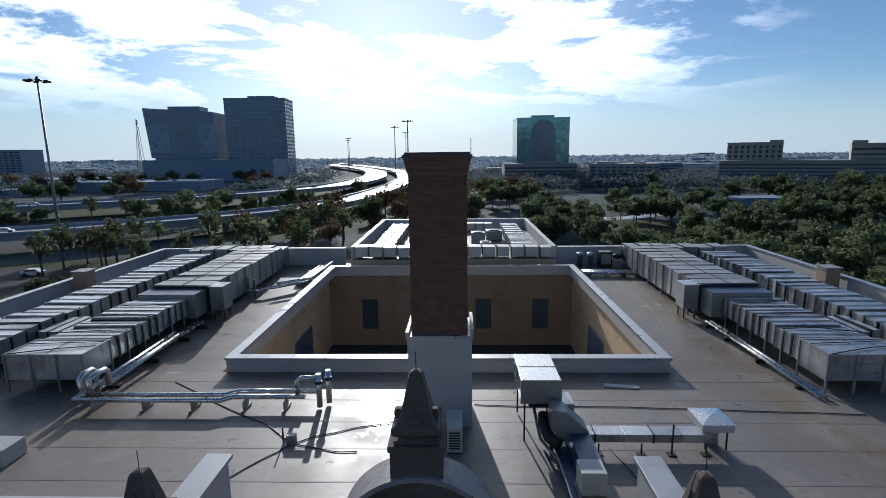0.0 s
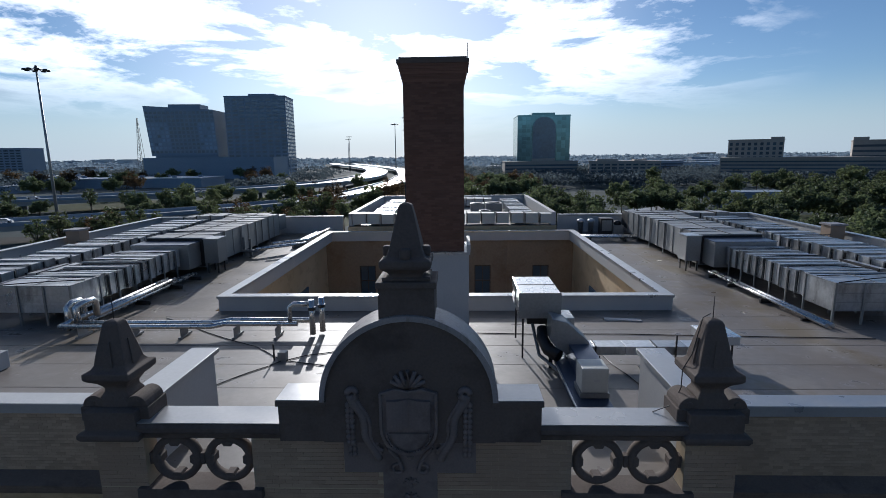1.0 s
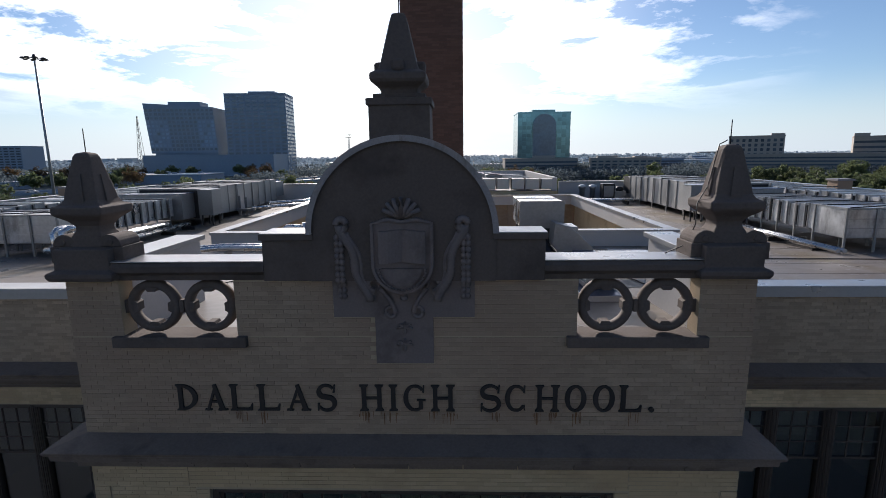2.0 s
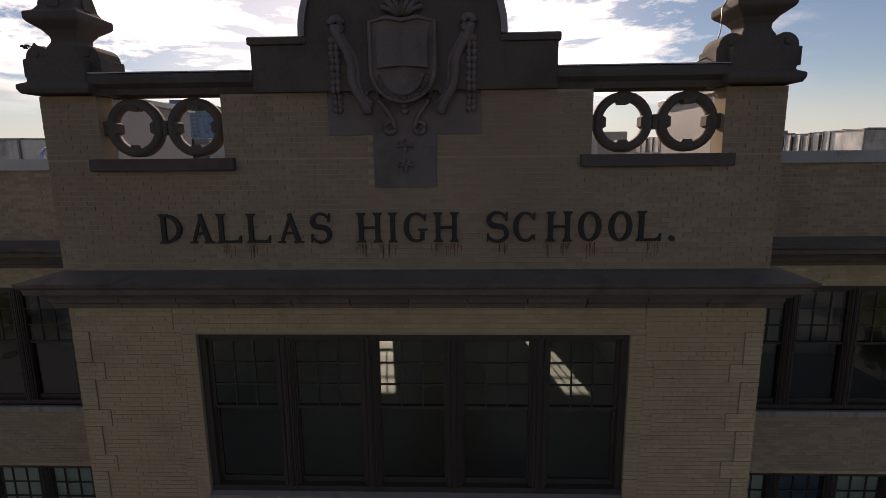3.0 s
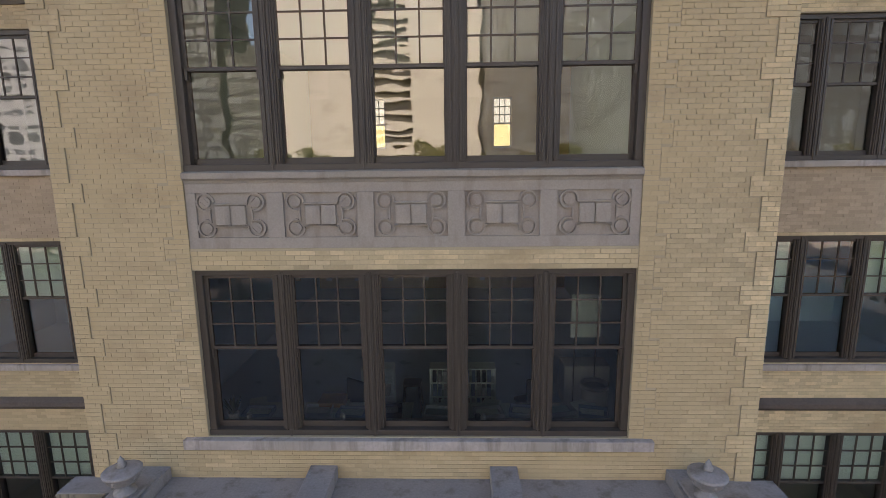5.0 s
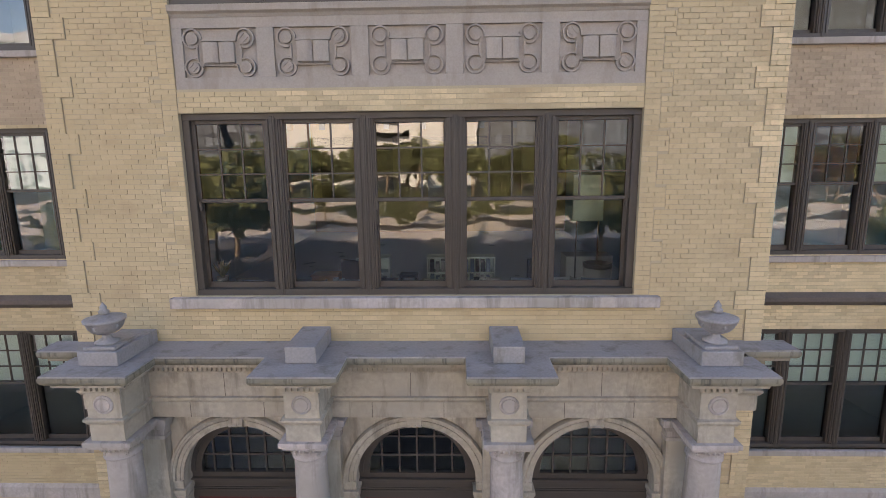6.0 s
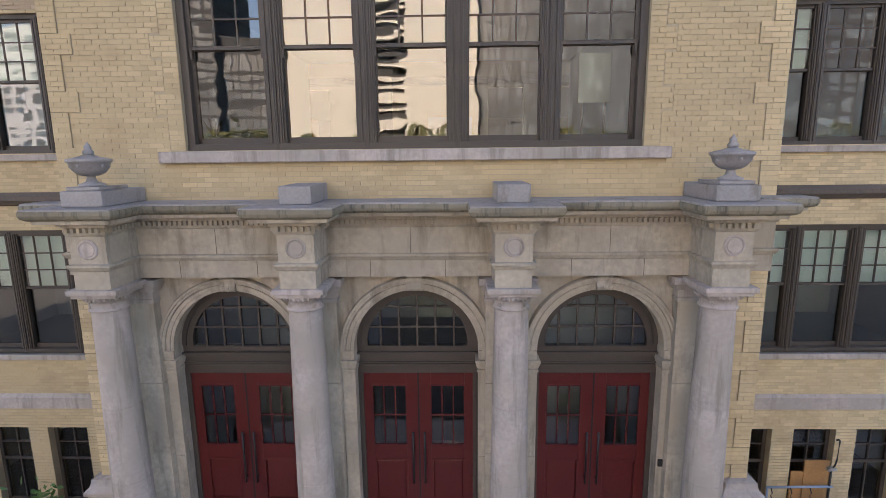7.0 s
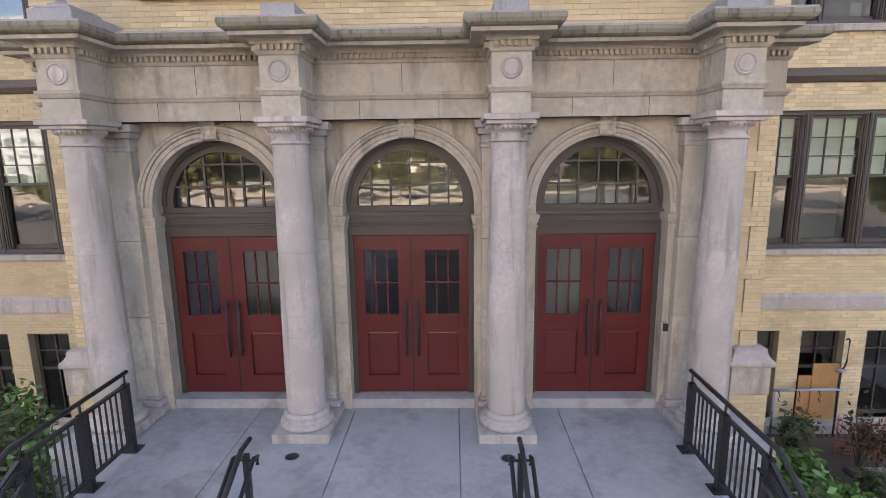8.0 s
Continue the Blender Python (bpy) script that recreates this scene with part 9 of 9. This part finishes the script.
# pair of dark towers to the south-west
def leaning_tower(x, y, turn):
    """Office tower that widens upwards over a narrower foot, with a sloping parapet."""
    b = thing("tower", (x, y, GZ), "dark glass office tower leaning outwards with a slanting parapet", "tower", "city buildings", turn=turn)
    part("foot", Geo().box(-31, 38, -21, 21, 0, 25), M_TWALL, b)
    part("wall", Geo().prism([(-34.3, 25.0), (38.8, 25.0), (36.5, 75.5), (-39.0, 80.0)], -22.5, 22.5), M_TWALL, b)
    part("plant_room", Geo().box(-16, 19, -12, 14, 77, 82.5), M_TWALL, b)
    # pale panes have the sky's brightness coloured in, nothing shines through
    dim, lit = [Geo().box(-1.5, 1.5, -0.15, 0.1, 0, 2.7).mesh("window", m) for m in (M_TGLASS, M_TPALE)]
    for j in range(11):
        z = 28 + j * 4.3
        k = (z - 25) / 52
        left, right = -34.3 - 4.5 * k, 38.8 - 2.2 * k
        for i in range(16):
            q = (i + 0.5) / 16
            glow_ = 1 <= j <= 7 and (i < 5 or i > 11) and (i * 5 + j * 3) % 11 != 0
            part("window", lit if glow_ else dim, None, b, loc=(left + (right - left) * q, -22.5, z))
    return b


leaning_tower(-314, 600, 0.10)
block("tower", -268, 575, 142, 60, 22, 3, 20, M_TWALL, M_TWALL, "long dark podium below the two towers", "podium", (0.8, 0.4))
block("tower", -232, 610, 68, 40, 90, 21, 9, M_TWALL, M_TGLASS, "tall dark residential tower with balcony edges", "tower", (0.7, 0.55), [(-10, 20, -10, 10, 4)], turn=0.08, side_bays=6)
# green glass tower
block("tower", 82, 520, 50, 40, 58, 15, 12, M_TGREEN, M_TGREEN, "green mirror-glass tower on a low base", "tower", (0.9, 0.86), [(-11, 11, -16, 10, 3.2)])
part_arch = thing("tower_bay", (82, 498.5, GZ), "darker arched glass bay on the green tower", "tower bay")
part("bay", Geo().prism([(-11, 18), (11, 18), (11, 46)] + arc(0, 46, 11, 0, 180, 14)[1:-1] + [(-11, 46)], -1.5, 1.5), M_TGLASS, part_arch)
part("base", Geo().box(-11, 11, -1.5, 1.5, 0, 18), M_BLDG, part_arch)
block("office_building", 76, 488, 66, 30, 15, 4, 14, M_BLDG, M_FARWIN, "beige office base with ribbon windows", win=(0.8, 0.45), bands=True)
block("office_building", 143, 450, 56, 34, 15, 5, 10, M_BLDG, M_FARWIN, "beige five-storey office with square windows", win=(0.7, 0.5), turn=-0.2, roof_box=[(-22, -5, -8, 8, 2.5), (8, 18, -8, 8, 2)])
block("office_building", 205, 560, 60, 30, 13, 4, 8, M_TWALL, M_FARWIN, "grey low office building", win=(0.8, 0.5), bands=True)
block("parking_garage", 262, 400, 108, 34, 17, 6, 12, M_BLDG, M_FARWIN, "long beige multi-storey garage with open decks", "garage", (0.9, 0.42), bands=True, turn=-0.5)
block("office_building", 240, 424, 38, 20, 31, 8, 9, M_BLDG, M_FARWIN, "beige upper block over the garage", win=(0.5, 0.62), roof_box=[(10, 19, -6, 6, 2.5)], turn=-0.5)
block("parking_garage", 326, 385, 62, 36, 29, 7, 6, M_BLDG, M_FARWIN, "tall beige garage block", "garage", (0.9, 0.42), bands=True, turn=-0.6, roof_box=[(-31, -22, -17, -8, 3)])
block("office_building", 122, 214, 30, 12, 5.2, 1, 6, M_TWALL, M_FARWIN, "low grey pavilion among the trees", win=(0.6, 0.3))
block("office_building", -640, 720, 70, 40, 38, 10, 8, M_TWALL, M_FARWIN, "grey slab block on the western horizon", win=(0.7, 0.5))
for x, y, w, d, h in ((-262, 405, 130, 40, 7), (-400, 380, 70, 30, 6), (-360, 470, 90, 40, 7), (-330, 340, 60, 24, 5), (-460, 330, 80, 30, 6)):
    b = thing("warehouse", (x, y, GZ), "low warehouse with a pale flat roof", "warehouse", "warehouses")
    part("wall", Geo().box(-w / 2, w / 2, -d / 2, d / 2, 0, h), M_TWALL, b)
    part("roof", Geo().box(-w / 2 - 0.4, w / 2 + 0.4, -d / 2 - 0.4, d / 2 + 0.4, h, h + 0.4), M_FLATROOF, b)
    um = Geo().box(-1.5, 1.5, -1.2, 1.2, h + 0.4, h + 2).mesh("roof_unit", M_TWALL)
    for k in range(int(w / 16)):
        part("roof_unit", um, None, b, loc=(-w / 2 + 8 + k * 16, (k % 3 - 1) * d * 0.25, 0))
rb = random.Random(9)
for k in range(120):
    y = rb.uniform(620, 2600) if k < 60 else rb.uniform(430, 1100)
    x = rb.uniform(-0.8, 0.9) * y if k < 60 else rb.uniform(0.08, 0.9) * y
    if abs(x + 150) < 140 or (-420 < x * 600 / y < -150 and y < 1200) or (y < 620 and (40 < x < 180 or x > 195)):
        continue
    h = rb.choice((5, 6, 8, 10, 14, 20)) if k < 60 else rb.choice((7, 8, 10, 12))
    b = thing("far_building", (x, y, GZ), "small pale building far off on the plain", "building", "far buildings")
    w = rb.uniform(25, 70)
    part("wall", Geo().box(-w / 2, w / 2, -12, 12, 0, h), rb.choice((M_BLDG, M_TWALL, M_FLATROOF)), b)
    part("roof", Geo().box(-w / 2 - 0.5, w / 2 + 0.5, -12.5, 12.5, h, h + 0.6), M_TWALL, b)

# ---------------------------------------------------------------- light masts, lattice tower
def mast(x, y, h, k=1.0):
    m = thing("light_mast", (x, y, GZ), "tall steel highway light mast with a ring of lamps", "light mast", "light masts")
    part("pole", Geo().lathe([(0.42 * k, 0), (0.2 * k, h)], 10), M_GALV_DULL, m)
    part("ring", Geo().tube([(1.6 * k * math.cos(t), 1.6 * k * math.sin(t), h) for t in np.linspace(0, 2 * math.pi, 17)], 0.08 * k, 6), M_DARK, m)
    lm = Geo().lathe([(0.2 * k, -0.15 * k), (0.55 * k, -0.1 * k), (0.5 * k, 0.25 * k), (0.2 * k, 0.35 * k)], 10).mesh("lamp", M_DARK)
    am = Geo().tube([(0, 0, 0.3 * k), (2.1 * k, 0, 0)], 0.07 * k, 5).mesh("arm", M_DARK)
    for q in range(8):
        a = 2 * math.pi * q / 8
        part("lamp", lm, None, m, loc=(2.3 * k * math.cos(a), 2.3 * k * math.sin(a), h - 0.1))
        ar = part("arm", am, None, m, loc=(0, 0, h))
        ar.rotation_euler = (0, 0, a)
    part("head", Geo().lathe([(0.3 * k, h - 0.3), (0.5 * k, h + 0.4), (0.2 * k, h + 1.1)], 10), M_DARK, m)


mast(-102.2, 121, 44.0)
mast(-38, 395, 50.5, 1.6)
mast(-57, 470, 50, 1.4)
mast(-54, 540, 48, 1.3)
mast(-170, 800, 48, 1.5)
mast(-160, 760, 50, 1.5)
lt = thing("lattice_tower", (-560, 900, GZ), "thin steel lattice radio tower on the horizon", "radio tower")
for sx in (-1, 1):
    for sy in (-1, 1):
        part("leg", Geo().tube([(sx * 5, sy * 5, 0), (sx * 0.6, sy * 0.6, 92)], 0.35, 5), M_DARK, lt)
g = Geo()
for k in range(14):
    z, z2 = k * 6.5, (k + 1) * 6.5
    w, w2 = 5 - 4.4 * z / 92, 5 - 4.4 * z2 / 92
    g.tube([(-w, -w, z), (w2, -w2, z2)], 0.2, 4).tube([(w, -w, z), (-w2, -w2, z2)], 0.2, 4)
part("bracing", g, M_DARK, lt)

# ---------------------------------------------------------------- cars
def car_meshes(paint):
    body = Geo()
    side = [(-2.2, 0.35), (2.2, 0.35), (2.25, 0.75), (1.5, 0.88), (0.75, 1.40), (-1.0, 1.42), (-1.7, 0.95), (-2.25, 0.88)]
    body.prism([(x, z) for x, z in side], -0.88, 0.88)
    return body.mesh("body", paint)


CARM = [car_meshes(m) for m in M_CARS]
WHEEL = Geo()
WHEEL.tube([(0, -0.1, 0), (0, 0.1, 0)], 0.33, 14)
WM = WHEEL.mesh("wheel", M_RUBBER)
GLM = Geo().prism([(0.72, 0.92), (1.3, 0.92), (0.72, 1.34), (-0.95, 1.36), (-1.5, 0.96), (-1.3, 0.92)][::-1], -0.9, 0.9).mesh("window_band", M_TGLASS)
CARL = ("white", "black", "silver", "red")


def car(k, x, y, turn, z=None):
    c = thing("car", (x, y, (GZ + 0.05) if z is None else z), CARL[k] + " car on the asphalt", "car", "cars", turn=turn)
    part("body", CARM[k], None, c)
    part("window_band", GLM, None, c)
    for wx in (-1.35, 1.35):
        for wy in (-0.8, 0.8):
            part("wheel", WM, None, c, loc=(wx, wy, 0.33))


car(0, -93.3, 100.9, 0.2)
rc = random.Random(4)
for k in range(6):
    car(rc.randrange(4), -172 + k * 13.4 + rc.uniform(-3, 3), 92 + rc.choice((0, 0, 8)), 1.57 + rc.uniform(-0.05, 0.05))
for line, z, spots in ((HIGHWAY, 3.5, (1.5, 2.6, 3.3, 4.5, 5.4, 6.3, 7.2, 7.8)), (RAMP, 3.0, (1.6, 2.7, 4.4, 6.5, 7.4, 8.3, 8.8))):
    for q in spots:
        i = int(q)
        (ax, ay), (bx, by) = line[i], line[i + 1]
        car(rc.randrange(4), ax + (bx - ax) * (q - i) + rc.uniform(-2, 2), ay + (by - ay) * (q - i), math.atan2(by - ay, bx - ax), z)
for k in range(8):
    car(rc.randrange(4), 9 + k * 4, 352 + (k % 2) * 16, 1.57)
car(1, 53, 138, 0.2)

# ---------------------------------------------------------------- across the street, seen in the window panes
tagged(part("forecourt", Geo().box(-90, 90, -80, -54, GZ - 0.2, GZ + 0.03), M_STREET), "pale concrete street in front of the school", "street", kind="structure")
# Out of view: walk kept dark so the lower panes mirror little light.
tagged(part("forecourt", Geo().box(-2.5, 2.5, -54, -6.8, GZ - 0.2, GZ + 0.035), M_ASPH), "dark walk to the entrance stairs", "path", kind="structure")
patch("lawn", 0, -84.5, 80, 5, GZ + 0.013, M_GRASS, "green lawn across the street")
# Out of view too: dark bluish tone carries the school's shade.
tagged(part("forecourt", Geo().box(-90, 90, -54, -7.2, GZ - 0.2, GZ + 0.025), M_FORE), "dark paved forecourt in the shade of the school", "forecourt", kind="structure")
strip("street", [(-140, -92), (-60, -96), (-10, -99), (30, -103), (120, -108)], 14, GZ + 0.04, M_STREET, "pale curving street across from the school", "street")
scatter(28, -75, 30, -134, -114, (1, 1, 3), 1.0, 1.35, 5.5, group="street trees")
scatter(9, -60, 50, -78, -66, (1, 3), 0.45, 0.7, 7.0, group="street trees")
scatter(7, -50, -14, -40, -24, (1, 3), 0.45, 0.6, 7.0, group="street trees")
scatter(5, 16, 46, -40, -22, (1, 3), 0.4, 0.55, 7.0, group="street trees")
for k, x, y, s_ in ((1, -18.5, -36, 0.95), (3, -23, -42, 1.0), (1, 13.5, -38, 0.9), (3, 18.5, -45, 1.0), (1, -6.5, -58, 0.55), (3, 3.5, -61, 0.5)):
    tree(k, x, y, s_, 0.7 * x, group="street trees")
tagged(part("street", Geo().box(-90, 90, -70.5, -64.5, GZ - 0.2, GZ + 0.045), M_ASPH), "dark asphalt lane between pale concrete strips", "street", kind="structure")
T = math.pi
block("tower", -45, -180, 28, 30, 80, 1, 1, M_CREAM, M_CREAM, "plain cream-clad tower across the street", "tower", (0.5, 0.2), turn=T)
bal = block("tower", -23, -184, 16, 26, 80, 20, 1, M_TDARK, M_TDARKWIN, "dark tower front striped with pale balconies", "tower", (0.96, 0.5), turn=T)
bm_ = Geo().box(-8, 8, -15.5, -12.8, 0, 1.5).mesh("balcony", M_CREAM)
for j in range(20):
    part("balcony", bm_, None, bal, loc=(0, 0, 2 + j * 3.9))
block("tower", -3.5, -180, 23, 30, 80, 1, 1, M_CREAM, M_CREAM, "cream-clad end of the balcony tower", "tower", (0.5, 0.2), turn=T)
block("tower", 36, -190, 56, 30, 70, 18, 26, M_TDARK, M_TDARKWIN, "dark glass tower with narrow mullions", "tower", (0.88, 0.94), turn=T)
block("tower", -70, -190, 18, 30, 47, 11, 6, M_TDARK, M_TDARKWIN, "lower dark office block across the street", "tower", (0.8, 0.6), turn=T)
block("tower", -99, -186, 40, 30, 82, 19, 12, M_TDARK, M_TDARKWIN, "dark office block across the street", "tower", (0.8, 0.6), turn=T)
scatter(12, 48, 120, -112, -84, (1, 3, 2), 0.9, 1.4, 6.0, group="street trees")
block("tower", 128, -175, 80, 30, 66, 14, 16, M_TDARK, M_TDARKWIN, "broad dark office slab across the street", "tower", (0.7, 0.6), turn=T)
block("office_building", -140, -180, 66, 26, 52, 12, 12, M_TWALL, M_TDARKWIN, "grey office slab across the street", win=(0.6, 0.5), turn=T)

# ---------------------------------------------------------------- bricks, piece by piece
PAV_RUNS = brick_runs(-PAV_X, PAV_X, 0.05, 15.0, pav_holes + QUOIN_RECTS) + [r for r in brick_runs(-PAV_X, PAV_X, 15.01, 15.88, RAIL_OPEN + [(-1.05, 1.03, 15.31, 15.9)])]
HOLES_TERRA = [(-1.05, 1.03, 15.31, 15.9), (-0.44, 0.42, 14.59, 15.33)]
PAV_RUNS = [r for r in PAV_RUNS if not any(o[0] < (r[0] + r[1]) / 2 < o[1] and o[2] < (r[2] + r[3]) / 2 < o[3] for o in HOLES_TERRA)]
# the bricks of the strips under and over the second-floor windows are picked apart
near = [r for r in PAV_RUNS if -3.3 < r[0] and r[1] < 3.3 and (8.44 < r[2] < 8.72 or 5.28 < r[2] < 5.60)][:290]
shared = {}
for r in near:
    w = round(r[1] - r[0], 3)
    if w not in shared:
        shared[w] = brick_mesh([(-w / 2, w / 2, 0, COURSE - JOINT)], 0.0, 0.008).mesh("brick", M_BRICK)
    part("brick", shared[w], M_BRICK, wall_front, loc=((r[0] + r[1]) / 2, 0.0, r[2]))
taken = set(near)
rest = part("brickwork", brick_mesh([r for r in PAV_RUNS if r not in taken and r[2] < 13.3], 0.0), M_BRICK, wall_front)
tagged(part("brickwork", brick_mesh([r for r in PAV_RUNS if r[2] >= 13.3], 0.0), M_BRICK_SOOT, parapet_wall), kind="stuff")
tagged(rest, kind="stuff")
for side, holder in ((-1, wall_west), (1, wall_east)):
    runs = brick_runs(PAV_X, 12.0, -2.2, 14.8, WING_HOLES[side])
    runs = [(side * b, side * a, c, d) if side < 0 else (a, b, c, d) for a, b, c, d in runs]
    span = [r for r in runs if 8.44 < r[2] < 9.70 and WING_UNITS[0] - 0.1 < abs(r[0])]
    picked = set(span)
    tagged(part("brickwork", brick_mesh([r for r in runs if r[2] < 13.3 and r not in picked], WING_Y), M_BRICK, holder), kind="stuff")
    tagged(part("spandrel_brickwork", brick_mesh(span, WING_Y), M_BRICK_BROWN, holder), kind="stuff")
    tagged(part("brickwork", brick_mesh([r for r in runs if r[2] >= 13.3], WING_Y), M_BRICK_SOOT, holder), kind="stuff")
